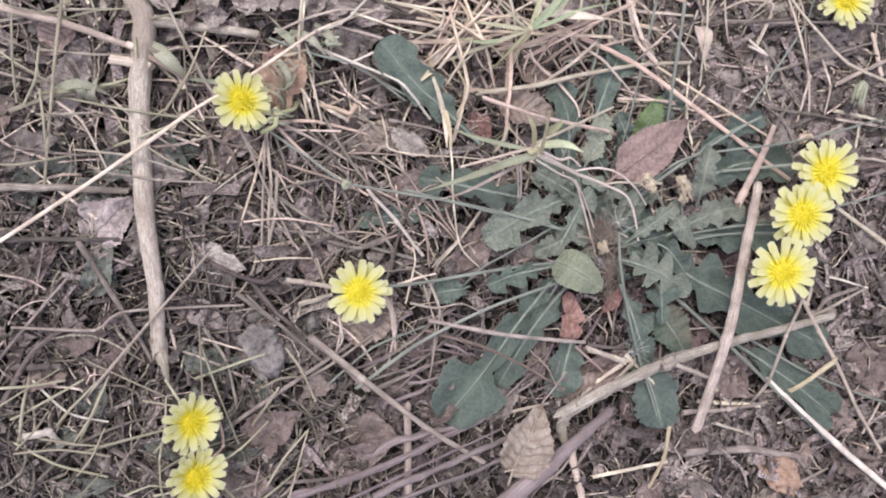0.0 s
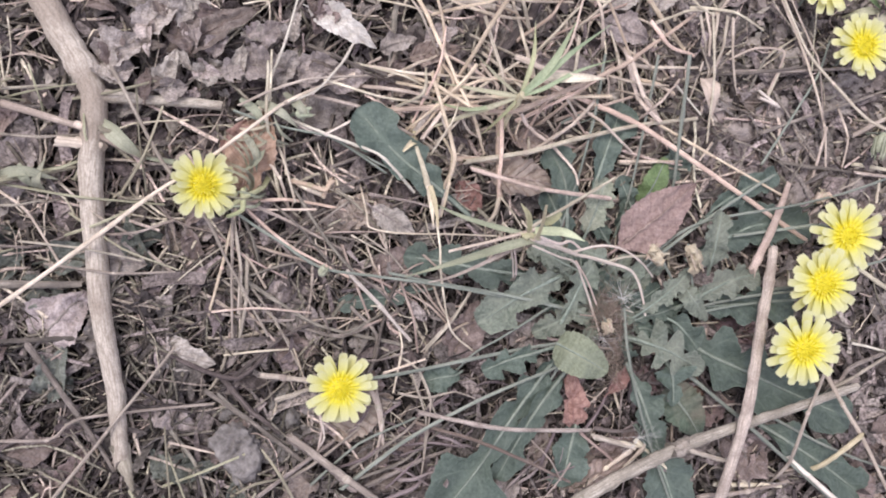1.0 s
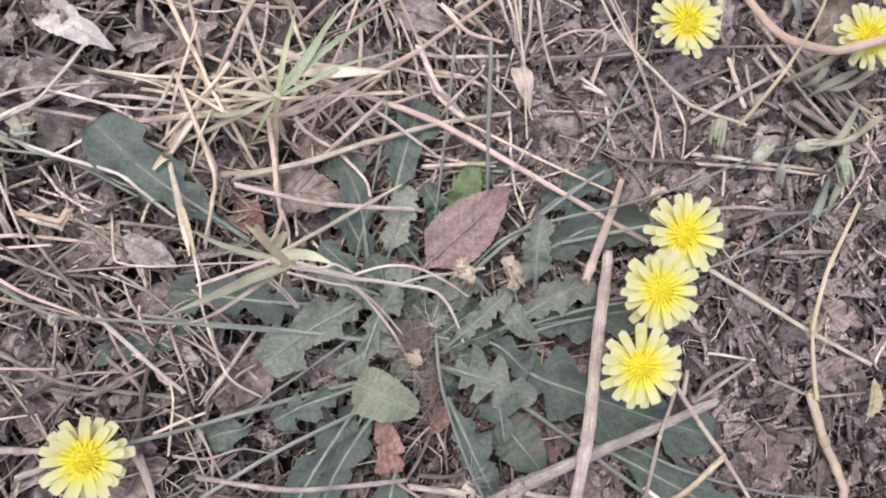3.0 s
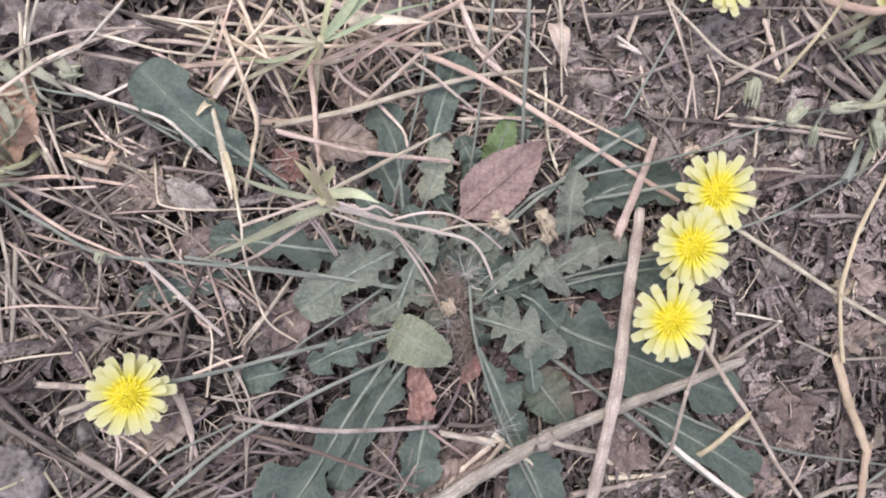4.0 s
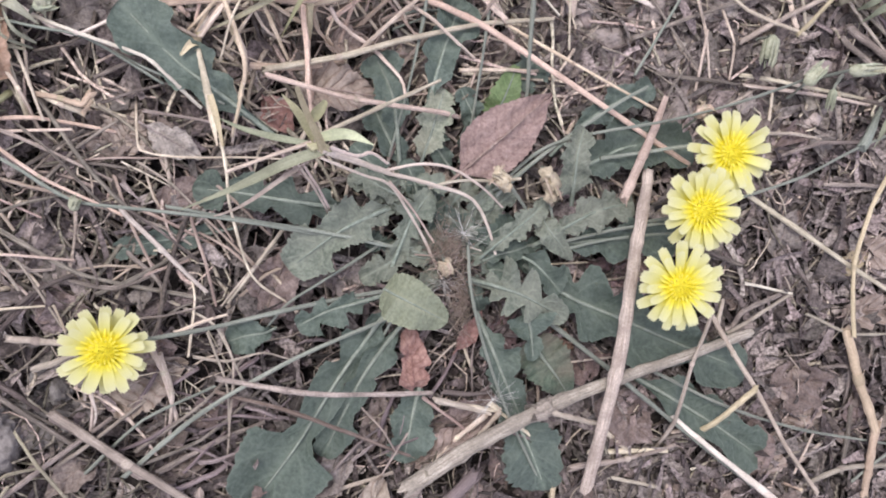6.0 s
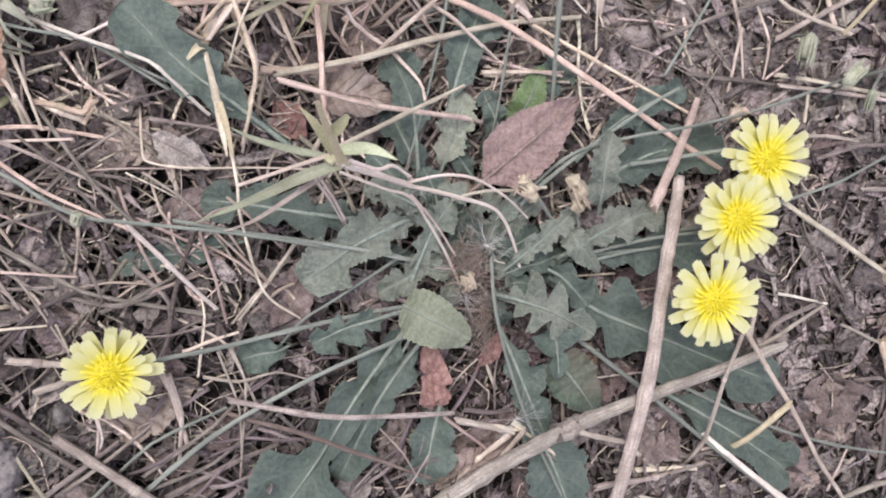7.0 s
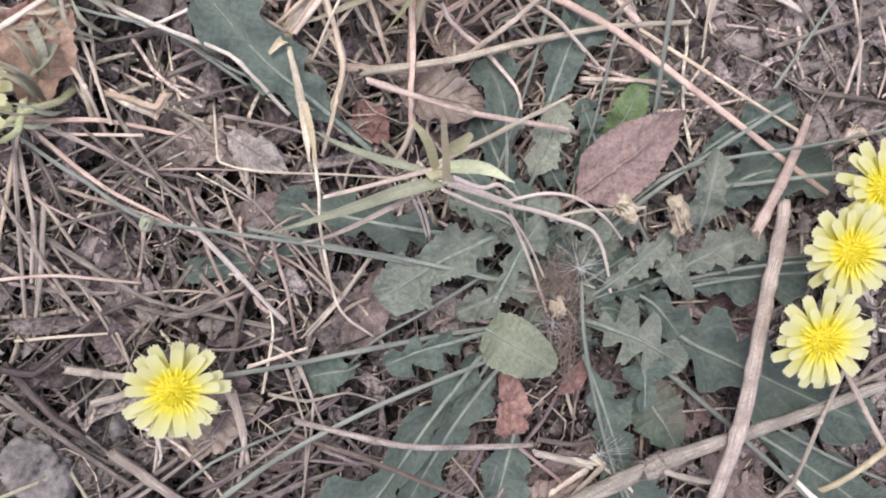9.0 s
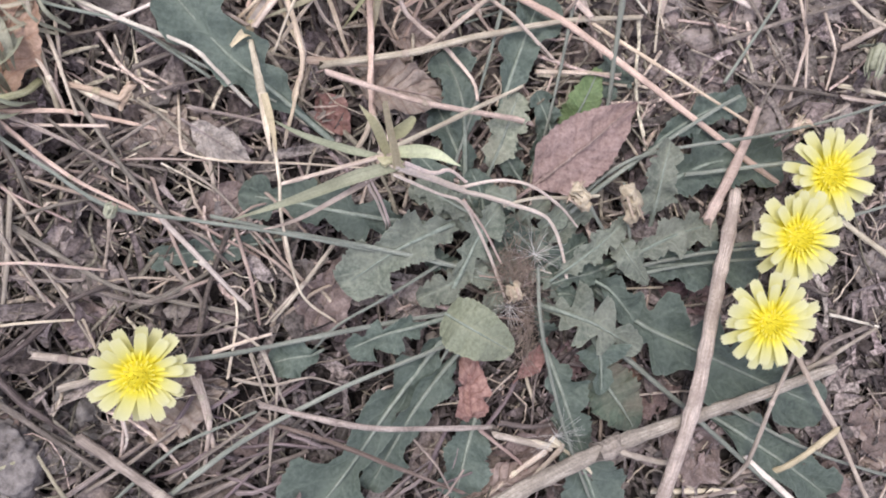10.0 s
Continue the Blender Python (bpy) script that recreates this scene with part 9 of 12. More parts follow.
stem("dry_stem", "ash", 0.87, 0.70, (-122.0, 9.7, 4.0), (-113.3, -3.0, 7.0), (-107.3, -17.5, 4.0), label="weathered ash-coloured straw on the litter", category="dry stem", group="dry stems on the ground")
stem("dry_stem", "ash", 1.36, 1.08, (-122.3, 19.4, 5.0), (-123.0, 4.0, 7.0), (-126.9, -12.5, 3.0), label="weathered ash-coloured straw on the litter", category="dry stem", group="dry stems on the ground")
stem("dry_stem", "ash", 1.24, 0.99, (-124.6, 16.5, 5.0), (-125.5, 1.1, 6.0), label="weathered ash-coloured straw on the litter", category="dry stem", group="dry stems on the ground")
stem("dry_stem", "pale", 1.34, 1.07, (-116.0, 51.4, 7.0), (-110.9, 43.9, 10.0), (-108.9, 34.4, 4.0), label="pale dry straw stem lying on the litter", category="dry stem", group="dry stems on the ground")
stem("dry_stem", "pale", 1.10, 0.88, (-113.5, 60.1, 9.0), (-109.2, 48.4, 10.0), (-106.5, 36.2, 8.0), label="pale dry straw stem lying on the litter", category="dry stem", group="dry stems on the ground")
stem("dry_stem", "pale", 0.99, 0.79, (-109.8, 58.0, 8.0), (-109.1, 44.9, 8.0), label="pale dry straw stem lying on the litter", category="dry stem", group="dry stems on the ground")
stem("dry_stem", "pale", 0.98, 0.79, (-125.0, 52.2, 6.0), (-113.2, 50.8, 8.0), (-108.4, 48.2, 6.0), label="pale dry straw stem lying on the litter", category="dry stem", group="dry stems on the ground")
stem("dry_stem", "pale", 2.10, 1.68, (-107.0, 43.1, 7.0), (-101.9, 40.2, 8.0), (-97.7, 38.2, 5.0), label="short yellow bract with a frayed end", category="dry stem", group="dry stems on the ground")
stem("root", "orange", 1.53, 1.22, (-97.5, 38.1, 6.0), (-95.7, 41.3, 5.0), label="curved orange-brown root on the soil", category="root", group="dry stems on the ground")
stem("twig", "grey", 1.38, 1.11, (-108.7, 43.6, 6.0), (-96.6, 23.2, 8.0), (-84.8, 8.8, 5.0), label="weathered grey-brown twig on the litter", category="twig", group="twigs on the ground")
stem("dry_stem", "grey", 1.00, 0.80, (-117.9, 40.2, 5.0), (-105.0, 27.6, 8.0), (-93.7, 12.7, 5.0), label="weathered grey-brown straw on the litter", category="dry stem", group="dry stems on the ground")
stem("dry_stem", "pale", 1.00, 0.80, (-121.2, 34.1, 5.0), (-100.2, 33.6, 8.0), label="pale dry straw stem lying on the litter", category="dry stem", group="dry stems on the ground")
stem("twig", "grey", 1.13, 0.91, (-111.2, 18.7, 4.0), (-99.4, 28.9, 7.0), (-88.9, 36.5, 5.0), label="weathered grey-brown twig on the litter", category="twig", group="twigs on the ground")
stem("twig", "dark", 1.27, 1.01, (-115.2, 23.7, 4.0), (-97.8, 33.7, 6.0), label="dark brown twig among the litter", category="twig", group="twigs on the ground")
stem("twig", "grey", 1.13, 0.90, (-124.7, 11.8, 4.0), (-112.2, 15.6, 6.0), (-99.5, 17.9, 4.0), label="weathered grey-brown twig on the litter", category="twig", group="twigs on the ground")
stem("twig", "grey", 1.13, 0.90, (-130.5, 0.5, 4.0), (-118.2, -2.0, 5.0), (-108.4, -2.5, 4.0), label="weathered grey-brown twig on the litter", category="twig", group="twigs on the ground")
stem("twig", "dark", 1.38, 1.10, (-130.5, -22.4, 3.0), (-112.6, -7.9, 6.0), (-96.5, -1.6, 4.0), label="dark brown twig among the litter", category="twig", group="twigs on the ground")
stem("twig", "grey", 1.54, 1.24, (-97.5, -9.5, 5.0), (-87.2, -5.5, 6.0), (-78.0, -0.7, 4.0), label="weathered grey-brown twig on the litter", category="twig", group="twigs on the ground")
stem("twig", "grey", 1.57, 1.26, (-89.4, 1.0, 4.0), (-81.3, -8.4, 6.0), (-83.2, -19.2, 4.0), (-87.9, -27.1, 3.0), label="weathered grey-brown twig on the litter", category="twig", group="twigs on the ground")
stem("twig", "grey", 1.15, 0.92, (-100.0, 1.1, 4.0), (-97.0, -6.2, 6.0), (-99.7, -11.2, 3.0), label="weathered grey-brown twig on the litter", category="twig", group="twigs on the ground")
stem("dry_stem", "pink", 0.75, 0.60, (-83.9, 32.6, 10.0), (-83.1, 27.5, 11.0), (-74.8, 25.4, 12.0), (-56.5, 24.6, 13.0), (-40.8, 23.6, 10.0), label="pinkish tan dry stem lying across leaves", category="dry stem", group="dry stems on the ground")
stem("dry_stem", "ash", 0.90, 0.72, (-84.8, 24.9, 7.0), (-76.7, 18.8, 8.0), (-70.1, 10.7, 4.0), label="weathered ash-coloured straw on the litter", category="dry stem", group="dry stems on the ground")
stem("dry_stem", "ash", 1.42, 1.14, (-78.3, 27.1, 4.0), (-77.4, 19.7, 6.0), (-77.4, 18.1, 4.0), label="weathered ash-coloured straw on the litter", category="dry stem", group="dry stems on the ground")
stem("dry_stem", "ash", 1.05, 0.84, (-79.8, -13.1, 3.0), (-68.1, -20.4, 6.0), (-61.5, -38.3, 4.0), label="weathered ash-coloured straw on the litter", category="dry stem", group="dry stems on the ground")
stem("dry_stem", "pale", 0.91, 0.73, (-76.2, -28.4, 3.0), (-73.1, -13.3, 6.0), (-73.7, -6.9, 4.0), label="pale dry straw stem lying on the litter", category="dry stem", group="dry stems on the ground")
stem("dry_stem", "ash", 0.92, 0.74, (-50.6, 1.2, 4.0), (-59.1, -7.0, 7.0), (-66.4, -15.1, 4.0), label="weathered ash-coloured straw on the litter", category="dry stem", group="dry stems on the ground")
stem("dry_stem", "ash", 1.31, 1.05, (-48.6, 5.3, 4.0), (-56.5, -4.7, 8.0), (-64.7, -14.4, 4.0), label="weathered ash-coloured straw on the litter", category="dry stem", group="dry stems on the ground")
stem("twig", "grey", 1.29, 1.03, (-82.5, 38.5, 6.0), (-67.1, 35.2, 8.0), (-56.5, 31.7, 5.0), label="weathered grey-brown twig on the litter", category="twig", group="twigs on the ground")
stem("twig", "grey", 1.40, 1.12, (-94.1, 47.9, 5.0), (-82.6, 51.8, 8.0), (-72.0, 56.6, 6.0), label="weathered grey-brown twig on the litter", category="twig", group="twigs on the ground")
stem("flower_stalk", "green", 0.89, 0.71, (-96.0, 58.0, 6.0), (-81.1, 49.2, 9.0), (-62.2, 39.9, 7.0), label="thin grey-green flower stalk", category="flower stalk", group="flower stalks")
stem("flower_stalk", "green", 1.11, 0.89, (-124.2, 64.9, 9.0), (-108.7, 59.6, 11.0), (-93.4, 56.1, 11.0), (-77.1, 45.2, 8.0), label="thin grey-green flower stalk", category="flower stalk", group="flower stalks")
stem("dry_stem", "white", 1.13, 0.91, (-109.7, 64.8, 7.0), (-98.1, 57.5, 9.0), (-87.8, 62.1, 8.0), (-76.0, 67.4, 5.0), label="sun-bleached thin straw on the litter", category="dry stem", group="dry stems on the ground")
stem("dry_stem", "ash", 1.07, 0.86, (-122.5, 66.6, 11.0), (-111.9, 70.5, 15.0), (-100.5, 73.8, 16.0), (-84.1, 76.3, 10.0), label="weathered ash-coloured straw on the litter", category="dry stem", group="dry stems on the ground")
stem("dry_stem", "pale", 1.11, 0.89, (-96.0, 74.5, 12.0), (-78.7, 68.9, 14.0), (-63.0, 67.5, 10.0), label="pale dry straw stem lying on the litter", category="dry stem", group="dry stems on the ground")
stem("dry_stem", "pale", 0.95, 0.76, (-112.2, 84.0, 10.0), (-112.4, 72.3, 14.0), (-113.6, 63.7, 8.0), label="pale dry straw stem lying on the litter", category="dry stem", group="dry stems on the ground")
stem("dry_stem", "pale", 1.26, 1.01, (-81.0, 79.4, 10.0), (-70.8, 76.6, 14.0), (-57.4, 75.7, 14.0), (-38.8, 76.0, 8.0), label="pale dry straw stem lying on the litter", category="dry stem", group="dry stems on the ground")
stem("twig", "grey", 1.13, 0.91, (-93.6, 84.0, 8.0), (-82.1, 77.4, 9.0), (-69.2, 74.3, 6.0), label="weathered grey-brown twig on the litter", category="twig", group="twigs on the ground")
stem("dry_stem", "ash", 1.40, 1.12, (-112.7, -55.9, 3.0), (-100.9, -48.4, 6.0), (-83.7, -36.5, 4.0), label="weathered ash-coloured straw on the litter", category="dry stem", group="dry stems on the ground")
stem("twig", "grey", 1.31, 1.05, (-91.1, -52.9, 4.0), (-72.8, -41.4, 6.0), (-61.0, -29.9, 4.0), label="weathered grey-brown twig on the litter", category="twig", group="twigs on the ground")
stem("flower_stalk", "green", 1.16, 0.93, (-105.4, -58.6, 3.0), (-88.5, -44.3, 6.0), (-69.3, -36.8, 6.0), label="thin grey-green flower stalk", category="flower stalk", group="flower stalks")
stem("twig", "grey", 1.31, 1.05, (-94.5, -58.2, 4.0), (-73.5, -51.3, 6.0), (-56.7, -38.9, 4.0), label="weathered grey-brown twig on the litter", category="twig", group="twigs on the ground")
stem("twig", "grey", 2.09, 1.67, (-85.5, -59.8, 3.0), (-70.5, -52.8, 5.0), (-57.4, -49.0, 4.0), label="weathered grey-brown twig on the litter", category="twig", group="twigs on the ground")
stem("twig", "grey", 1.05, 0.84, (-84.2, -19.3, 3.0), (-77.3, -14.7, 5.0), (-67.9, -12.6, 3.0), label="weathered grey-brown twig on the litter", category="twig", group="twigs on the ground")
stem("twig", "grey", 1.46, 1.17, (42.5, 79.2, 5.0), (62.1, 80.3, 7.0), (85.7, 83.7, 5.0), label="weathered grey-brown twig on the litter", category="twig", group="twigs on the ground")
stem("twig", "grey", 1.16, 0.93, (61.4, 85.5, 5.0), (54.3, 73.4, 6.0), label="weathered grey-brown twig on the litter", category="twig", group="twigs on the ground")
stem("dry_stem", "white", 1.49, 1.19, (60.1, 71.2, 4.0), (66.9, 68.4, 4.0), label="sun-bleached thin straw on the litter", category="dry stem", group="dry stems on the ground")
stem("dry_stem", "pale", 1.19, 0.95, (67.8, 83.3, 6.0), (63.0, 71.2, 4.0), label="pale dry straw stem lying on the litter", category="dry stem", group="dry stems on the ground")
stem("dry_stem", "white", 1.01, 0.81, (25.1, 74.8, 8.0), (35.9, 65.2, 5.0), label="sun-bleached thin straw on the litter", category="dry stem", group="dry stems on the ground")
stem("dry_stem", "ash", 1.00, 0.80, (36.6, 83.3, 6.0), (31.4, 69.4, 5.0), label="weathered ash-coloured straw on the litter", category="dry stem", group="dry stems on the ground")
stem("twig", "grey", 1.81, 1.45, (68.2, 48.1, 3.0), (83.3, 45.4, 5.0), (96.5, 44.2, 4.0), label="weathered grey-brown twig on the litter", category="twig", group="twigs on the ground")
stem("dry_stem", "pale", 1.69, 1.35, (97.1, 46.9, 5.0), (115.8, 43.1, 7.0), (143.9, 38.7, 4.0), label="pale dry straw stem lying on the litter", category="dry stem", group="dry stems on the ground")
stem("twig", "grey", 1.60, 1.28, (142.8, 38.7, 4.0), (157.5, 35.0, 5.0), label="weathered grey-brown twig on the litter", category="twig", group="twigs on the ground")
stem("twig", "grey", 1.91, 1.53, (128.4, 10.8, 3.0), (141.2, 10.0, 4.0), (158.0, 8.0, 3.0), label="weathered grey-brown twig on the litter", category="twig", group="twigs on the ground")
stem("flower_stalk", "green", 1.25, 1.00, (91.9, 7.1, 6.0), (114.7, 13.3, 9.0), (135.9, 21.8, 8.0), (160.0, 28.9, 5.0), label="thin grey-green flower stalk", category="flower stalk", group="flower stalks")
stem("twig", "dark", 1.82, 1.45, (74.6, -5.0, 4.0), (85.6, -10.5, 6.0), (95.2, -14.3, 4.0), label="dark brown twig among the litter", category="twig", group="twigs on the ground")
stem("twig", "grey", 1.68, 1.35, (82.1, -9.3, 5.0), (94.5, -14.1, 5.0), label="weathered grey-brown twig on the litter", category="twig", group="twigs on the ground")
stem("dry_stem", "pale", 1.90, 1.52, (110.2, -50.1, 3.0), (123.6, -48.8, 4.0), label="pale dry straw stem lying on the litter", category="dry stem", group="dry stems on the ground")
stem("twig", "grey", 1.58, 1.27, (124.0, -50.4, 4.0), (133.6, -51.1, 6.0), (133.2, -65.8, 3.0), label="weathered grey-brown twig on the litter", category="twig", group="twigs on the ground")
stem("twig", "dark", 1.88, 1.50, (113.6, -11.9, 3.0), (120.2, -24.1, 5.0), (116.7, -33.9, 3.0), label="dark brown twig among the litter", category="twig", group="twigs on the ground")
stem("twig", "grey", 1.81, 1.45, (50.9, -67.1, 3.0), (66.7, -67.9, 4.0), (77.8, -66.8, 3.0), label="weathered grey-brown twig on the litter", category="twig", group="twigs on the ground")
stem("dry_stem", "pale", 2.21, 1.77, (40.3, -69.1, 4.0), (66.4, -71.7, 4.0), label="pale dry straw stem lying on the litter", category="dry stem", group="dry stems on the ground")
stem("dry_stem", "pink", 1.82, 1.46, (68.8, -66.3, 4.0), (78.8, -64.4, 5.0), (90.7, -65.5, 3.0), label="pinkish tan dry stem lying across leaves", category="dry stem", group="dry stems on the ground")
stem("dry_stem", "ash", 2.51, 2.01, (118.0, -90.1, 3.0), (130.3, -85.4, 5.0), (149.8, -87.1, 4.0), label="weathered ash-coloured straw on the litter", category="dry stem", group="dry stems on the ground")
stem("flower_stalk", "green", 1.45, 1.16, (136.4, -91.1, 3.0), (144.2, -84.9, 5.0), (154.9, -80.6, 4.0), label="thin grey-green flower stalk", category="flower stalk", group="flower stalks")
stem("twig", "grey", 2.34, 1.87, (138.5, -54.3, 3.0), (134.1, -73.8, 4.0), (131.9, -88.0, 3.0), label="weathered grey-brown twig on the litter", category="twig", group="twigs on the ground")
stem("dry_stem", "pink", 0.86, 0.69, (41.7, -9.7, 5.0), (29.4, -9.5, 7.0), (20.6, -9.8, 5.0), label="pinkish tan dry stem lying across leaves", category="dry stem", group="dry stems on the ground")
stem("dry_stem", "grey", 0.84, 0.67, (3.6, -47.0, 4.0), (3.1, -34.4, 8.0), (7.4, -22.8, 6.0), label="weathered grey-brown straw on the litter", category="dry stem", group="dry stems on the ground")
stem("dry_stem", "ash", 0.95, 0.76, (-47.4, -48.9, 3.0), (-38.0, -33.7, 6.0), (-32.8, -33.0, 4.0), label="weathered ash-coloured straw on the litter", category="dry stem", group="dry stems on the ground")
stem("dry_stem", "ash", 0.88, 0.70, (33.9, -40.2, 5.0), (47.2, -39.6, 6.0), (58.1, -41.2, 4.0), label="weathered ash-coloured straw on the litter", category="dry stem", group="dry stems on the ground")
stem("dry_stem", "ash", 0.70, 0.56, (-0.8, -31.2, 4.0), (-6.8, -35.7, 5.0), (-10.3, -41.1, 3.0), label="weathered ash-coloured straw on the litter", category="dry stem", group="dry stems on the ground")
stem("dry_stem", "pink", 1.39, 1.11, (3.5, 48.3, 8.0), (17.6, 48.0, 9.0), (27.8, 48.3, 6.0), label="pinkish tan dry stem lying across leaves", category="dry stem", group="dry stems on the ground")
stem("dry_stem", "pink", 0.79, 0.63, (-25.0, 84.2, 8.0), (-29.1, 74.5, 10.0), (-24.8, 63.4, 8.0), label="pinkish tan dry stem lying across leaves", category="dry stem", group="dry stems on the ground")
stem("dry_stem", "tan", 0.92, 0.74, (-31.6, 62.4, 9.0), (-33.6, 57.3, 10.0), (-31.0, 55.2, 4.0), label="tan dry stalk lying on the litter", category="dry stem", group="dry stems on the ground")
stem("dry_stem", "pale", 1.09, 0.87, (-15.6, 61.5, 8.0), (-6.1, 64.5, 9.0), label="pale dry straw stem lying on the litter", category="dry stem", group="dry stems on the ground")
stem("flower_stalk", "green", 1.35, 1.08, (-16.3, 61.8, 7.0), (-9.6, 64.6, 9.0), (-0.4, 65.3, 7.0), label="thin grey-green flower stalk", category="flower stalk", group="flower stalks")
stem("flower_stalk", "green", 0.96, 0.77, (-14.7, 60.1, 7.0), (-6.0, 63.1, 8.0), (-0.3, 64.3, 6.0), label="thin grey-green flower stalk", category="flower stalk", group="flower stalks")
stem("dry_stem", "ash", 1.93, 1.33, (84.4, -37.3, 6.0), (95.5, -32.0, 7.0), (111.6, -25.2, 5.0), label="weathered ash-coloured straw on the litter", category="dry stem", group="dry stems on the ground")
stem("dry_stem", "ash", 2.05, 1.64, (85.1, -31.6, 6.0), (86.2, -24.8, 7.0), label="weathered ash-coloured straw on the litter", category="dry stem", group="dry stems on the ground")
stem("dry_stem", "pale", 2.05, 1.23, (-7.5, -46.5, 11.0), (10.8, -52.0, 8.0), label="pale frayed piece of split stalk", category="dry stem", group="dry stems on the ground")
stem("dry_stem", "pale", 2.06, 1.23, (11.1, -51.2, 9.0), (4.8, -58.5, 7.0), (-1.4, -66.4, 4.0), label="pale frayed piece of split stalk", category="dry stem", group="dry stems on the ground")
stem("dry_stem", "pale", 2.05, 1.23, (6.0, -53.0, 8.0), (-2.1, -59.1, 6.0), (-9.1, -66.4, 3.0), label="pale frayed piece of split stalk", category="dry stem", group="dry stems on the ground")
stem("dry_stem", "pale", 2.10, 1.26, (7.9, -49.3, 9.0), (20.7, -61.2, 6.0), label="pale frayed piece of split stalk", category="dry stem", group="dry stems on the ground")
stem("dry_stem", "pale", 2.21, 1.32, (44.6, -62.6, 6.0), (54.0, -71.1, 4.0), label="pale frayed piece of split stalk", category="dry stem", group="dry stems on the ground")
stem("dry_stem", "strip", 1.81, 1.45, (-24.9, -56.5, 3.2), (-22.6, -48.7, 6.3), (-19.6, -44.5, 3.8), label="mauve-brown shred of dry stalk", category="dry stem", group="dry stems on the ground")
stem("dry_stem", "strip", 1.64, 1.31, (-93.0, -44.6, 2.7), (-86.4, -35.2, 5.4), (-82.4, -28.4, 3.2), label="mauve-brown shred of dry stalk", category="dry stem", group="dry stems on the ground")
stem("dry_stem", "strip", 0.84, 0.67, (-56.3, -49.4, 2.3), (-51.0, -43.9, 4.6), (-43.5, -38.4, 2.8), label="mauve-brown shred of dry stalk", category="dry stem", group="dry stems on the ground")
stem("dry_stem", "strip", 1.13, 0.90, (-79.6, -53.2, 3.0), (-72.4, -55.1, 6.1), (-63.3, -62.4, 3.6), label="mauve-brown shred of dry stalk", category="dry stem", group="dry stems on the ground")
stem("dry_stem", "strip", 1.35, 1.08, (-58.0, -48.6, 2.5), (-52.6, -47.6, 5.0), (-47.7, -49.9, 3.0), label="mauve-brown shred of dry stalk", category="dry stem", group="dry stems on the ground")
stem("dry_stem", "strip", 1.02, 0.82, (-75.9, -50.7, 3.1), (-68.9, -47.7, 6.2), (-63.9, -47.8, 3.7), label="mauve-brown shred of dry stalk", category="dry stem", group="dry stems on the ground")
stem("dry_stem", "strip", 1.49, 1.19, (15.3, -30.3, 3.2), (19.6, -30.5, 6.5), (28.4, -30.0, 3.9), label="mauve-brown shred of dry stalk", category="dry stem", group="dry stems on the ground")
stem("dry_stem", "strip", 0.89, 0.71, (-26.9, -63.1, 3.4), (-18.1, -58.6, 6.8), (-9.1, -57.2, 4.1), label="mauve-brown shred of dry stalk", category="dry stem", group="dry stems on the ground")
stem("dry_stem", "strip", 1.65, 1.32, (-91.6, -39.4, 2.8), (-81.5, -35.9, 5.7), (-74.1, -32.2, 3.4), label="mauve-brown shred of dry stalk", category="dry stem", group="dry stems on the ground")
stem("dry_stem", "strip", 1.25, 1.00, (10.1, -47.0, 3.5), (18.7, -49.8, 7.0), (29.0, -58.0, 4.2), label="mauve-brown shred of dry stalk", category="dry stem", group="dry stems on the ground")
stem("dry_stem", "strip", 1.16, 0.93, (15.1, -74.8, 2.1), (18.0, -63.3, 4.3), (19.5, -51.4, 2.6), label="mauve-brown shred of dry stalk", category="dry stem", group="dry stems on the ground")
stem("dry_stem", "strip", 1.88, 1.51, (-5.1, -45.8, 3.0), (2.2, -46.5, 5.9), (12.6, -46.9, 3.6), label="mauve-brown shred of dry stalk", category="dry stem", group="dry stems on the ground")
stem("dry_stem", "strip", 1.03, 0.82, (-79.4, -60.7, 3.2), (-72.7, -54.1, 6.3), (-67.8, -50.6, 3.8), label="mauve-brown shred of dry stalk", category="dry stem", group="dry stems on the ground")
stem("dry_stem", "strip", 1.16, 0.93, (-39.1, -66.2, 2.7), (-31.4, -57.9, 5.4), (-23.0, -53.2, 3.2), label="mauve-brown shred of dry stalk", category="dry stem", group="dry stems on the ground")
stem("dry_stem", "strip", 1.26, 1.01, (-34.1, -34.8, 2.5), (-26.2, -35.4, 5.0), (-17.4, -38.0, 3.0), label="mauve-brown shred of dry stalk", category="dry stem", group="dry stems on the ground")
stem("dry_stem", "strip", 1.19, 0.95, (-66.3, -61.5, 2.3), (-62.6, -54.6, 4.5), (-61.5, -51.0, 2.7), label="mauve-brown shred of dry stalk", category="dry stem", group="dry stems on the ground")
stem("dry_stem", "strip", 1.01, 0.81, (20.3, -43.2, 2.9), (23.0, -34.0, 5.8), (28.0, -28.9, 3.5), label="mauve-brown shred of dry stalk", category="dry stem", group="dry stems on the ground")
stem("dry_stem", "strip", 0.78, 0.62, (-23.0, -66.7, 2.8), (-18.7, -54.9, 5.7), (-16.0, -47.0, 3.4), label="mauve-brown shred of dry stalk", category="dry stem", group="dry stems on the ground")
stem("dry_stem", "strip", 1.23, 0.98, (-95.6, -52.7, 3.0), (-86.7, -49.4, 5.9), (-79.5, -45.4, 3.5), label="mauve-brown shred of dry stalk", category="dry stem", group="dry stems on the ground")
stem("dry_stem", "strip", 1.44, 1.16, (6.9, -47.2, 2.3), (12.3, -42.8, 4.6), (16.5, -40.1, 2.7), label="mauve-brown shred of dry stalk", category="dry stem", group="dry stems on the ground")
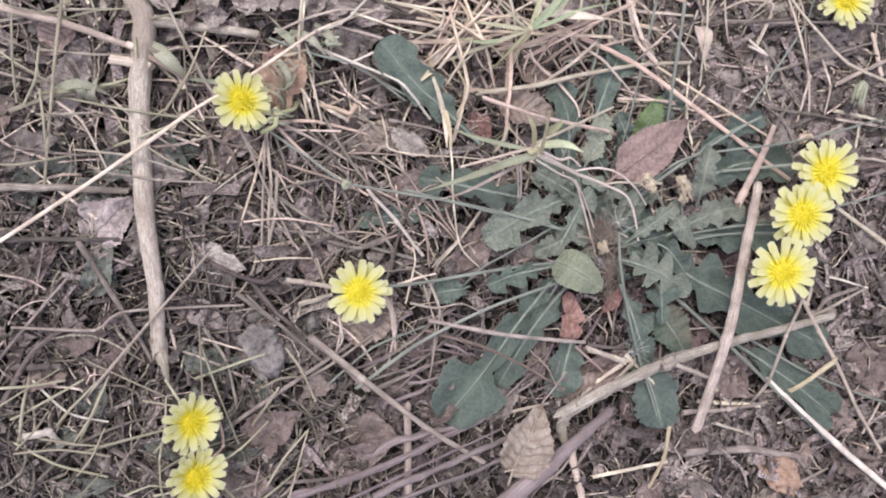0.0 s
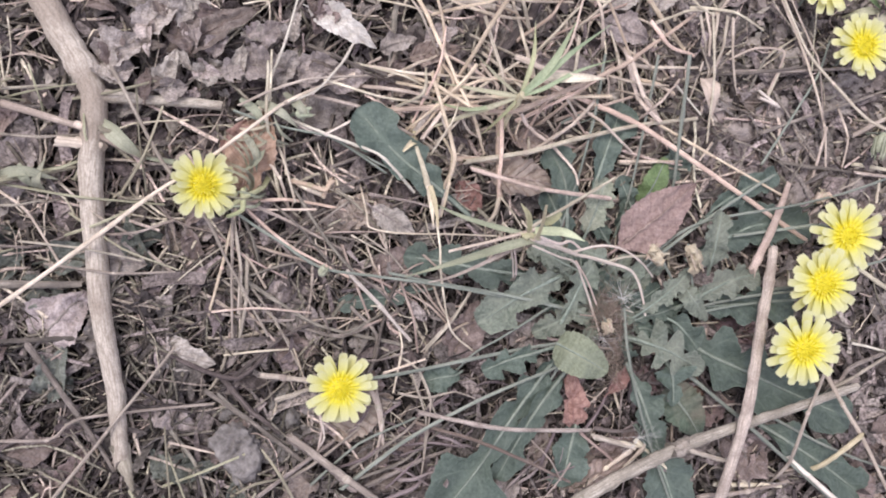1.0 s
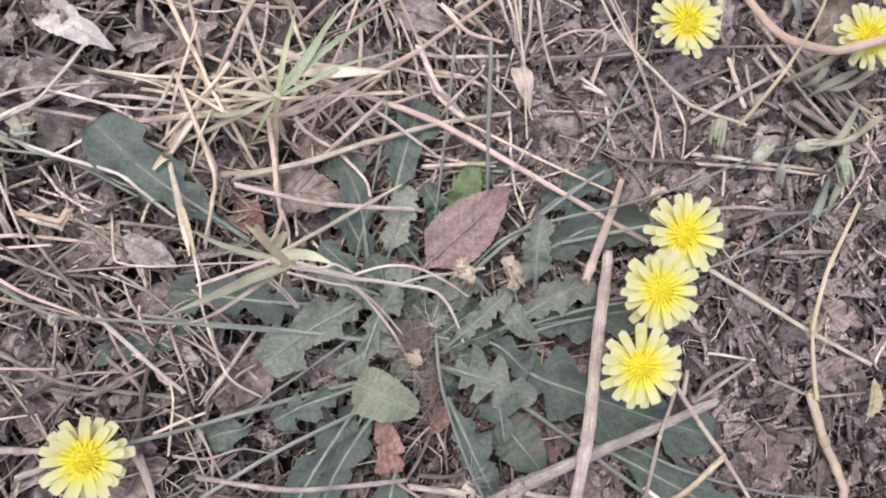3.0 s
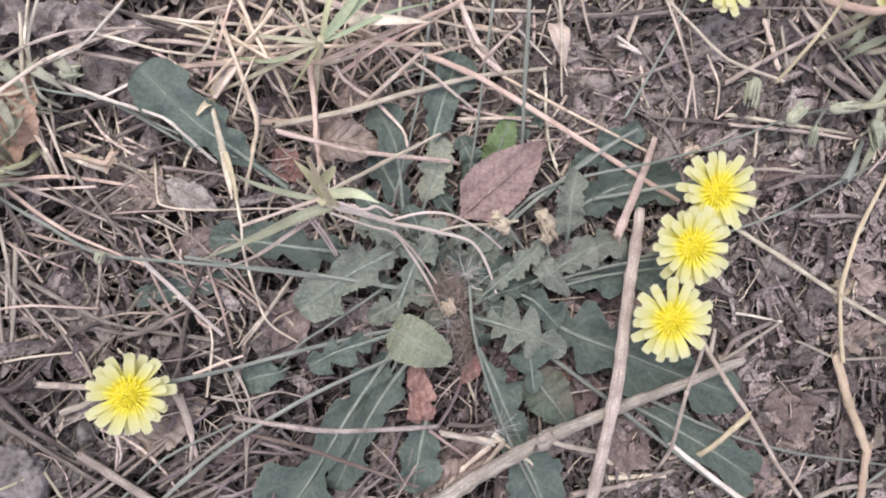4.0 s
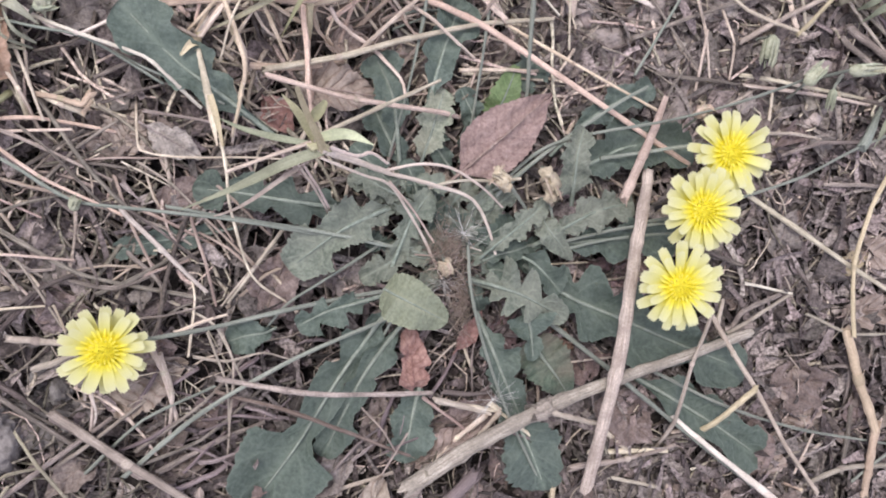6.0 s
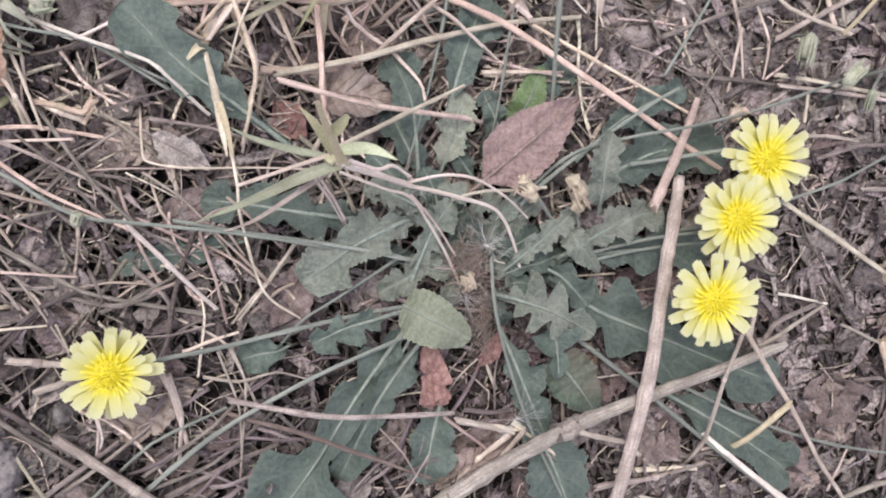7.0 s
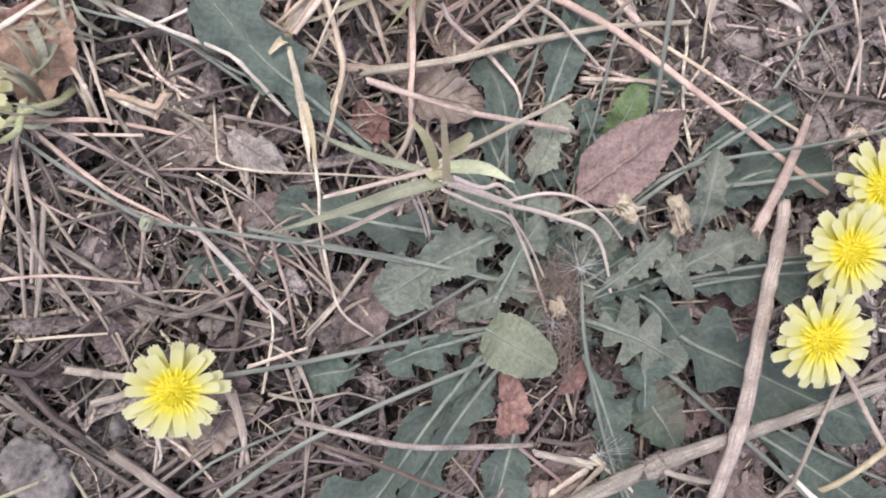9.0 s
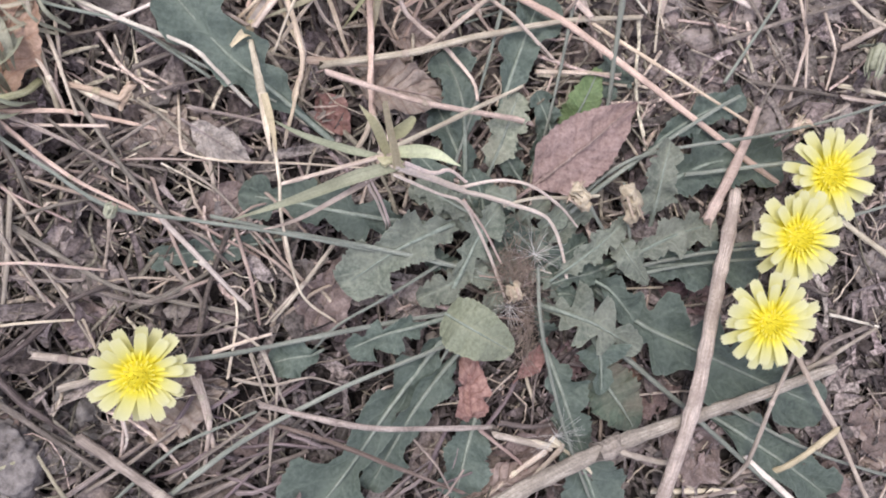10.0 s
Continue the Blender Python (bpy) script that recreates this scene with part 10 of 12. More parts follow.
stem("dry_stem", "strip", 1.13, 0.91, (7.2, -53.3, 3.0), (15.6, -53.5, 6.0), (27.8, -54.9, 3.6), label="mauve-brown shred of dry stalk", category="dry stem", group="dry stems on the ground")
stem("dry_stem", "strip", 1.15, 0.92, (-73.7, -46.8, 2.8), (-64.0, -45.8, 5.6), (-53.1, -48.8, 3.4), label="mauve-brown shred of dry stalk", category="dry stem", group="dry stems on the ground")
stem("dry_stem", "strip", 0.91, 0.73, (8.5, -58.6, 3.4), (16.7, -60.2, 6.7), (27.3, -65.9, 4.0), label="mauve-brown shred of dry stalk", category="dry stem", group="dry stems on the ground")
stem("dry_stem", "strip", 1.36, 1.09, (-32.9, -63.2, 2.1), (-28.5, -59.9, 4.2), (-25.2, -57.8, 2.5), label="mauve-brown shred of dry stalk", category="dry stem", group="dry stems on the ground")
stem("dry_stem", "strip", 1.76, 1.41, (-75.2, -58.5, 3.2), (-69.9, -57.4, 6.4), (-63.2, -56.6, 3.8), label="mauve-brown shred of dry stalk", category="dry stem", group="dry stems on the ground")
stem("dry_stem", "strip", 0.81, 0.64, (-55.7, -45.1, 2.6), (-46.1, -47.2, 5.1), (-36.9, -50.3, 3.1), label="mauve-brown shred of dry stalk", category="dry stem", group="dry stems on the ground")
stem("dry_stem", "strip", 1.50, 1.20, (7.9, -36.4, 3.4), (7.1, -30.3, 6.9), (9.7, -26.6, 4.1), label="mauve-brown shred of dry stalk", category="dry stem", group="dry stems on the ground")
stem("dry_stem", "strip", 1.47, 1.18, (-9.1, -47.2, 2.1), (-2.8, -37.5, 4.2), (2.3, -28.5, 2.5), label="mauve-brown shred of dry stalk", category="dry stem", group="dry stems on the ground")
stem("dry_stem", "strip", 1.04, 0.83, (-81.3, -37.7, 2.7), (-72.5, -40.5, 5.4), (-63.8, -45.3, 3.2), label="mauve-brown shred of dry stalk", category="dry stem", group="dry stems on the ground")
stem("dry_stem", "strip", 1.38, 1.11, (-62.9, -43.5, 3.4), (-57.0, -45.2, 6.7), (-52.3, -48.7, 4.0), label="mauve-brown shred of dry stalk", category="dry stem", group="dry stems on the ground")
stem("dry_stem", "strip", 1.73, 1.38, (-68.5, -37.4, 2.3), (-61.3, -32.5, 4.7), (-55.4, -29.2, 2.8), label="mauve-brown shred of dry stalk", category="dry stem", group="dry stems on the ground")
stem("dry_stem", "strip", 1.59, 1.27, (13.7, -73.4, 2.5), (16.3, -63.5, 4.9), (22.1, -54.0, 3.0), label="mauve-brown shred of dry stalk", category="dry stem", group="dry stems on the ground")
stem("dry_stem", "strip", 0.83, 0.67, (-18.1, -34.9, 2.1), (-9.7, -27.9, 4.2), (-0.3, -21.1, 2.5), label="mauve-brown shred of dry stalk", category="dry stem", group="dry stems on the ground")
stem("dry_stem", "strip", 0.76, 0.61, (-60.2, -56.6, 2.8), (-52.7, -53.1, 5.6), (-47.0, -53.3, 3.3), label="mauve-brown shred of dry stalk", category="dry stem", group="dry stems on the ground")
stem("dry_stem", "ash", 1.59, 1.27, (128.9, 82.4, 4.0), (139.5, 65.5, 7.0), (155.5, 50.5, 4.0), label="fibrous weathered stalk in a loose bundle", category="dry stem", group="dry stems on the ground", rough=0.1, wobble=0.4)
stem("dry_stem", "ash", 1.49, 1.19, (131.7, 79.8, 4.0), (142.2, 66.3, 7.0), (160.1, 52.8, 4.0), label="fibrous weathered stalk in a loose bundle", category="dry stem", group="dry stems on the ground", rough=0.1, wobble=0.4)
stem("dry_stem", "ash", 1.62, 1.30, (135.8, 85.6, 4.0), (144.9, 66.5, 7.0), (159.0, 51.6, 4.0), label="fibrous weathered stalk in a loose bundle", category="dry stem", group="dry stems on the ground", rough=0.1, wobble=0.4)
stem("dry_stem", "strip", 1.97, 1.58, (138.2, 82.2, 4.0), (147.5, 65.6, 7.0), (161.9, 53.5, 4.0), label="fibrous weathered stalk in a loose bundle", category="dry stem", group="dry stems on the ground", rough=0.1, wobble=0.4)
stem("twig", "grey", 2.52, 2.02, (141.4, 85.5, 4.0), (150.2, 66.1, 7.0), (166.8, 46.8, 4.0), label="fibrous weathered stalk in a loose bundle", category="twig", group="twigs on the ground", rough=0.1, wobble=0.4)
stem("dry_stem", "strip", 1.82, 1.45, (140.9, 79.6, 4.0), (152.9, 66.1, 7.0), (166.9, 54.0, 4.0), label="fibrous weathered stalk in a loose bundle", category="dry stem", group="dry stems on the ground", rough=0.1, wobble=0.4)
stem("dry_stem", "ash", 1.45, 1.16, (145.8, 79.8, 4.0), (155.7, 67.2, 7.0), (172.4, 50.3, 4.0), label="fibrous weathered stalk in a loose bundle", category="dry stem", group="dry stems on the ground", rough=0.1, wobble=0.4)
stem("dry_stem", "ash", 2.23, 1.78, (97.7, 57.6, 4.0), (113.0, 65.2, 7.0), (137.3, 75.3, 5.0), label="weathered ash-coloured straw on the litter", category="dry stem", group="dry stems on the ground")
stem("dry_stem", "ash", 1.55, 1.24, (119.5, 76.2, 5.0), (121.0, 62.8, 5.0), label="weathered ash-coloured straw on the litter", category="dry stem", group="dry stems on the ground")
stem("dry_stem", "ash", 1.41, 1.13, (122.9, 78.1, 5.0), (131.1, 69.8, 4.0), label="weathered ash-coloured straw on the litter", category="dry stem", group="dry stems on the ground")
stem("dry_stem", "pink", 0.86, 0.69, (-116.3, -0.7, 1.8), (-108.5, -12.2, 4.4), (-104.6, -26.4, 2.7), label="reddish dry stalk in the litter", category="dry stem", group="dry stems on the ground")
stem("twig", "red", 1.22, 0.98, (-88.2, 13.6, 2.0), (-79.1, 9.0, 5.0), (-67.5, 1.7, 3.0), label="reddish dry stalk in the litter", category="twig", group="twigs on the ground")
stem("twig", "red", 0.77, 0.62, (-135.7, 29.5, 2.4), (-123.3, 19.3, 5.9), (-110.4, 11.6, 3.5), label="reddish dry stalk in the litter", category="twig", group="twigs on the ground")
stem("dry_stem", "ash", 1.10, 0.88, (-131.3, 12.1, 2.3), (-120.6, 3.9, 5.7), (-110.8, -4.4, 3.4), label="weathered ash-coloured straw on the litter", category="dry stem", group="dry stems on the ground")
stem("twig", "red", 1.02, 0.82, (-61.5, 6.7, 3.5), (-59.6, -0.3, 8.7), (-54.9, -6.1, 5.2), label="reddish dry stalk in the litter", category="twig", group="twigs on the ground")
stem("twig", "red", 1.24, 0.99, (-92.5, -7.6, 2.3), (-84.6, -5.0, 5.8), (-74.4, -2.0, 3.5), label="reddish dry stalk in the litter", category="twig", group="twigs on the ground")
stem("dry_stem", "pink", 0.98, 0.79, (-134.3, 1.4, 3.3), (-118.7, 2.5, 8.2), (-102.7, -0.2, 4.9), label="reddish dry stalk in the litter", category="dry stem", group="dry stems on the ground")
stem("twig", "red", 1.13, 0.91, (-92.0, 21.6, 2.6), (-87.3, 7.5, 6.5), (-81.2, -9.5, 3.9), label="reddish dry stalk in the litter", category="twig", group="twigs on the ground")
stem("twig", "red", 1.18, 0.94, (-130.7, 25.3, 2.4), (-122.1, 18.3, 5.9), (-117.1, 8.9, 3.5), label="reddish dry stalk in the litter", category="twig", group="twigs on the ground")
stem("dry_stem", "grey", 1.17, 0.93, (-111.9, 25.1, 2.0), (-95.9, 25.0, 5.0), (-78.8, 21.3, 3.0), label="weathered grey-brown straw on the litter", category="dry stem", group="dry stems on the ground")
stem("twig", "red", 0.98, 0.79, (-73.8, 22.5, 2.1), (-68.3, 13.2, 5.2), (-62.3, 2.6, 3.1), label="reddish dry stalk in the litter", category="twig", group="twigs on the ground")
stem("twig", "red", 1.04, 0.83, (-84.2, 23.1, 1.8), (-81.9, 15.5, 4.5), (-78.7, 9.3, 2.7), label="reddish dry stalk in the litter", category="twig", group="twigs on the ground")
stem("dry_stem", "pink", 0.82, 0.65, (-95.2, -6.8, 1.6), (-89.3, -3.3, 4.1), (-82.9, -0.1, 2.5), label="reddish dry stalk in the litter", category="dry stem", group="dry stems on the ground")
stem("twig", "red", 0.85, 0.68, (-75.5, 9.5, 3.3), (-68.5, 14.4, 8.2), (-64.0, 15.4, 4.9), label="reddish dry stalk in the litter", category="twig", group="twigs on the ground")
stem("twig", "red", 1.33, 1.07, (-64.9, -15.6, 2.0), (-53.9, -7.3, 4.9), (-42.0, -2.9, 2.9), label="reddish dry stalk in the litter", category="twig", group="twigs on the ground")
stem("dry_stem", "ash", 1.08, 0.86, (-88.0, 9.8, 1.8), (-80.8, 7.7, 4.6), (-73.6, 2.3, 2.8), label="weathered ash-coloured straw on the litter", category="dry stem", group="dry stems on the ground")
stem("twig", "red", 0.93, 0.75, (-105.2, -3.4, 2.4), (-94.5, -2.0, 6.0), (-82.6, -3.9, 3.6), label="reddish dry stalk in the litter", category="twig", group="twigs on the ground")
stem("twig", "red", 0.73, 0.59, (-105.3, 25.6, 2.8), (-91.7, 26.2, 7.1), (-77.7, 25.9, 4.2), label="reddish dry stalk in the litter", category="twig", group="twigs on the ground")
stem("dry_stem", "pink", 0.82, 0.65, (-131.0, -13.0, 3.0), (-119.9, -11.5, 7.5), (-108.6, -11.8, 4.5), label="reddish dry stalk in the litter", category="dry stem", group="dry stems on the ground")
stem("twig", "red", 1.16, 0.93, (-73.5, 11.2, 3.4), (-69.4, -2.7, 8.5), (-67.8, -14.8, 5.1), label="reddish dry stalk in the litter", category="twig", group="twigs on the ground")
stem("twig", "red", 1.25, 1.00, (-123.9, 23.5, 2.3), (-107.1, 18.2, 5.8), (-93.0, 12.5, 3.5), label="reddish dry stalk in the litter", category="twig", group="twigs on the ground")
stem("dry_stem", "grey", 0.84, 0.67, (-90.1, -16.9, 3.3), (-81.0, -16.3, 8.2), (-71.1, -14.8, 4.9), label="weathered grey-brown straw on the litter", category="dry stem", group="dry stems on the ground")
stem("twig", "red", 1.14, 0.91, (-70.8, 23.5, 3.3), (-60.5, 13.3, 8.2), (-52.4, 3.9, 4.9), label="reddish dry stalk in the litter", category="twig", group="twigs on the ground")
stem("twig", "red", 1.05, 0.84, (-73.3, 6.7, 2.6), (-63.5, 0.8, 6.4), (-55.7, -7.8, 3.9), label="reddish dry stalk in the litter", category="twig", group="twigs on the ground")
stem("dry_stem", "pink", 1.19, 0.95, (-128.0, 6.7, 1.8), (-121.4, -0.4, 4.6), (-114.3, -9.8, 2.8), label="reddish dry stalk in the litter", category="dry stem", group="dry stems on the ground")
stem("twig", "red", 0.95, 0.76, (-76.4, 16.9, 2.4), (-64.1, 3.9, 6.1), (-54.4, -8.1, 3.6), label="reddish dry stalk in the litter", category="twig", group="twigs on the ground")

# ---- fallen leaves ----
dead_leaf("mauve", 15.2, 29.1, 13.0, 35.5, 19.5, 38, curl=0.12, teeth=0.05, tapering=True, tilt=4, torn=0.03, crumple=0.4, label='large mauve-brown toothed leaf lying on the rosette', settle=False)
dead_leaf("tan", -30.4, 42.7, 8.0, 24.3, 14.2, -12, curl=0.55, label='cupped brown dry leaf under straw', settle=False)
dead_leaf("russet", -48.0, 37.3, 6.0, 13.3, 10.0, -54, curl=0.4, label='small reddish brown leaf scrap')
dead_leaf("tan", -87.5, 33.4, 11.0, 14.0, 12.4, 56, curl=0.3, torn=0.05, crumple=0.6, label='ribbed brown leaf lying flat')
dead_leaf("grey", -75.0, 29.5, 9.0, 16.9, 9.0, -34, curl=0.2, settle=False, torn=0.3, label='pale grey torn leaf lying flat')
dead_leaf("russet", -14.7, -35.0, 8.0, 20.6, 10.6, 92, curl=0.7, torn=0.35, pointed=0.45, label='curled russet leaf hanging on the rosette', settle=False)
dead_leaf("orange", -118.9, 52.7, 9.0, 28.9, 16.7, 71, curl=0.3, label='orange-tan curled leaf among straw', settle=False)
dead_leaf("tan", 115.8, -60.2, 5.0, 24.5, 18.0, 106, curl=0.25, torn=0.2, label='flat greyish tan leaf on the soil')
dead_leaf("brown", 53.3, -60.2, 5.0, 24.2, 20.4, -44, curl=0.3, torn=0.4, label='brown crumpled leaf under the stems')
dead_leaf("grey", 111.4, -4.8, 4.0, 17.5, 14.0, 66, curl=0.15, label='rounded grey leaf lying flat on soil')
dead_leaf("brown", -51.3, -9.6, 5.0, 25.1, 15.1, 66, curl=0.45, label='ribbed brown folded leaf')
dead_leaf("tan", -4.2, -61.4, 6.0, 26.4, 13.2, 31, curl=0.5, torn=0.3, label='tan strip of peeling dry leaf')
dead_leaf("tan", -89.5, -33.9, 5.0, 27.5, 19.4, 16, curl=0.2, label='broad tan leaf beneath a yellow flower')
dead_leaf("tan", 150.3, -13.8, 4.0, 26.2, 12.1, -14, curl=0.3, label='tan dry leaf on the soil')
dead_leaf("tan", 145.8, -32.6, 4.0, 24.1, 12.1, 8, curl=0.3, label='tan dry leaf on the soil')
dead_leaf("brown", 13.1, -67.8, 5.0, 19.7, 12.6, 96, curl=0.5, label='curled brown leaf under a stalk')
dead_leaf("brown", -13.6, -60.0, 4.0, 19.3, 12.3, 26, curl=0.3)
dead_leaf("grey", -31.2, -10.8, 3.0, 20.7, 12.1, 156, curl=0.3)
dead_leaf("brown", -25.3, -51.7, 3.0, 22.7, 8.7, 76, curl=0.4)
dead_leaf("russet", 32.5, -32.7, 5.0, 14.5, 9.1, -34, curl=0.3)
dead_leaf("russet", 3.0, -27.3, 8.0, 14.0, 5.9, 56, curl=0.6, settle=False)
dead_leaf("russet", -38.5, 8.0, 7.0, 8.4, 5.0, 6, curl=0.3)
dead_leaf("purple", 57.3, -12.9, 5.0, 16.7, 11.1, 26, curl=0.5)
dead_leaf("purple", 49.7, -14.2, 4.0, 14.8, 9.2, -34, curl=0.5)
dead_leaf("brown", 136.8, -68.0, 4.0, 22.0, 16.0, 76, curl=0.25)
dead_leaf("brown", 138.3, -65.9, 5.0, 20.0, 14.0, 91, curl=0.2)
dead_leaf("brown", 98.1, -75.0, 4.0, 23.3, 15.5, 86, curl=0.3)
dead_leaf("tan", 105.8, -79.6, 5.0, 17.5, 9.7, 76, curl=0.5)
dead_leaf("brown", 104.5, 21.9, 3.0, 17.4, 9.7, -4, curl=0.3)
dead_leaf("grey", 94.1, 73.7, 4.0, 22.8, 17.1, 26, curl=0.2)
dead_leaf("brown", -75.6, 78.5, 3.0, 18.0, 9.8, 36)
dead_leaf("grey", -94.7, 66.6, 3.0, 20.9, 12.8, 16)
dead_leaf("grey", -107.3, 75.5, 3.0, 19.0, 11.1, 56)
dead_leaf("brown", -70.1, -44.3, 3.0, 18.4, 10.0, 26)
dead_leaf("brown", -26.0, 64.7, 3.0, 18.9, 12.0, -24)
dead_leaf("brown", 20.0, 56.7, 3.0, 16.1, 10.8, 26)
dead_leaf("brown", 36.6, 49.1, 3.0, 14.6, 9.1, 6)
dead_leaf("brown", 13.8, 48.0, 3.0, 14.3, 10.7, 96)
dead_leaf("purple", 14.4, -28.9, 6.0, 14.2, 10.7, 46, curl=0.8)
dead_leaf("grey", -114.0, 6.2, 3.0, 19.0, 9.5, 66)
dead_leaf("brown", -109.1, -11.7, 4.0, 17.5, 11.1, -14)
dead_leaf("grey", -104.1, -4.2, 4.0, 16.0, 9.6, -64)
dead_leaf("brown", -73.6, 16.2, 4.0, 19.7, 9.9, 26)
dead_leaf("brown", -83.0, -27.5, 4.0, 16.4, 9.8, 96)
dead_leaf("purple", 40.5, -41.4, 3.0, 18.5, 12.9, 16)
dead_leaf("tan", -30.8, -80.5, 9.0, 30.0, 22.0, 68, curl=0.45, torn=0.05, crumple=0.7, teeth=0.07, label='ribbed brown curled leaf standing in the litter', settle=False)
dead_leaf("brown", -92.6, -84.5, 5.0, 24.9, 12.8, 20, curl=0.6, torn=0.1, label='grey crumpled leaf on the litter')
dead_leaf("orange", 77.4, -101.4, 6.0, 28.5, 14.1, -40, curl=0.45, torn=0.05, pointed=1.2, label='orange-brown pointed leaf on the soil')
dead_leaf("grey", -179.4, 1.7, 5.0, 23.3, 18.5, 45, curl=0.25, label='grey-brown leaf beside a dry stick')
dead_leaf("russet", -123.8, 55.9, 9.0, 14.8, 9.8, 65, curl=0.3, label='russet leaf scrap behind a flower', settle=False)
dead_leaf("brown", -92.4, 32.8, 4.0, 22.6, 14.4, 10)
dead_leaf("brown", -80.2, 31.9, 5.0, 18.5, 12.4, -30)
dead_leaf("grey", -143.8, -12.1, 6.0, 21.8, 11.9, -20)
dead_leaf("grey", -164.5, 19.4, 5.0, 23.5, 15.7, -10)
dead_leaf("grey", -191.9, 49.8, 4.0, 27.0, 15.4, 60)
dead_leaf("grey", -206.1, 26.3, 5.0, 22.9, 15.3, 20)
dead_leaf("brown", -80.0, -58.7, 3.0, 21.0, 10.5, 20)
dead_leaf("brown", -88.5, -76.8, 5.0, 20.8, 14.5, -10)
dead_leaf("brown", 2.4, -54.0, 6.0, 28.3, 13.0, 30, curl=0.4)
dead_leaf("brown", 111.4, -97.4, 4.0, 23.3, 14.0, 0)
dead_leaf("brown", 115.7, -55.2, 4.0, 23.3, 18.6, 10)
dead_leaf("brown", -129.3, -42.5, 7.0, 22.0, 12.4, 75, curl=0.4, torn=0.1)
dead_leaf("brown", -178.8, -47.6, 3.0, 17.8, 8.9, 60, curl=0.7)
dead_leaf("brown", -191.6, -39.4, 3.0, 21.5, 13.7, 10)
dead_leaf("brown", -125.0, -73.7, 3.0, 26.6, 16.4, 30)
dead_leaf("brown", -135.1, -91.8, 3.0, 24.5, 14.3, -20)
dead_leaf("brown", -203.9, -13.9, 3.0, 21.3, 11.6, 40)
dead_leaf("slate", -184.3, 10.7, 5.0, 14.9, 11.0, 1, curl=0.65, torn=0.15, label='withered grey-green leaf in the litter')
dead_leaf("slate", -157.6, 25.3, 5.0, 19.2, 9.9, 7, curl=0.59, torn=0.15, label='withered grey-green leaf in the litter')
dead_leaf("slate", -169.8, 7.0, 5.0, 20.8, 7.6, 43, curl=0.46, torn=0.15, label='withered grey-green leaf in the litter')
dead_leaf("slate", -182.0, -16.0, 5.0, 19.4, 10.6, 69, curl=0.77, torn=0.15, label='withered grey-green leaf in the litter')
dead_leaf("slate", -205.6, 14.4, 5.0, 19.8, 10.2, 76, curl=0.44, torn=0.15, label='withered grey-green leaf in the litter')
dead_leaf("slate", -195.9, 18.4, 5.0, 16.2, 10.6, 36, curl=0.84, torn=0.15, label='withered grey-green leaf in the litter')
dead_leaf("slate", -158.8, 26.6, 5.0, 17.5, 9.3, 4, curl=0.61, torn=0.15, label='withered grey-green leaf in the litter')
dead_leaf("slate", -157.1, 23.8, 5.0, 19.6, 7.5, 104, curl=0.85, torn=0.15, label='withered grey-green leaf in the litter')
dead_leaf("slate", -199.5, 28.0, 5.0, 14.2, 9.3, 3, curl=0.44, torn=0.15, label='withered grey-green leaf in the litter')
dead_leaf("slate", -182.6, -15.9, 5.0, 17.7, 8.7, 115, curl=0.45, torn=0.15, label='withered grey-green leaf in the litter')
dead_leaf("slate", -177.1, 20.5, 5.0, 19.5, 11.5, 10, curl=0.68, torn=0.15, label='withered grey-green leaf in the litter')
dead_leaf("slate", -147.4, -48.4, 5.0, 14.7, 10.0, 180, curl=0.56, torn=0.15, label='withered grey-green leaf in the litter')
dead_leaf("slate", -138.2, -94.2, 5.0, 14.5, 8.4, 8, curl=0.68, torn=0.15, label='withered grey-green leaf in the litter')
dead_leaf("slate", -141.1, -73.5, 5.0, 19.8, 6.0, 63, curl=0.93, torn=0.15, label='withered grey-green leaf in the litter')
dead_leaf("slate", -149.7, -65.4, 5.0, 16.0, 9.9, 104, curl=0.51, torn=0.15, label='withered grey-green leaf in the litter')
dead_leaf("slate", -128.8, -59.1, 5.0, 16.5, 6.6, 80, curl=0.66, torn=0.15, label='withered grey-green leaf in the litter')
dead_leaf("slate", -195.9, -73.4, 5.0, 12.7, 8.8, 5, curl=0.89, torn=0.15, label='withered grey-green leaf in the litter')
dead_leaf("slate", -128.0, -68.8, 5.0, 19.3, 6.8, 133, curl=0.71, torn=0.15, label='withered grey-green leaf in the litter')
dead_leaf("slate", -183.2, -92.5, 5.0, 15.7, 7.1, 155, curl=0.68, torn=0.15, label='withered grey-green leaf in the litter')
dead_leaf("slate", -141.6, -49.8, 5.0, 20.5, 6.8, 9, curl=0.99, torn=0.15, label='withered grey-green leaf in the litter')
dead_leaf("slate", -188.5, -91.2, 5.0, 21.4, 8.1, 2, curl=0.53, torn=0.15, label='withered grey-green leaf in the litter')
dead_leaf("slate", -184.8, -60.6, 5.0, 17.7, 9.6, 64, curl=0.57, torn=0.15, label='withered grey-green leaf in the litter')
dead_leaf("slate", -151.7, -47.6, 5.0, 12.8, 8.0, 125, curl=0.53, torn=0.15, label='withered grey-green leaf in the litter')
dead_leaf("slate", -162.4, -79.0, 5.0, 19.5, 7.2, 160, curl=0.58, torn=0.15, label='withered grey-green leaf in the litter')
dead_leaf("slate", -137.1, -84.0, 5.0, 21.0, 7.8, 18, curl=0.52, torn=0.15, label='withered grey-green leaf in the litter')
dead_leaf("pale", -90.0, 92.8, 9.0, 26.2, 9.8, -33, curl=0.7, torn=0.5, label='bleached torn leaf on the litter', settle=False)
dead_leaf("drab", -98.1, 79.1, 7.5, 16.0, 10.1, 10, curl=0.75, crumple=1.15, torn=0.3, settle=False)
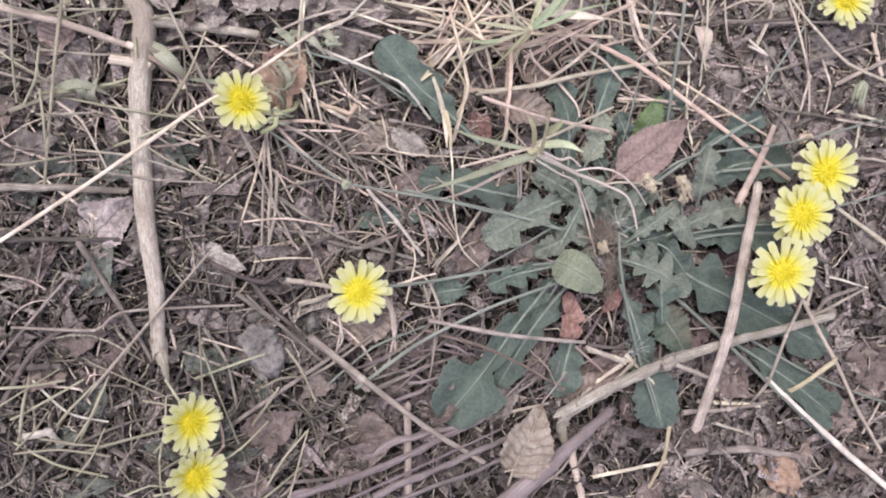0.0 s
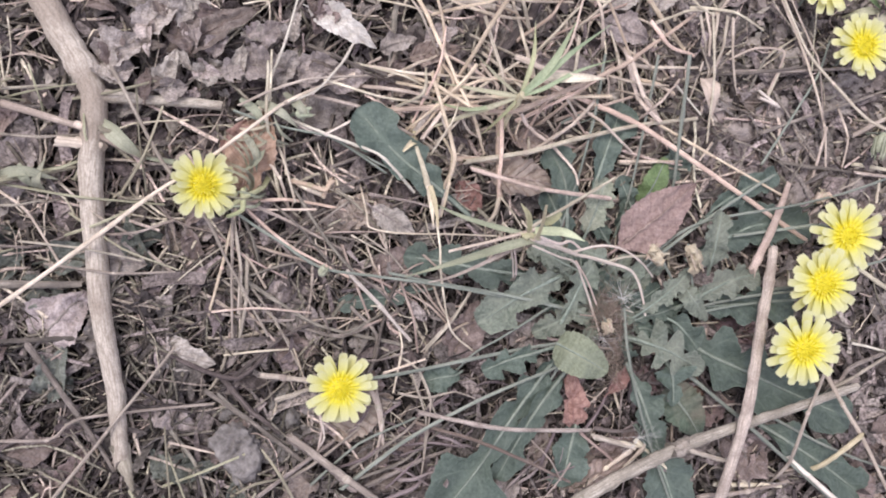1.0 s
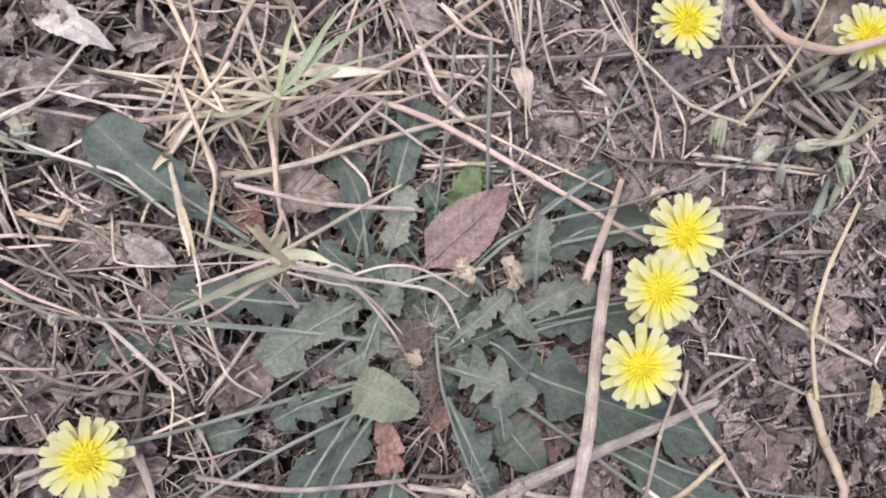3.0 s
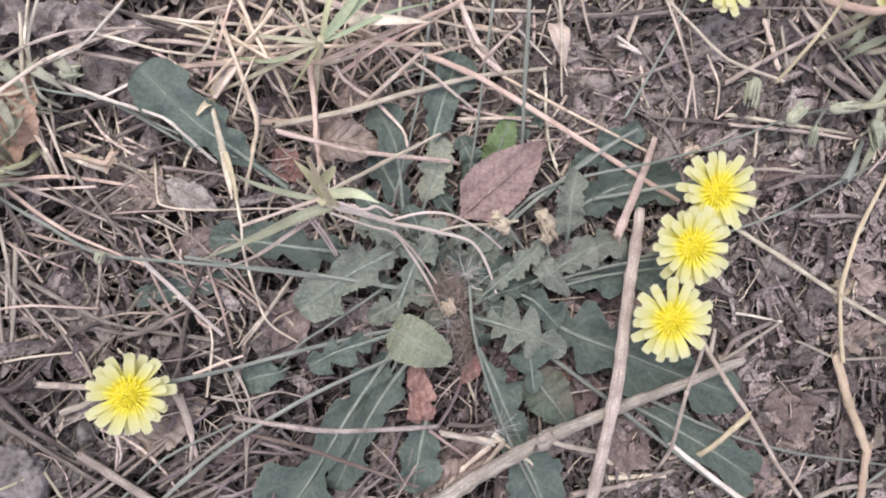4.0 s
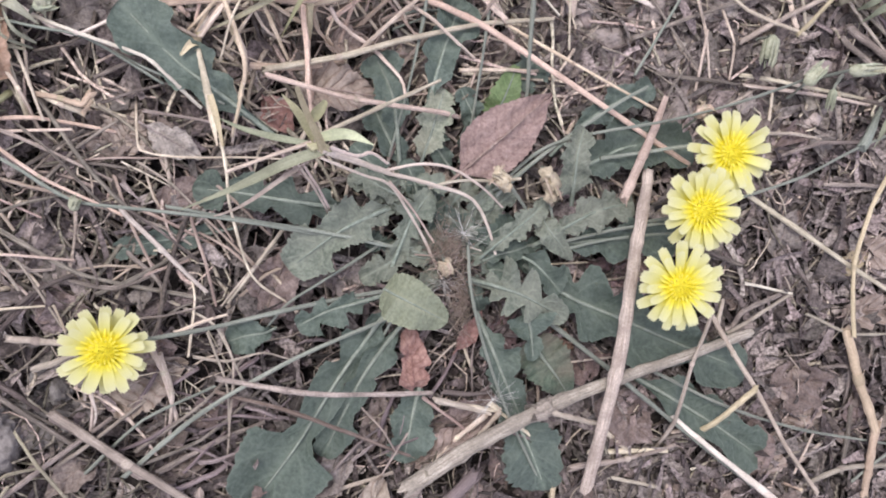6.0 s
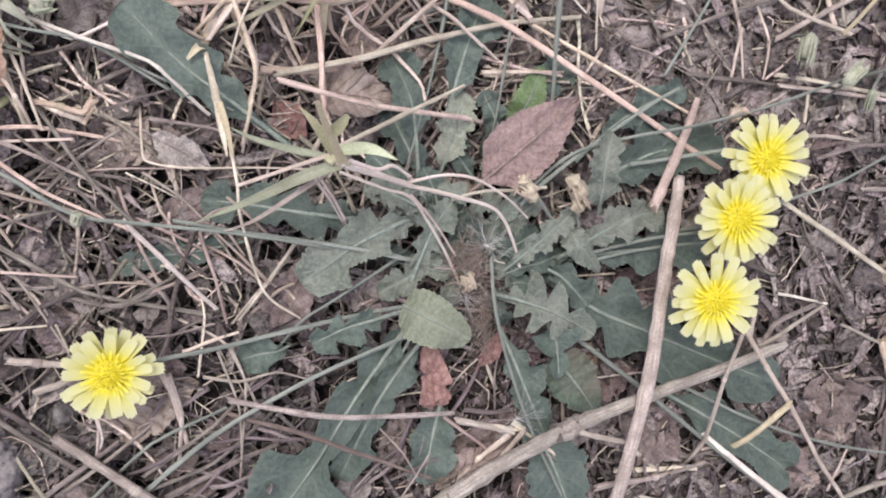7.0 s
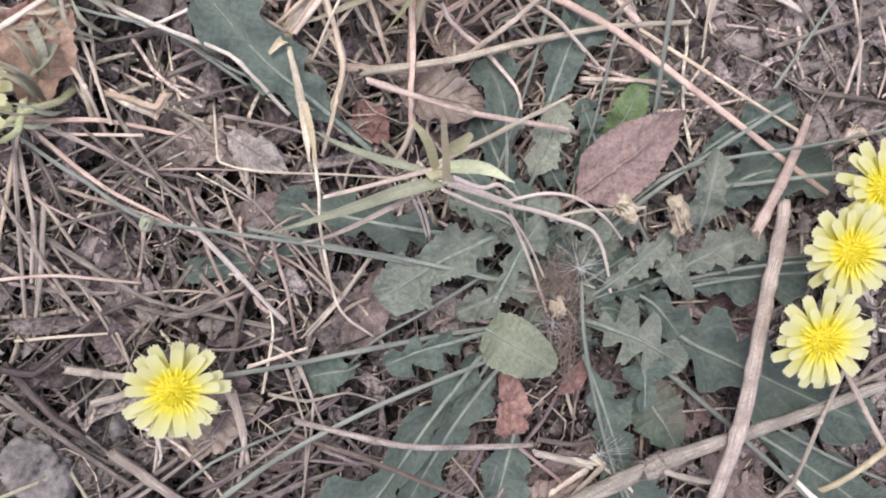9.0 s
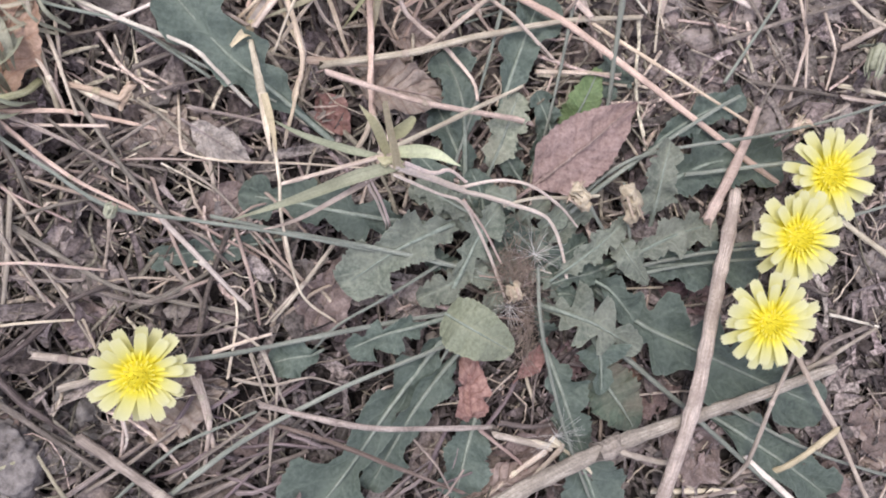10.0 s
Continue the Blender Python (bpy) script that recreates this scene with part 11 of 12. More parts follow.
dead_leaf("drab", -88.1, 75.4, 7.5, 15.0, 9.0, 15, curl=0.75, crumple=1.15, torn=0.3, settle=False)
dead_leaf("drab", -108.2, 79.6, 7.5, 13.5, 10.0, 55, curl=0.75, crumple=1.15, torn=0.3, settle=False)
dead_leaf("drab", -114.5, 89.3, 7.5, 14.6, 10.0, 35, curl=0.75, crumple=1.15, torn=0.3, settle=False)
dead_leaf("drab", -114.3, 111.2, 7.5, 15.7, 11.2, 5, curl=0.75, crumple=1.15, torn=0.3, settle=False)
dead_leaf("drab", -71.9, 87.7, 7.5, 12.9, 7.8, 15, curl=0.75, crumple=1.15, torn=0.3, settle=False)
dead_leaf("tan", -27.5, 55.9, 7.5, 13.7, 8.5, -5, torn=0.2, curl=0.4, settle=False)
dead_leaf("drab", -57.5, 90.4, 7.5, 14.3, 7.9, 25, curl=0.75, crumple=1.15, torn=0.3, settle=False)
dead_leaf("tan", -59.6, 84.7, 7.5, 18.2, 8.3, 10, torn=0.2, curl=0.4, settle=False)
dead_leaf("brown", 160.2, 91.0, 7.5, 30.5, 18.3, 35, curl=0.25, torn=0.2, settle=False)
dead_leaf("grey", 8.8, 107.7, 7.5, 19.5, 12.4, 35, torn=0.2, curl=0.4, settle=False)
dead_leaf("grey", -11.6, 80.1, 7.5, 17.4, 10.4, -5, torn=0.2, curl=0.4, settle=False)
dead_leaf("grey", 21.7, 107.5, 7.5, 17.9, 10.8, 65, torn=0.2, curl=0.4, settle=False)
dead_leaf("grey", 7.5, 93.5, 7.5, 17.7, 12.4, -25, torn=0.2, curl=0.4, settle=False)
dead_leaf("drab", -146.4, 94.6, 7.5, 20.9, 10.2, 37, curl=0.75, label='grey curled leaf on the litter', crumple=1.15, torn=0.3, settle=False)
dead_leaf("brown", -130.6, 90.9, 7.5, 32.8, 12.1, 25, curl=0.6, label='long folded brown leaf', torn=0.2, settle=False)
dead_leaf("drab", -156.7, 104.9, 7.5, 17.0, 10.8, 17, curl=0.75, crumple=1.15, torn=0.3, settle=False)
dead_leaf("drab", -114.8, 80.1, 7.5, 16.4, 12.6, -3, curl=0.75, crumple=1.15, torn=0.3, settle=False)
dead_leaf("drab", -158.0, 84.7, 7.5, 18.2, 12.2, 27, curl=0.75, crumple=1.15, torn=0.3, settle=False)
dead_leaf("drab", -144.3, 77.5, 7.5, 16.0, 8.2, 67, label='grey fibrous strip of leaf', curl=0.75, crumple=1.15, torn=0.3, settle=False)
dead_leaf("drab", -124.4, 111.6, 7.5, 18.7, 11.1, 77, curl=0.75, crumple=1.15, torn=0.3, settle=False)
dead_leaf("drab", -98.1, 76.1, 7.5, 14.1, 8.5, 7, curl=0.75, crumple=1.15, torn=0.3, settle=False)
dead_leaf("brown", -160.0, 84.8, 7.5, 13.1, 9.0, 94, curl=0.65, crumple=1.24, torn=0.36, tilt=-7.88, roll=9.21, label='crumpled dark brown leaf among dead leaves', settle=False)
dead_leaf("drab", -140.2, 80.9, 7.5, 8.7, 5.6, 321, curl=0.71, crumple=0.96, torn=0.42, tilt=5.27, roll=-17.51, label='crumpled pale brown leaf among dead leaves', settle=False)
dead_leaf("drab", -128.9, 85.8, 7.5, 9.2, 7.8, 41, curl=0.70, crumple=0.85, torn=0.18, tilt=19.12, roll=-4.82, label='crumpled pale brown leaf among dead leaves', settle=False)
dead_leaf("brown", -95.9, 95.9, 7.5, 13.4, 9.1, 244, curl=0.57, crumple=1.15, torn=0.35, tilt=-12.75, roll=-20.27, label='crumpled dark brown leaf among dead leaves', settle=False)
dead_leaf("drab", -104.8, 92.4, 7.5, 9.7, 6.9, 75, curl=0.98, crumple=1.10, torn=0.14, tilt=12.73, roll=-20.52, label='crumpled pale brown leaf among dead leaves', settle=False)
dead_leaf("drab", -146.1, 115.4, 7.5, 14.0, 5.0, 186, curl=0.56, crumple=1.09, torn=0.37, tilt=1.39, roll=-2.24, label='crumpled pale brown leaf among dead leaves', settle=False)
dead_leaf("brown", -132.9, 96.5, 7.5, 12.9, 5.0, 167, curl=0.64, crumple=1.32, torn=0.48, tilt=-17.34, roll=-17.84, label='crumpled dark brown leaf among dead leaves', settle=False)
dead_leaf("drab", -117.6, 89.9, 7.5, 8.0, 8.1, 336, curl=0.75, crumple=1.01, torn=0.33, tilt=17.57, roll=-11.82, label='crumpled pale brown leaf among dead leaves', settle=False)
dead_leaf("drab", -145.0, 108.0, 7.5, 13.0, 6.8, 89, curl=0.73, crumple=0.82, torn=0.22, tilt=19.32, roll=4.30, label='crumpled pale brown leaf among dead leaves', settle=False)
dead_leaf("brown", -148.6, 73.8, 7.5, 10.7, 5.7, 9, curl=0.59, crumple=0.92, torn=0.19, tilt=14.92, roll=-11.77, label='crumpled dark brown leaf among dead leaves', settle=False)
dead_leaf("drab", -150.0, 89.1, 7.5, 15.5, 5.9, 271, curl=0.72, crumple=1.14, torn=0.34, tilt=17.69, roll=12.86, label='crumpled pale brown leaf among dead leaves', settle=False)
dead_leaf("drab", -132.5, 77.7, 7.5, 10.9, 6.4, 342, curl=0.83, crumple=1.26, torn=0.23, tilt=16.61, roll=5.64, label='crumpled pale brown leaf among dead leaves', settle=False)
dead_leaf("brown", -151.1, 74.0, 7.5, 11.6, 6.1, 91, curl=0.56, crumple=0.92, torn=0.38, tilt=-14.37, roll=-12.06, label='crumpled dark brown leaf among dead leaves', settle=False)
dead_leaf("drab", -135.9, 91.5, 7.5, 11.0, 8.4, 89, curl=0.72, crumple=1.06, torn=0.15, tilt=-11.11, roll=-17.68, label='crumpled pale brown leaf among dead leaves', settle=False)
dead_leaf("drab", -114.7, 109.9, 7.5, 13.7, 5.7, 229, curl=0.89, crumple=1.01, torn=0.47, tilt=6.27, roll=2.86, label='crumpled pale brown leaf among dead leaves', settle=False)
dead_leaf("brown", -163.2, 98.3, 7.5, 9.8, 6.7, 333, curl=1.02, crumple=0.84, torn=0.37, tilt=17.37, roll=2.12, label='crumpled dark brown leaf among dead leaves', settle=False)
dead_leaf("drab", -161.2, 77.4, 7.5, 11.2, 9.2, 311, curl=1.00, crumple=1.36, torn=0.13, tilt=11.75, roll=-9.74, label='crumpled pale brown leaf among dead leaves', settle=False)
dead_leaf("drab", -157.1, 99.5, 7.5, 12.6, 4.4, 158, curl=0.97, crumple=1.10, torn=0.31, tilt=-8.15, roll=23.57, label='crumpled pale brown leaf among dead leaves', settle=False)
dead_leaf("brown", -150.3, 85.6, 7.5, 13.1, 4.4, 355, curl=0.64, crumple=1.39, torn=0.47, tilt=16.04, roll=17.76, label='crumpled dark brown leaf among dead leaves', settle=False)
dead_leaf("drab", -139.1, 96.2, 7.5, 10.7, 9.1, 7, curl=0.58, crumple=1.37, torn=0.42, tilt=8.24, roll=23.39, label='crumpled pale brown leaf among dead leaves', settle=False)
dead_leaf("drab", -131.4, 77.9, 7.5, 11.6, 9.0, 22, curl=0.76, crumple=1.15, torn=0.42, tilt=-3.10, roll=9.03, label='crumpled pale brown leaf among dead leaves', settle=False)
dead_leaf("brown", -97.5, 96.8, 7.5, 9.8, 4.8, 307, curl=0.79, crumple=1.03, torn=0.31, tilt=-15.18, roll=-13.90, label='crumpled dark brown leaf among dead leaves', settle=False)
dead_leaf("drab", -149.9, 105.0, 7.5, 14.9, 5.6, 29, curl=1.02, crumple=1.13, torn=0.11, tilt=7.01, roll=9.31, label='crumpled pale brown leaf among dead leaves', settle=False)
dead_leaf("drab", -122.1, 80.5, 7.5, 11.5, 5.7, 264, curl=0.88, crumple=1.22, torn=0.17, tilt=-5.09, roll=9.56, label='crumpled pale brown leaf among dead leaves', settle=False)
dead_leaf("brown", -140.5, 89.0, 7.5, 11.8, 8.2, 122, curl=0.80, crumple=1.30, torn=0.22, tilt=-12.97, roll=6.83, label='crumpled dark brown leaf among dead leaves', settle=False)
dead_leaf("drab", -158.7, 77.7, 7.5, 9.9, 8.8, 189, curl=0.59, crumple=1.11, torn=0.37, tilt=-0.55, roll=6.76, label='crumpled pale brown leaf among dead leaves', settle=False)
dead_leaf("drab", -142.7, 72.5, 7.5, 9.2, 8.4, 5, curl=0.80, crumple=0.84, torn=0.15, tilt=3.54, roll=20.22, label='crumpled pale brown leaf among dead leaves', settle=False)
dead_leaf("brown", -145.2, 98.2, 7.5, 11.7, 7.4, 123, curl=0.71, crumple=1.31, torn=0.32, tilt=-5.90, roll=15.90, label='crumpled dark brown leaf among dead leaves', settle=False)
dead_leaf("drab", -95.2, 96.2, 7.5, 8.1, 6.2, 320, curl=0.60, crumple=0.92, torn=0.42, tilt=-15.43, roll=17.47, label='crumpled pale brown leaf among dead leaves', settle=False)
dead_leaf("drab", -150.9, 99.0, 7.5, 12.7, 5.0, 276, curl=0.76, crumple=1.26, torn=0.41, tilt=-16.93, roll=16.13, label='crumpled pale brown leaf among dead leaves', settle=False)
dead_leaf("brown", -108.0, 105.4, 7.5, 13.1, 5.6, 190, curl=0.95, crumple=1.03, torn=0.31, tilt=-14.74, roll=18.16, label='crumpled dark brown leaf among dead leaves', settle=False)
dead_leaf("drab", -124.0, 77.9, 7.5, 8.5, 8.3, 29, curl=0.83, crumple=0.94, torn=0.46, tilt=-15.75, roll=-1.35, label='crumpled pale brown leaf among dead leaves', settle=False)
dead_leaf("drab", -133.8, 98.9, 7.5, 8.3, 7.8, 346, curl=0.72, crumple=1.34, torn=0.24, tilt=-9.07, roll=-2.26, label='crumpled pale brown leaf among dead leaves', settle=False)
dead_leaf("brown", -98.2, 79.6, 7.5, 13.6, 4.8, 159, curl=0.51, crumple=0.84, torn=0.25, tilt=-10.24, roll=-19.80, label='crumpled dark brown leaf among dead leaves', settle=False)

dead_leaf("straw", 156.5, -43.0, 8.0, 14.0, 6.0, 82, curl=0.5, torn=0.02, crumple=0.3, pointed=0.5, label='yellowish oval dry leaf on the soil', settle=False)
dead_leaf("straw", 138.0, -16.0, 5.0, 15.0, 8.0, 20, curl=0.3, torn=0.2, label='yellow-brown leaf scrap on the soil')

# ---- clods and small stones ----
clod(54.2, 56.6, 5.4, 1, squash=0.55)
clod(68.8, 66.5, 5.2, 2)
clod(47.2, 70.4, 5.0, 3, squash=0.5)
clod(68.1, 54.4, 4.1, 4)
clod(57.5, 46.4, 3.7, 5)
clod(74.7, 86.7, 5.7, 6)
clod(94.7, 73.3, 5.0, 7, squash=0.55)
clod(55.5, 59.1, 5.6, 8)
clod(111.5, 64.6, 5.1, 9)
clod(129.7, 48.0, 4.3, 10)
clod(38.6, 57.0, 4.0, 11)
clod(34.0, 44.5, 3.3, 12)
clod(40.7, 44.2, 2.7, 13)
clod(79.9, 97.2, 5.4, 14)
clod(-128.2, -42.4, 9.2, 15, squash=0.85, mat=GREY_CLOD)
clod(-114.3, -29.9, 3.6, 61, squash=0.95, mat=GREY_CLOD)
clod(-110.4, -36.0, 4.2, 62, squash=0.95, mat=GREY_CLOD)
clod(-103.5, -42.4, 3.4, 63, squash=0.95, mat=GREY_CLOD)
clod(-116.5, -40.8, 4.4, 64, squash=0.95, mat=GREY_CLOD)
clod(-108.0, -44.3, 3.6, 65, squash=0.95, mat=GREY_CLOD)
clod(-111.0, -25.5, 2.8, 66, squash=0.95, mat=GREY_CLOD)
clod(-104.2, -32.7, 2.6, 67, squash=0.95, mat=GREY_CLOD)
clod(-115.6, -46.9, 5.4, 16, mat=GREY_CLOD)
clod(-111.3, -36.2, 3.7, 17, mat=GREY_CLOD)
clod(-115.0, -34.6, 2.4, 18, mat=GREY_CLOD)
clod(-109.6, -40.5, 2.4, 19, mat=GREY_CLOD)
clod(-131.3, -33.4, 2.9, 20, mat=GREY_CLOD)
clod(-119.8, -44.9, 4.9, 21)
clod(121.2, -20.4, 3.5, 22)
clod(111.4, -35.2, 2.7, 23)
clod(106.8, -38.7, 2.3, 24)
clod(105.1, -30.7, 2.3, 25)
clod(116.3, -27.8, 2.0, 26)
clod(124.6, -40.5, 2.4, 27)
clod(128.0, 47.6, 3.2, 28)
clod(135.3, 67.5, 3.9, 29)
clod(-182.6, -85.0, 3.9, 30)
clod(-90.2, 30.1, 3.4, 31, mat=GREY_CLOD)
clod(-90.3, 41.5, 4.0, 32)
clod(-94.4, 46.5, 2.9, 33)
clod(75.1, 36.5, 4.1, 34)
clod(100.4, 37.4, 5.8, 35)
clod(-120.8, -39.6, 2.1, 36, mat=GREY_CLOD)
clod(-118.6, -45.0, 2.7, 37, mat=GREY_CLOD)
clod(-124.3, -48.7, 3.2, 38, mat=GREY_CLOD)
clod(-112.3, -44.4, 1.9, 39, mat=GREY_CLOD)
clod(-106.8, -39.6, 1.6, 40, mat=GREY_CLOD)
clod(-109.4, -49.2, 2.2, 41, mat=GREY_CLOD)
clod(-126.6, -35.8, 2.4, 42, mat=GREY_CLOD)
clod(-103.7, -48.0, 1.6, 43, mat=GREY_CLOD)
clod(-132.0, -25.3, 2.1, 44, mat=GREY_CLOD)

# ---- green weeds at the edges ----
weed_a = new("weed")
tagged(weed_a, "small weed with narrow green leaves beside yellow flowers", "weed", "green weeds")
part("leaf", blade_mesh("leaf", [(108.3, 100.8, 8.0), (101.4, 104.6, 16.0), (103.5, 114.9, 14.0)], 4.6, STEM["weed"], base=0.35, fold=0.35), weed_a)
part("leaf", blade_mesh("leaf", [(110.1, 101.2, 8.0), (108.2, 103.5, 16.0), (116.0, 107.0, 14.0)], 3.6, STEM["weed"], base=0.35, fold=0.35), weed_a)
part("leaf", blade_mesh("leaf", [(106.4, 100.6, 10.0), (99.7, 96.0, 14.0), (100.2, 95.1, 8.0)], 3.8, STEM["sage"], base=0.35, fold=0.35), weed_a)
part("leaf", blade_mesh("leaf", [(107.4, 99.6, 10.0), (105.4, 94.0, 14.0), (112.2, 91.3, 9.0)], 3.0, STEM["sage"], base=0.35, fold=0.35), weed_a)
part("leaf", blade_mesh("leaf", [(105.7, 102.3, 8.0), (95.0, 100.6, 12.0), (91.6, 100.5, 5.0)], 3.0, STEM["sage"], base=0.35, fold=0.35), weed_a)
part("leaf", blade_mesh("leaf", [(105.8, 103.3, 8.0), (95.9, 106.1, 13.0), (92.7, 110.8, 7.0)], 2.6, STEM["weed"], base=0.35, fold=0.35), weed_a)
part("stem", rod_mesh("stem", [(110.4, 100.7, 3.0), (106.8, 100.6, 10.0), (107.8, 103.5, 12.0), (119.5, 107.9, 14.0), (137.5, 118.1, 10.0)], 2.20, 1.76, STEM["green"], seed_next(), kink=0.1, steps=8), weed_a)
part("stem", rod_mesh("stem", [(108.3, 100.8, 8.0), (110.1, 92.3, 4.0), (115.8, 81.4, 2.0)], 1.60, 1.28, STEM["sage"], seed_next(), kink=0.1, steps=8), weed_a)
weed_b = new("weed")
tagged(weed_b, "leafy green weed on the litter", "weed", "green weeds")
part("leaf", blade_mesh("leaf", [(135.6, 101.6, 10.0), (122.6, 101.6, 15.0), (118.1, 103.1, 9.0)], 4.2, STEM["sage"], base=0.35, fold=0.35), weed_b)
part("leaf", blade_mesh("leaf", [(135.7, 102.1, 11.0), (131.9, 103.7, 17.0), (127.3, 106.8, 14.0)], 5.2, STEM["weed"], base=0.35, fold=0.35), weed_b)
part("leaf", blade_mesh("leaf", [(136.4, 102.1, 11.0), (135.6, 102.1, 17.0), (144.7, 102.9, 13.0)], 4.8, STEM["weed"], base=0.35, fold=0.35), weed_b)
part("leaf", blade_mesh("leaf", [(136.1, 100.7, 11.0), (131.9, 93.8, 16.0), (139.6, 88.4, 9.0)], 4.6, STEM["green"], base=0.35, fold=0.35), weed_b)
part("leaf", blade_mesh("leaf", [(136.6, 100.6, 8.0), (131.2, 92.5, 12.0), (132.3, 88.3, 5.0)], 3.0, STEM["sage"], base=0.35, fold=0.35), weed_b)
part("leaf", blade_mesh("leaf", [(139.2, 104.3, 12.0), (142.7, 107.8, 16.0), (158.5, 113.9, 10.0)], 3.6, STEM["weed"], base=0.35, fold=0.35), weed_b)
part("leaf", blade_mesh("leaf", [(130.4, 109.4, 12.0), (124.5, 113.7, 14.0), (123.1, 120.0, 8.0)], 4.0, STEM["weed"], base=0.35, fold=0.35), weed_b)
part("stem", rod_mesh("stem", [(144.8, 91.8, 2.0), (137.8, 100.3, 9.0), (131.6, 107.1, 13.0), (125.4, 115.1, 13.0), (121.3, 125.1, 8.0)], 2.00, 1.60, STEM["green"], seed_next(), kink=0.1, steps=8), weed_b)
part("stem", rod_mesh("stem", [(137.8, 100.7, 9.0), (128.4, 100.4, 8.0), (116.3, 102.1, 6.0)], 1.70, 1.36, STEM["lime"], seed_next(), kink=0.1, steps=8), weed_b)
part("stem", rod_mesh("stem", [(142.5, 100.5, 8.0), (151.9, 92.9, 5.0), (157.7, 85.0, 2.0)], 1.50, 1.20, STEM["sage"], seed_next(), kink=0.1, steps=8), weed_b)
weed_c = new("weed")
tagged(weed_c, "dry yellow-green weed stems beside the forked stick", "weed", "green weeds")
part("leaf", blade_mesh("leaf", [(-202.3, 44.4, 5.0), (-189.7, 44.8, 10.0), (-174.9, 48.0, 6.0)], 1.7, STEM["sage"], base=0.4), weed_c)
part("leaf", blade_mesh("leaf", [(-192.2, 44.2, 8.0), (-186.1, 46.8, 10.0), (-182.6, 45.1, 5.0)], 1.7, STEM["sage"], base=0.4), weed_c)
part("stem", rod_mesh("stem", [(-163.1, 59.3, 12.0), (-157.3, 56.3, 10.0), (-150.1, 51.0, 5.0)], 1.73, 1.21, STEM["sage"], seed_next(), kink=0.1, steps=8), weed_c)
part("stem", rod_mesh("stem", [(-209.9, 38.7, 4.0), (-191.8, 44.0, 9.0), (-173.4, 48.3, 5.0)], 1.70, 1.19, STEM["sage"], seed_next(), kink=0.1, steps=8), weed_c)
part("leaf", blade_mesh("leaf", [(-163.7, 61.7, 8.0), (-156.5, 55.1, 14.0), (-151.7, 50.2, 9.0)], 5.0, STEM["drab"], base=0.5, fold=0.4), weed_c, "drab green folded leaf")
part("leaf", blade_mesh("leaf", [(-152.3, 50.8, 6.0), (-138.8, 48.2, 12.0), (-134.1, 46.4, 8.0)], 1.6, STEM["drab"], base=0.5), weed_c)
part("leaf", blade_mesh("leaf", [(-196.2, 45.6, 6.0), (-184.9, 46.6, 12.0), (-177.8, 44.4, 6.0)], 3.4, STEM["drab"], base=0.4, fold=0.4), weed_c)
part("leaf", blade_mesh("leaf", [(-188.8, 49.4, 6.0), (-185.0, 44.8, 12.0), (-183.9, 41.5, 6.0)], 3.0, STEM["drab"], base=0.4, fold=0.4), weed_c)
part("leaf", blade_mesh("leaf", [(-182.1, 41.5, 6.0), (-182.0, 44.2, 11.0), (-181.1, 51.5, 6.0)], 2.8, STEM["drab"], base=0.4, fold=0.4), weed_c)
weed_d = new("weed")
tagged(weed_d, "half-dry leafy weed at the edge of the straw", "weed", "green weeds")
part("leaf", blade_mesh("leaf", [(-120.2, 38.7, 3.7), (-119.1, 43.1, 14.7), (-120.2, 45.1, 21.9), (-127.8, 48.1, 15.7)], 1.1, STEM["sage"], base=0.5), weed_d)
part("leaf", blade_mesh("leaf", [(-120.3, 38.3, 5.5), (-119.5, 42.3, 17.6), (-123.3, 44.9, 19.7), (-130.1, 47.0, 17.1)], 1.1, STEM["sage"], base=0.5), weed_d)
part("leaf", blade_mesh("leaf", [(-120.2, 38.9, 3.0), (-118.5, 43.3, 15.2), (-120.9, 46.0, 18.7), (-126.1, 48.2, 17.8)], 0.8, STEM["drab"], base=0.5), weed_d)
part("leaf", blade_mesh("leaf", [(-120.7, 42.7, 3.6), (-121.5, 50.6, 13.6), (-128.6, 57.6, 12.5)], 0.7, STEM["sage"], base=0.5), weed_d)
part("leaf", blade_mesh("leaf", [(-119.9, 42.9, 4.2), (-119.7, 50.7, 15.6), (-126.3, 57.9, 14.2)], 1.0, STEM["sage"], base=0.5), weed_d)
part("leaf", blade_mesh("leaf", [(-120.2, 39.0, 4.1), (-121.3, 44.0, 12.7), (-127.1, 47.2, 14.2)], 0.7, STEM["sage"], base=0.5), weed_d)
part("leaf", blade_mesh("leaf", [(-115.9, 39.4, 4.8), (-117.3, 37.7, 13.0), (-121.1, 39.0, 16.2), (-124.2, 39.6, 15.5)], 1.1, STEM["drab"], base=0.5), weed_d)
part("leaf", blade_mesh("leaf", [(-117.0, 38.7, 6.8), (-119.5, 36.7, 15.9), (-125.6, 37.8, 16.8), (-131.1, 38.2, 14.3)], 0.8, STEM["sage"], base=0.5), weed_d)
part("leaf", blade_mesh("leaf", [(-117.4, 38.1, 3.1), (-117.8, 34.7, 15.9), (-123.0, 34.8, 17.3), (-128.1, 34.3, 13.7)], 1.0, STEM["drab"], base=0.5), weed_d)
part("leaf", blade_mesh("leaf", [(-119.2, 40.8, 5.6), (-122.8, 37.0, 13.9), (-131.8, 33.6, 8.3)], 0.7, STEM["sage"], base=0.5), weed_d)
part("leaf", blade_mesh("leaf", [(-119.4, 41.3, 6.7), (-124.8, 38.6, 11.5), (-132.9, 35.5, 9.5)], 0.9, STEM["drab"], base=0.5), weed_d)
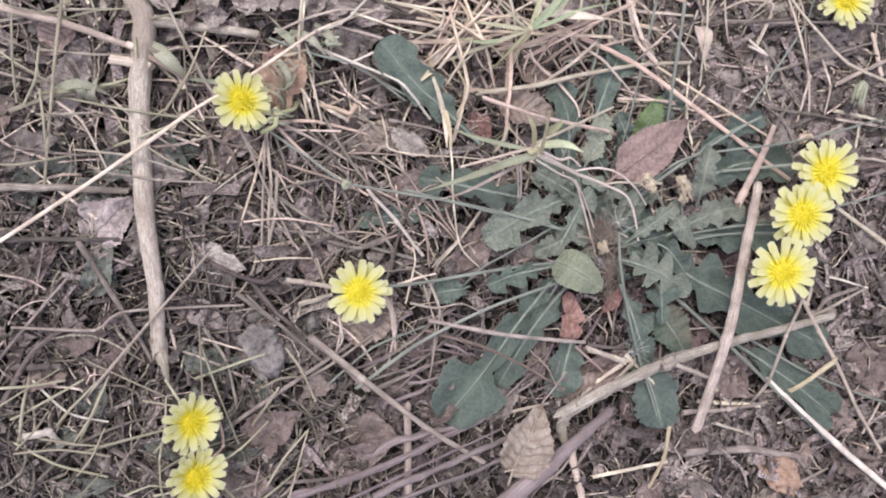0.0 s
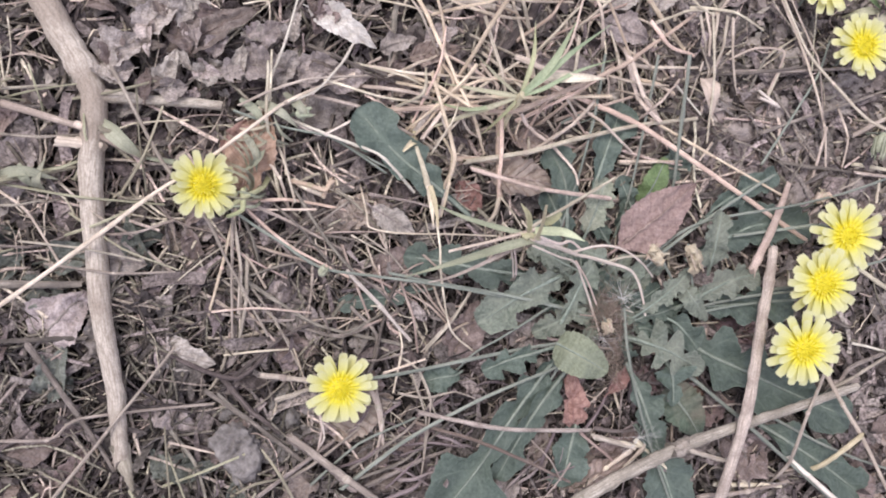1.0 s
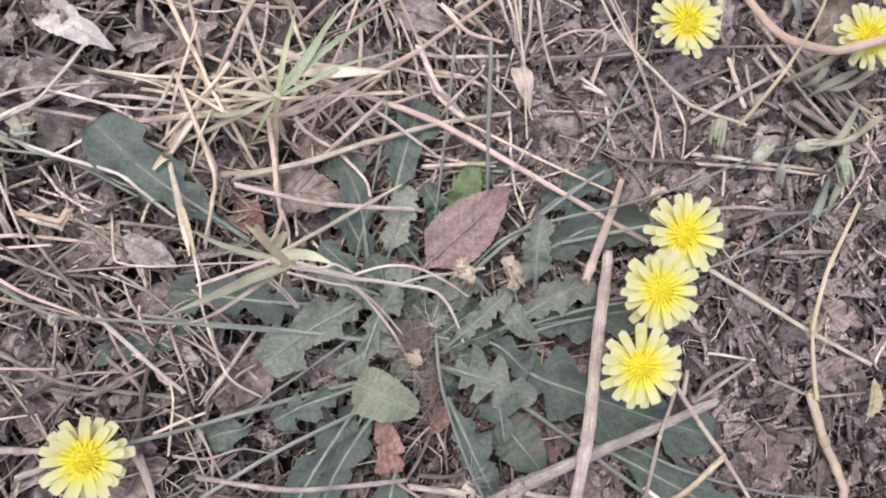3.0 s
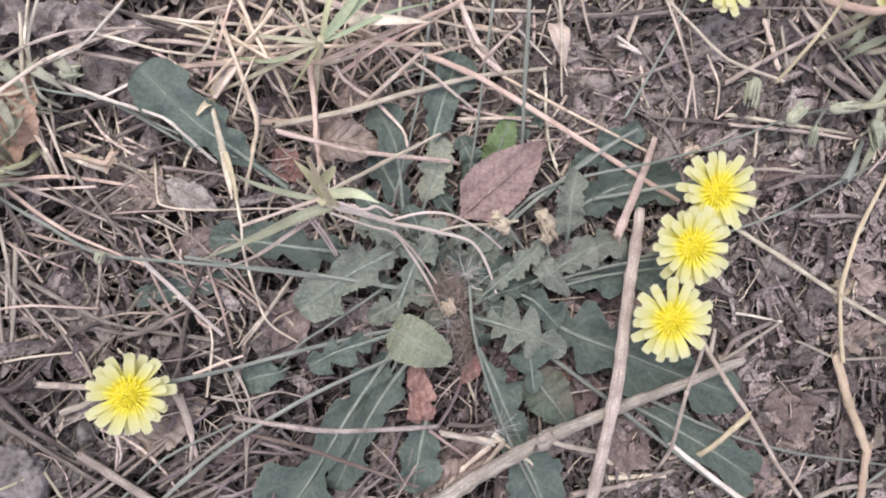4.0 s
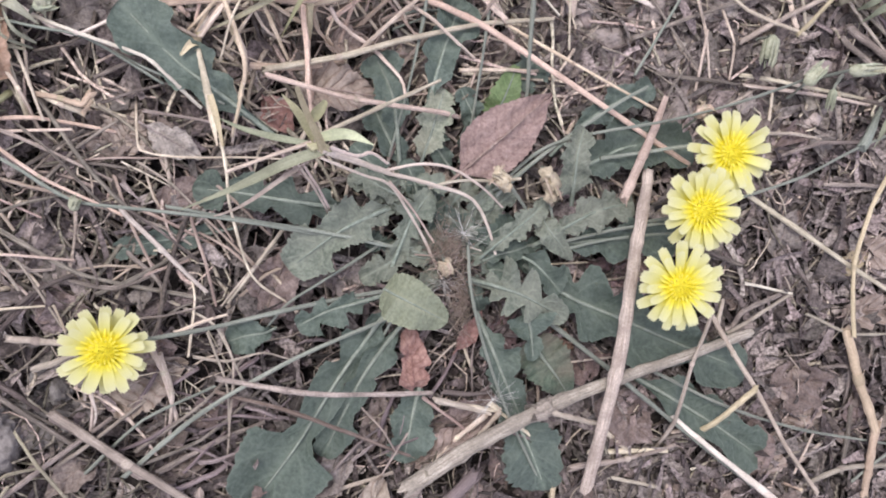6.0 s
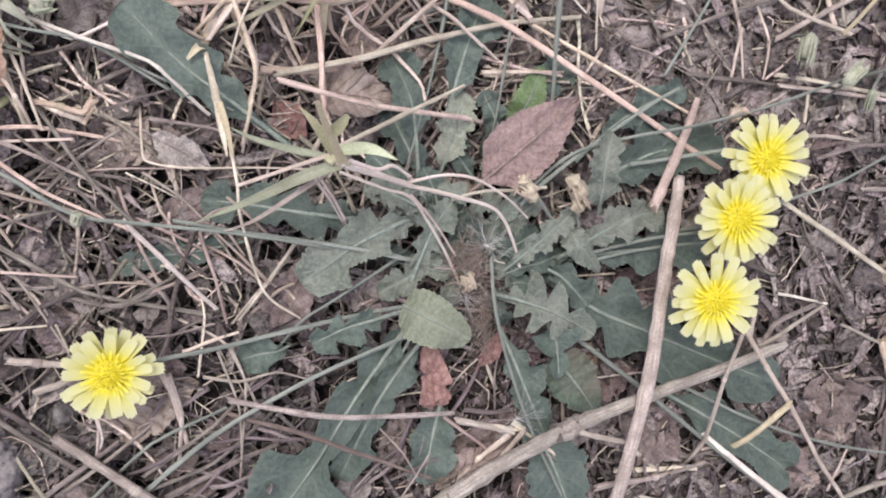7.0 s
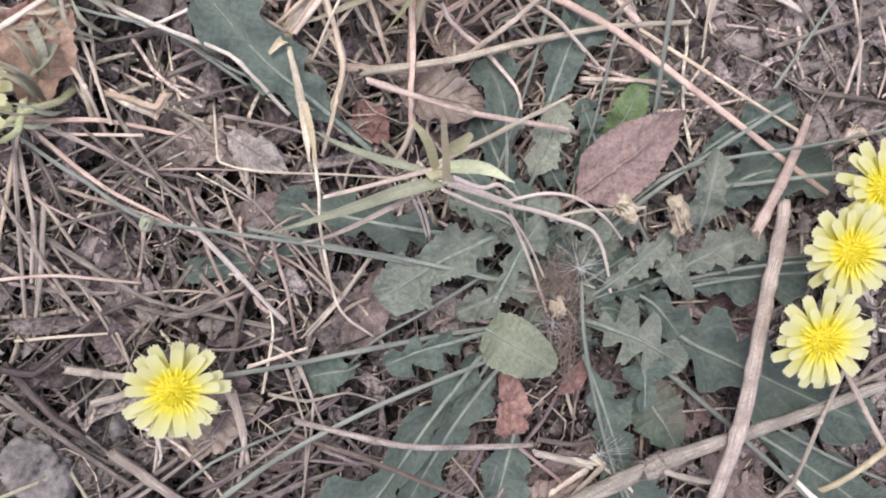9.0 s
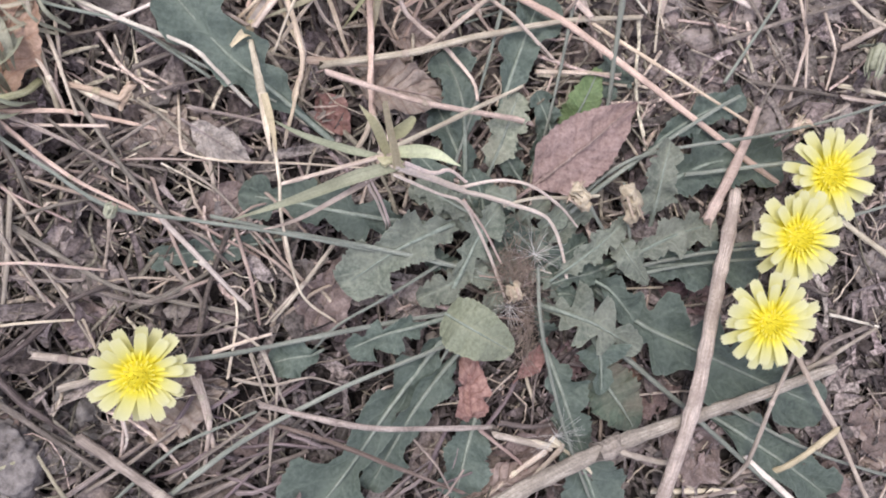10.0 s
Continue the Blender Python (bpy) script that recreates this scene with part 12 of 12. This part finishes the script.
part("leaf", blade_mesh("leaf", [(-119.5, 41.5, 3.4), (-122.4, 38.0, 12.4), (-130.0, 34.8, 8.8)], 0.8, STEM["sage"], base=0.5), weed_d)
part("leaf", blade_mesh("leaf", [(-106.7, 55.6, 7.8), (-109.8, 57.7, 13.4), (-112.1, 63.3, 13.4)], 1.1, STEM["drab"], base=0.5), weed_d)
part("leaf", blade_mesh("leaf", [(-108.0, 54.7, 6.7), (-111.9, 55.7, 12.5), (-114.6, 59.8, 13.9)], 0.9, STEM["drab"], base=0.5), weed_d)
part("leaf", blade_mesh("leaf", [(-109.1, 53.9, 8.7), (-114.9, 54.8, 12.9), (-119.4, 58.8, 13.7)], 1.2, STEM["sage"], base=0.5), weed_d)
part("leaf", blade_mesh("leaf", [(-111.5, 61.1, 11.5), (-119.4, 59.0, 10.7), (-129.8, 61.4, 6.2)], 1.0, STEM["sage"], base=0.5), weed_d)
part("leaf", blade_mesh("leaf", [(-111.6, 59.4, 8.3), (-116.4, 53.5, 13.9), (-125.5, 53.2, 9.7)], 0.9, STEM["sage"], base=0.5), weed_d)
part("leaf", blade_mesh("leaf", [(-112.9, 60.4, 8.0), (-119.9, 56.0, 10.9), (-130.0, 56.5, 7.6)], 1.2, STEM["sage"], base=0.5), weed_d)
part("stem", rod_mesh("stem", [(-115.2, 43.9, 4.0), (-116.7, 40.6, 10.0), (-121.2, 37.5, 16.0), (-128.7, 33.0, 14.0)], 1.87, 1.31, STEM["lime"], seed_next(), kink=0.1, steps=8), weed_d)
part("stem", rod_mesh("stem", [(-121.8, 40.0, 14.0), (-121.6, 33.8, 18.0), (-126.6, 31.8, 14.0)], 1.85, 1.29, STEM["lime"], seed_next(), kink=0.1, steps=8), weed_d)
part("leaf", blade_mesh("leaf", [(-117.5, 68.1, 8.0), (-110.1, 64.1, 14.0), (-104.9, 59.7, 10.0)], 3.2, STEM["drab"], base=0.4, fold=0.35), weed_d)
part("leaf", blade_mesh("leaf", [(-108.9, 71.0, 8.0), (-103.2, 64.8, 14.0), (-103.3, 61.2, 10.0)], 3.0, STEM["drab"], base=0.4, fold=0.35), weed_d)
part("leaf", blade_mesh("leaf", [(-122.4, 59.1, 8.0), (-117.8, 51.7, 14.0), (-118.1, 45.8, 9.0)], 2.6, STEM["drab"], base=0.4, fold=0.35), weed_d)
part("leaf", blade_mesh("leaf", [(-115.6, 57.4, 8.0), (-117.0, 49.7, 13.0), (-123.4, 45.4, 8.0)], 2.4, STEM["drab"], base=0.4, fold=0.35), weed_d)
part("leaf", blade_mesh("leaf", [(-122.7, 69.2, 7.0), (-117.0, 64.0, 12.0), (-115.5, 58.9, 8.0)], 3.0, STEM["drab"], base=0.4, fold=0.35), weed_d)
weed_e = new("weed")
tagged(weed_e, "yellow-green leafy weed stems at the edge of bare soil", "weed", "green weeds")
part("leaf", blade_mesh("leaf", [(147.7, 76.6, 12.0), (139.7, 68.5, 14.0), (138.0, 66.9, 6.0)], 2.8, STEM["dull"], base=0.4), weed_e)
part("leaf", blade_mesh("leaf", [(159.6, 71.4, 10.0), (144.1, 66.5, 14.0), (140.1, 63.0, 6.0)], 2.9, STEM["dull"], base=0.4), weed_e)
part("leaf", blade_mesh("leaf", [(155.8, 50.4, 8.0), (149.1, 42.1, 12.0), (152.0, 33.3, 5.0)], 2.9, STEM["dull"], base=0.4), weed_e)
part("leaf", blade_mesh("leaf", [(159.0, 59.7, 10.0), (147.2, 47.9, 12.0), (141.5, 47.3, 6.0)], 2.9, STEM["dull"], base=0.4), weed_e)
part("leaf", blade_mesh("leaf", [(160.2, 83.1, 10.0), (144.7, 77.9, 14.0), (140.8, 75.7, 6.0)], 2.8, STEM["dull"], base=0.4), weed_e)
part("leaf", blade_mesh("leaf", [(154.7, 38.7, 8.0), (145.8, 29.0, 10.0), (146.5, 21.6, 4.0)], 2.9, STEM["dull"], base=0.4), weed_e)
part("stem", rod_mesh("stem", [(173.1, 55.1, 3.0), (149.4, 46.9, 12.0), (133.4, 47.7, 10.0)], 2.70, 1.89, STEM["sage"], seed_next(), kink=0.1, steps=8), weed_e)
part("stem", rod_mesh("stem", [(174.0, 73.4, 3.0), (150.4, 65.1, 12.0), (140.8, 68.3, 8.0)], 2.70, 1.89, STEM["sage"], seed_next(), kink=0.1, steps=8), weed_e)
part("stem", rod_mesh("stem", [(162.9, 88.9, 10.0), (144.5, 74.1, 14.0), (131.9, 69.3, 8.0)], 2.66, 1.86, STEM["sage"], seed_next(), kink=0.1, steps=8), weed_e)

# ---- loose litter that can be told apart ----
def loose_litter():
    rng = np.random.default_rng(77)
    looks = ["grey", "dark", "ash", "tan", "ash", "grey", "dark", "red"]
    for k in range(110):
        x, y = rng.uniform(X0, X1) * 1000, rng.uniform(Y0, Y1) * 1000
        a, n = rng.random() * 6.283, rng.uniform(12, 50) * (0.6 if x > 70 else 1.0)
        d0 = rng.uniform(0.6, 1.7)
        dx, dy, bow = math.cos(a) * n / 2, math.sin(a) * n / 2, rng.normal() * 0.07 * n
        z = 1.2 + 5.0 * rng.random() ** 1.5
        kind = looks[int(rng.integers(len(looks)))]
        g = lambda px, py: level(px * MM, py * MM) * 1000
        stem("dry_stem", kind, d0, d0 * rng.uniform(0.5, 0.95), (x - dx, y - dy, g(x - dx, y - dy) + d0 * 0.5), (x - dy * bow / n, y + dx * bow / n, g(x, y) + z), (x + dx, y + dy, g(x + dx, y + dy) + d0 * 0.5 + rng.random() * 2),
             label="bit of %s dry stem in the litter" % {"pale": "pale", "tan": "tan", "ash": "ash-coloured", "red": "reddish", "grey": "weathered grey", "dark": "dark brown"}[kind])
    for k in range(140):
        x, y = rng.uniform(X0, X1) * 1000, rng.uniform(Y0, Y1) * 1000
        kind = ["grey", "brown", "brown", "grey", "tan", "brown"][int(rng.integers(6))]
        n = rng.uniform(6, 18)
        dead_leaf(kind, x, y, 3, n, n * rng.uniform(0.4, 0.75), rng.random() * 360, rng.normal() * 12, rng.normal() * 14, rng.uniform(0.3, 0.95), 0.03, "%s dry leaf scrap in the litter" % kind, rng.uniform(0.0, 0.4))


loose_litter()
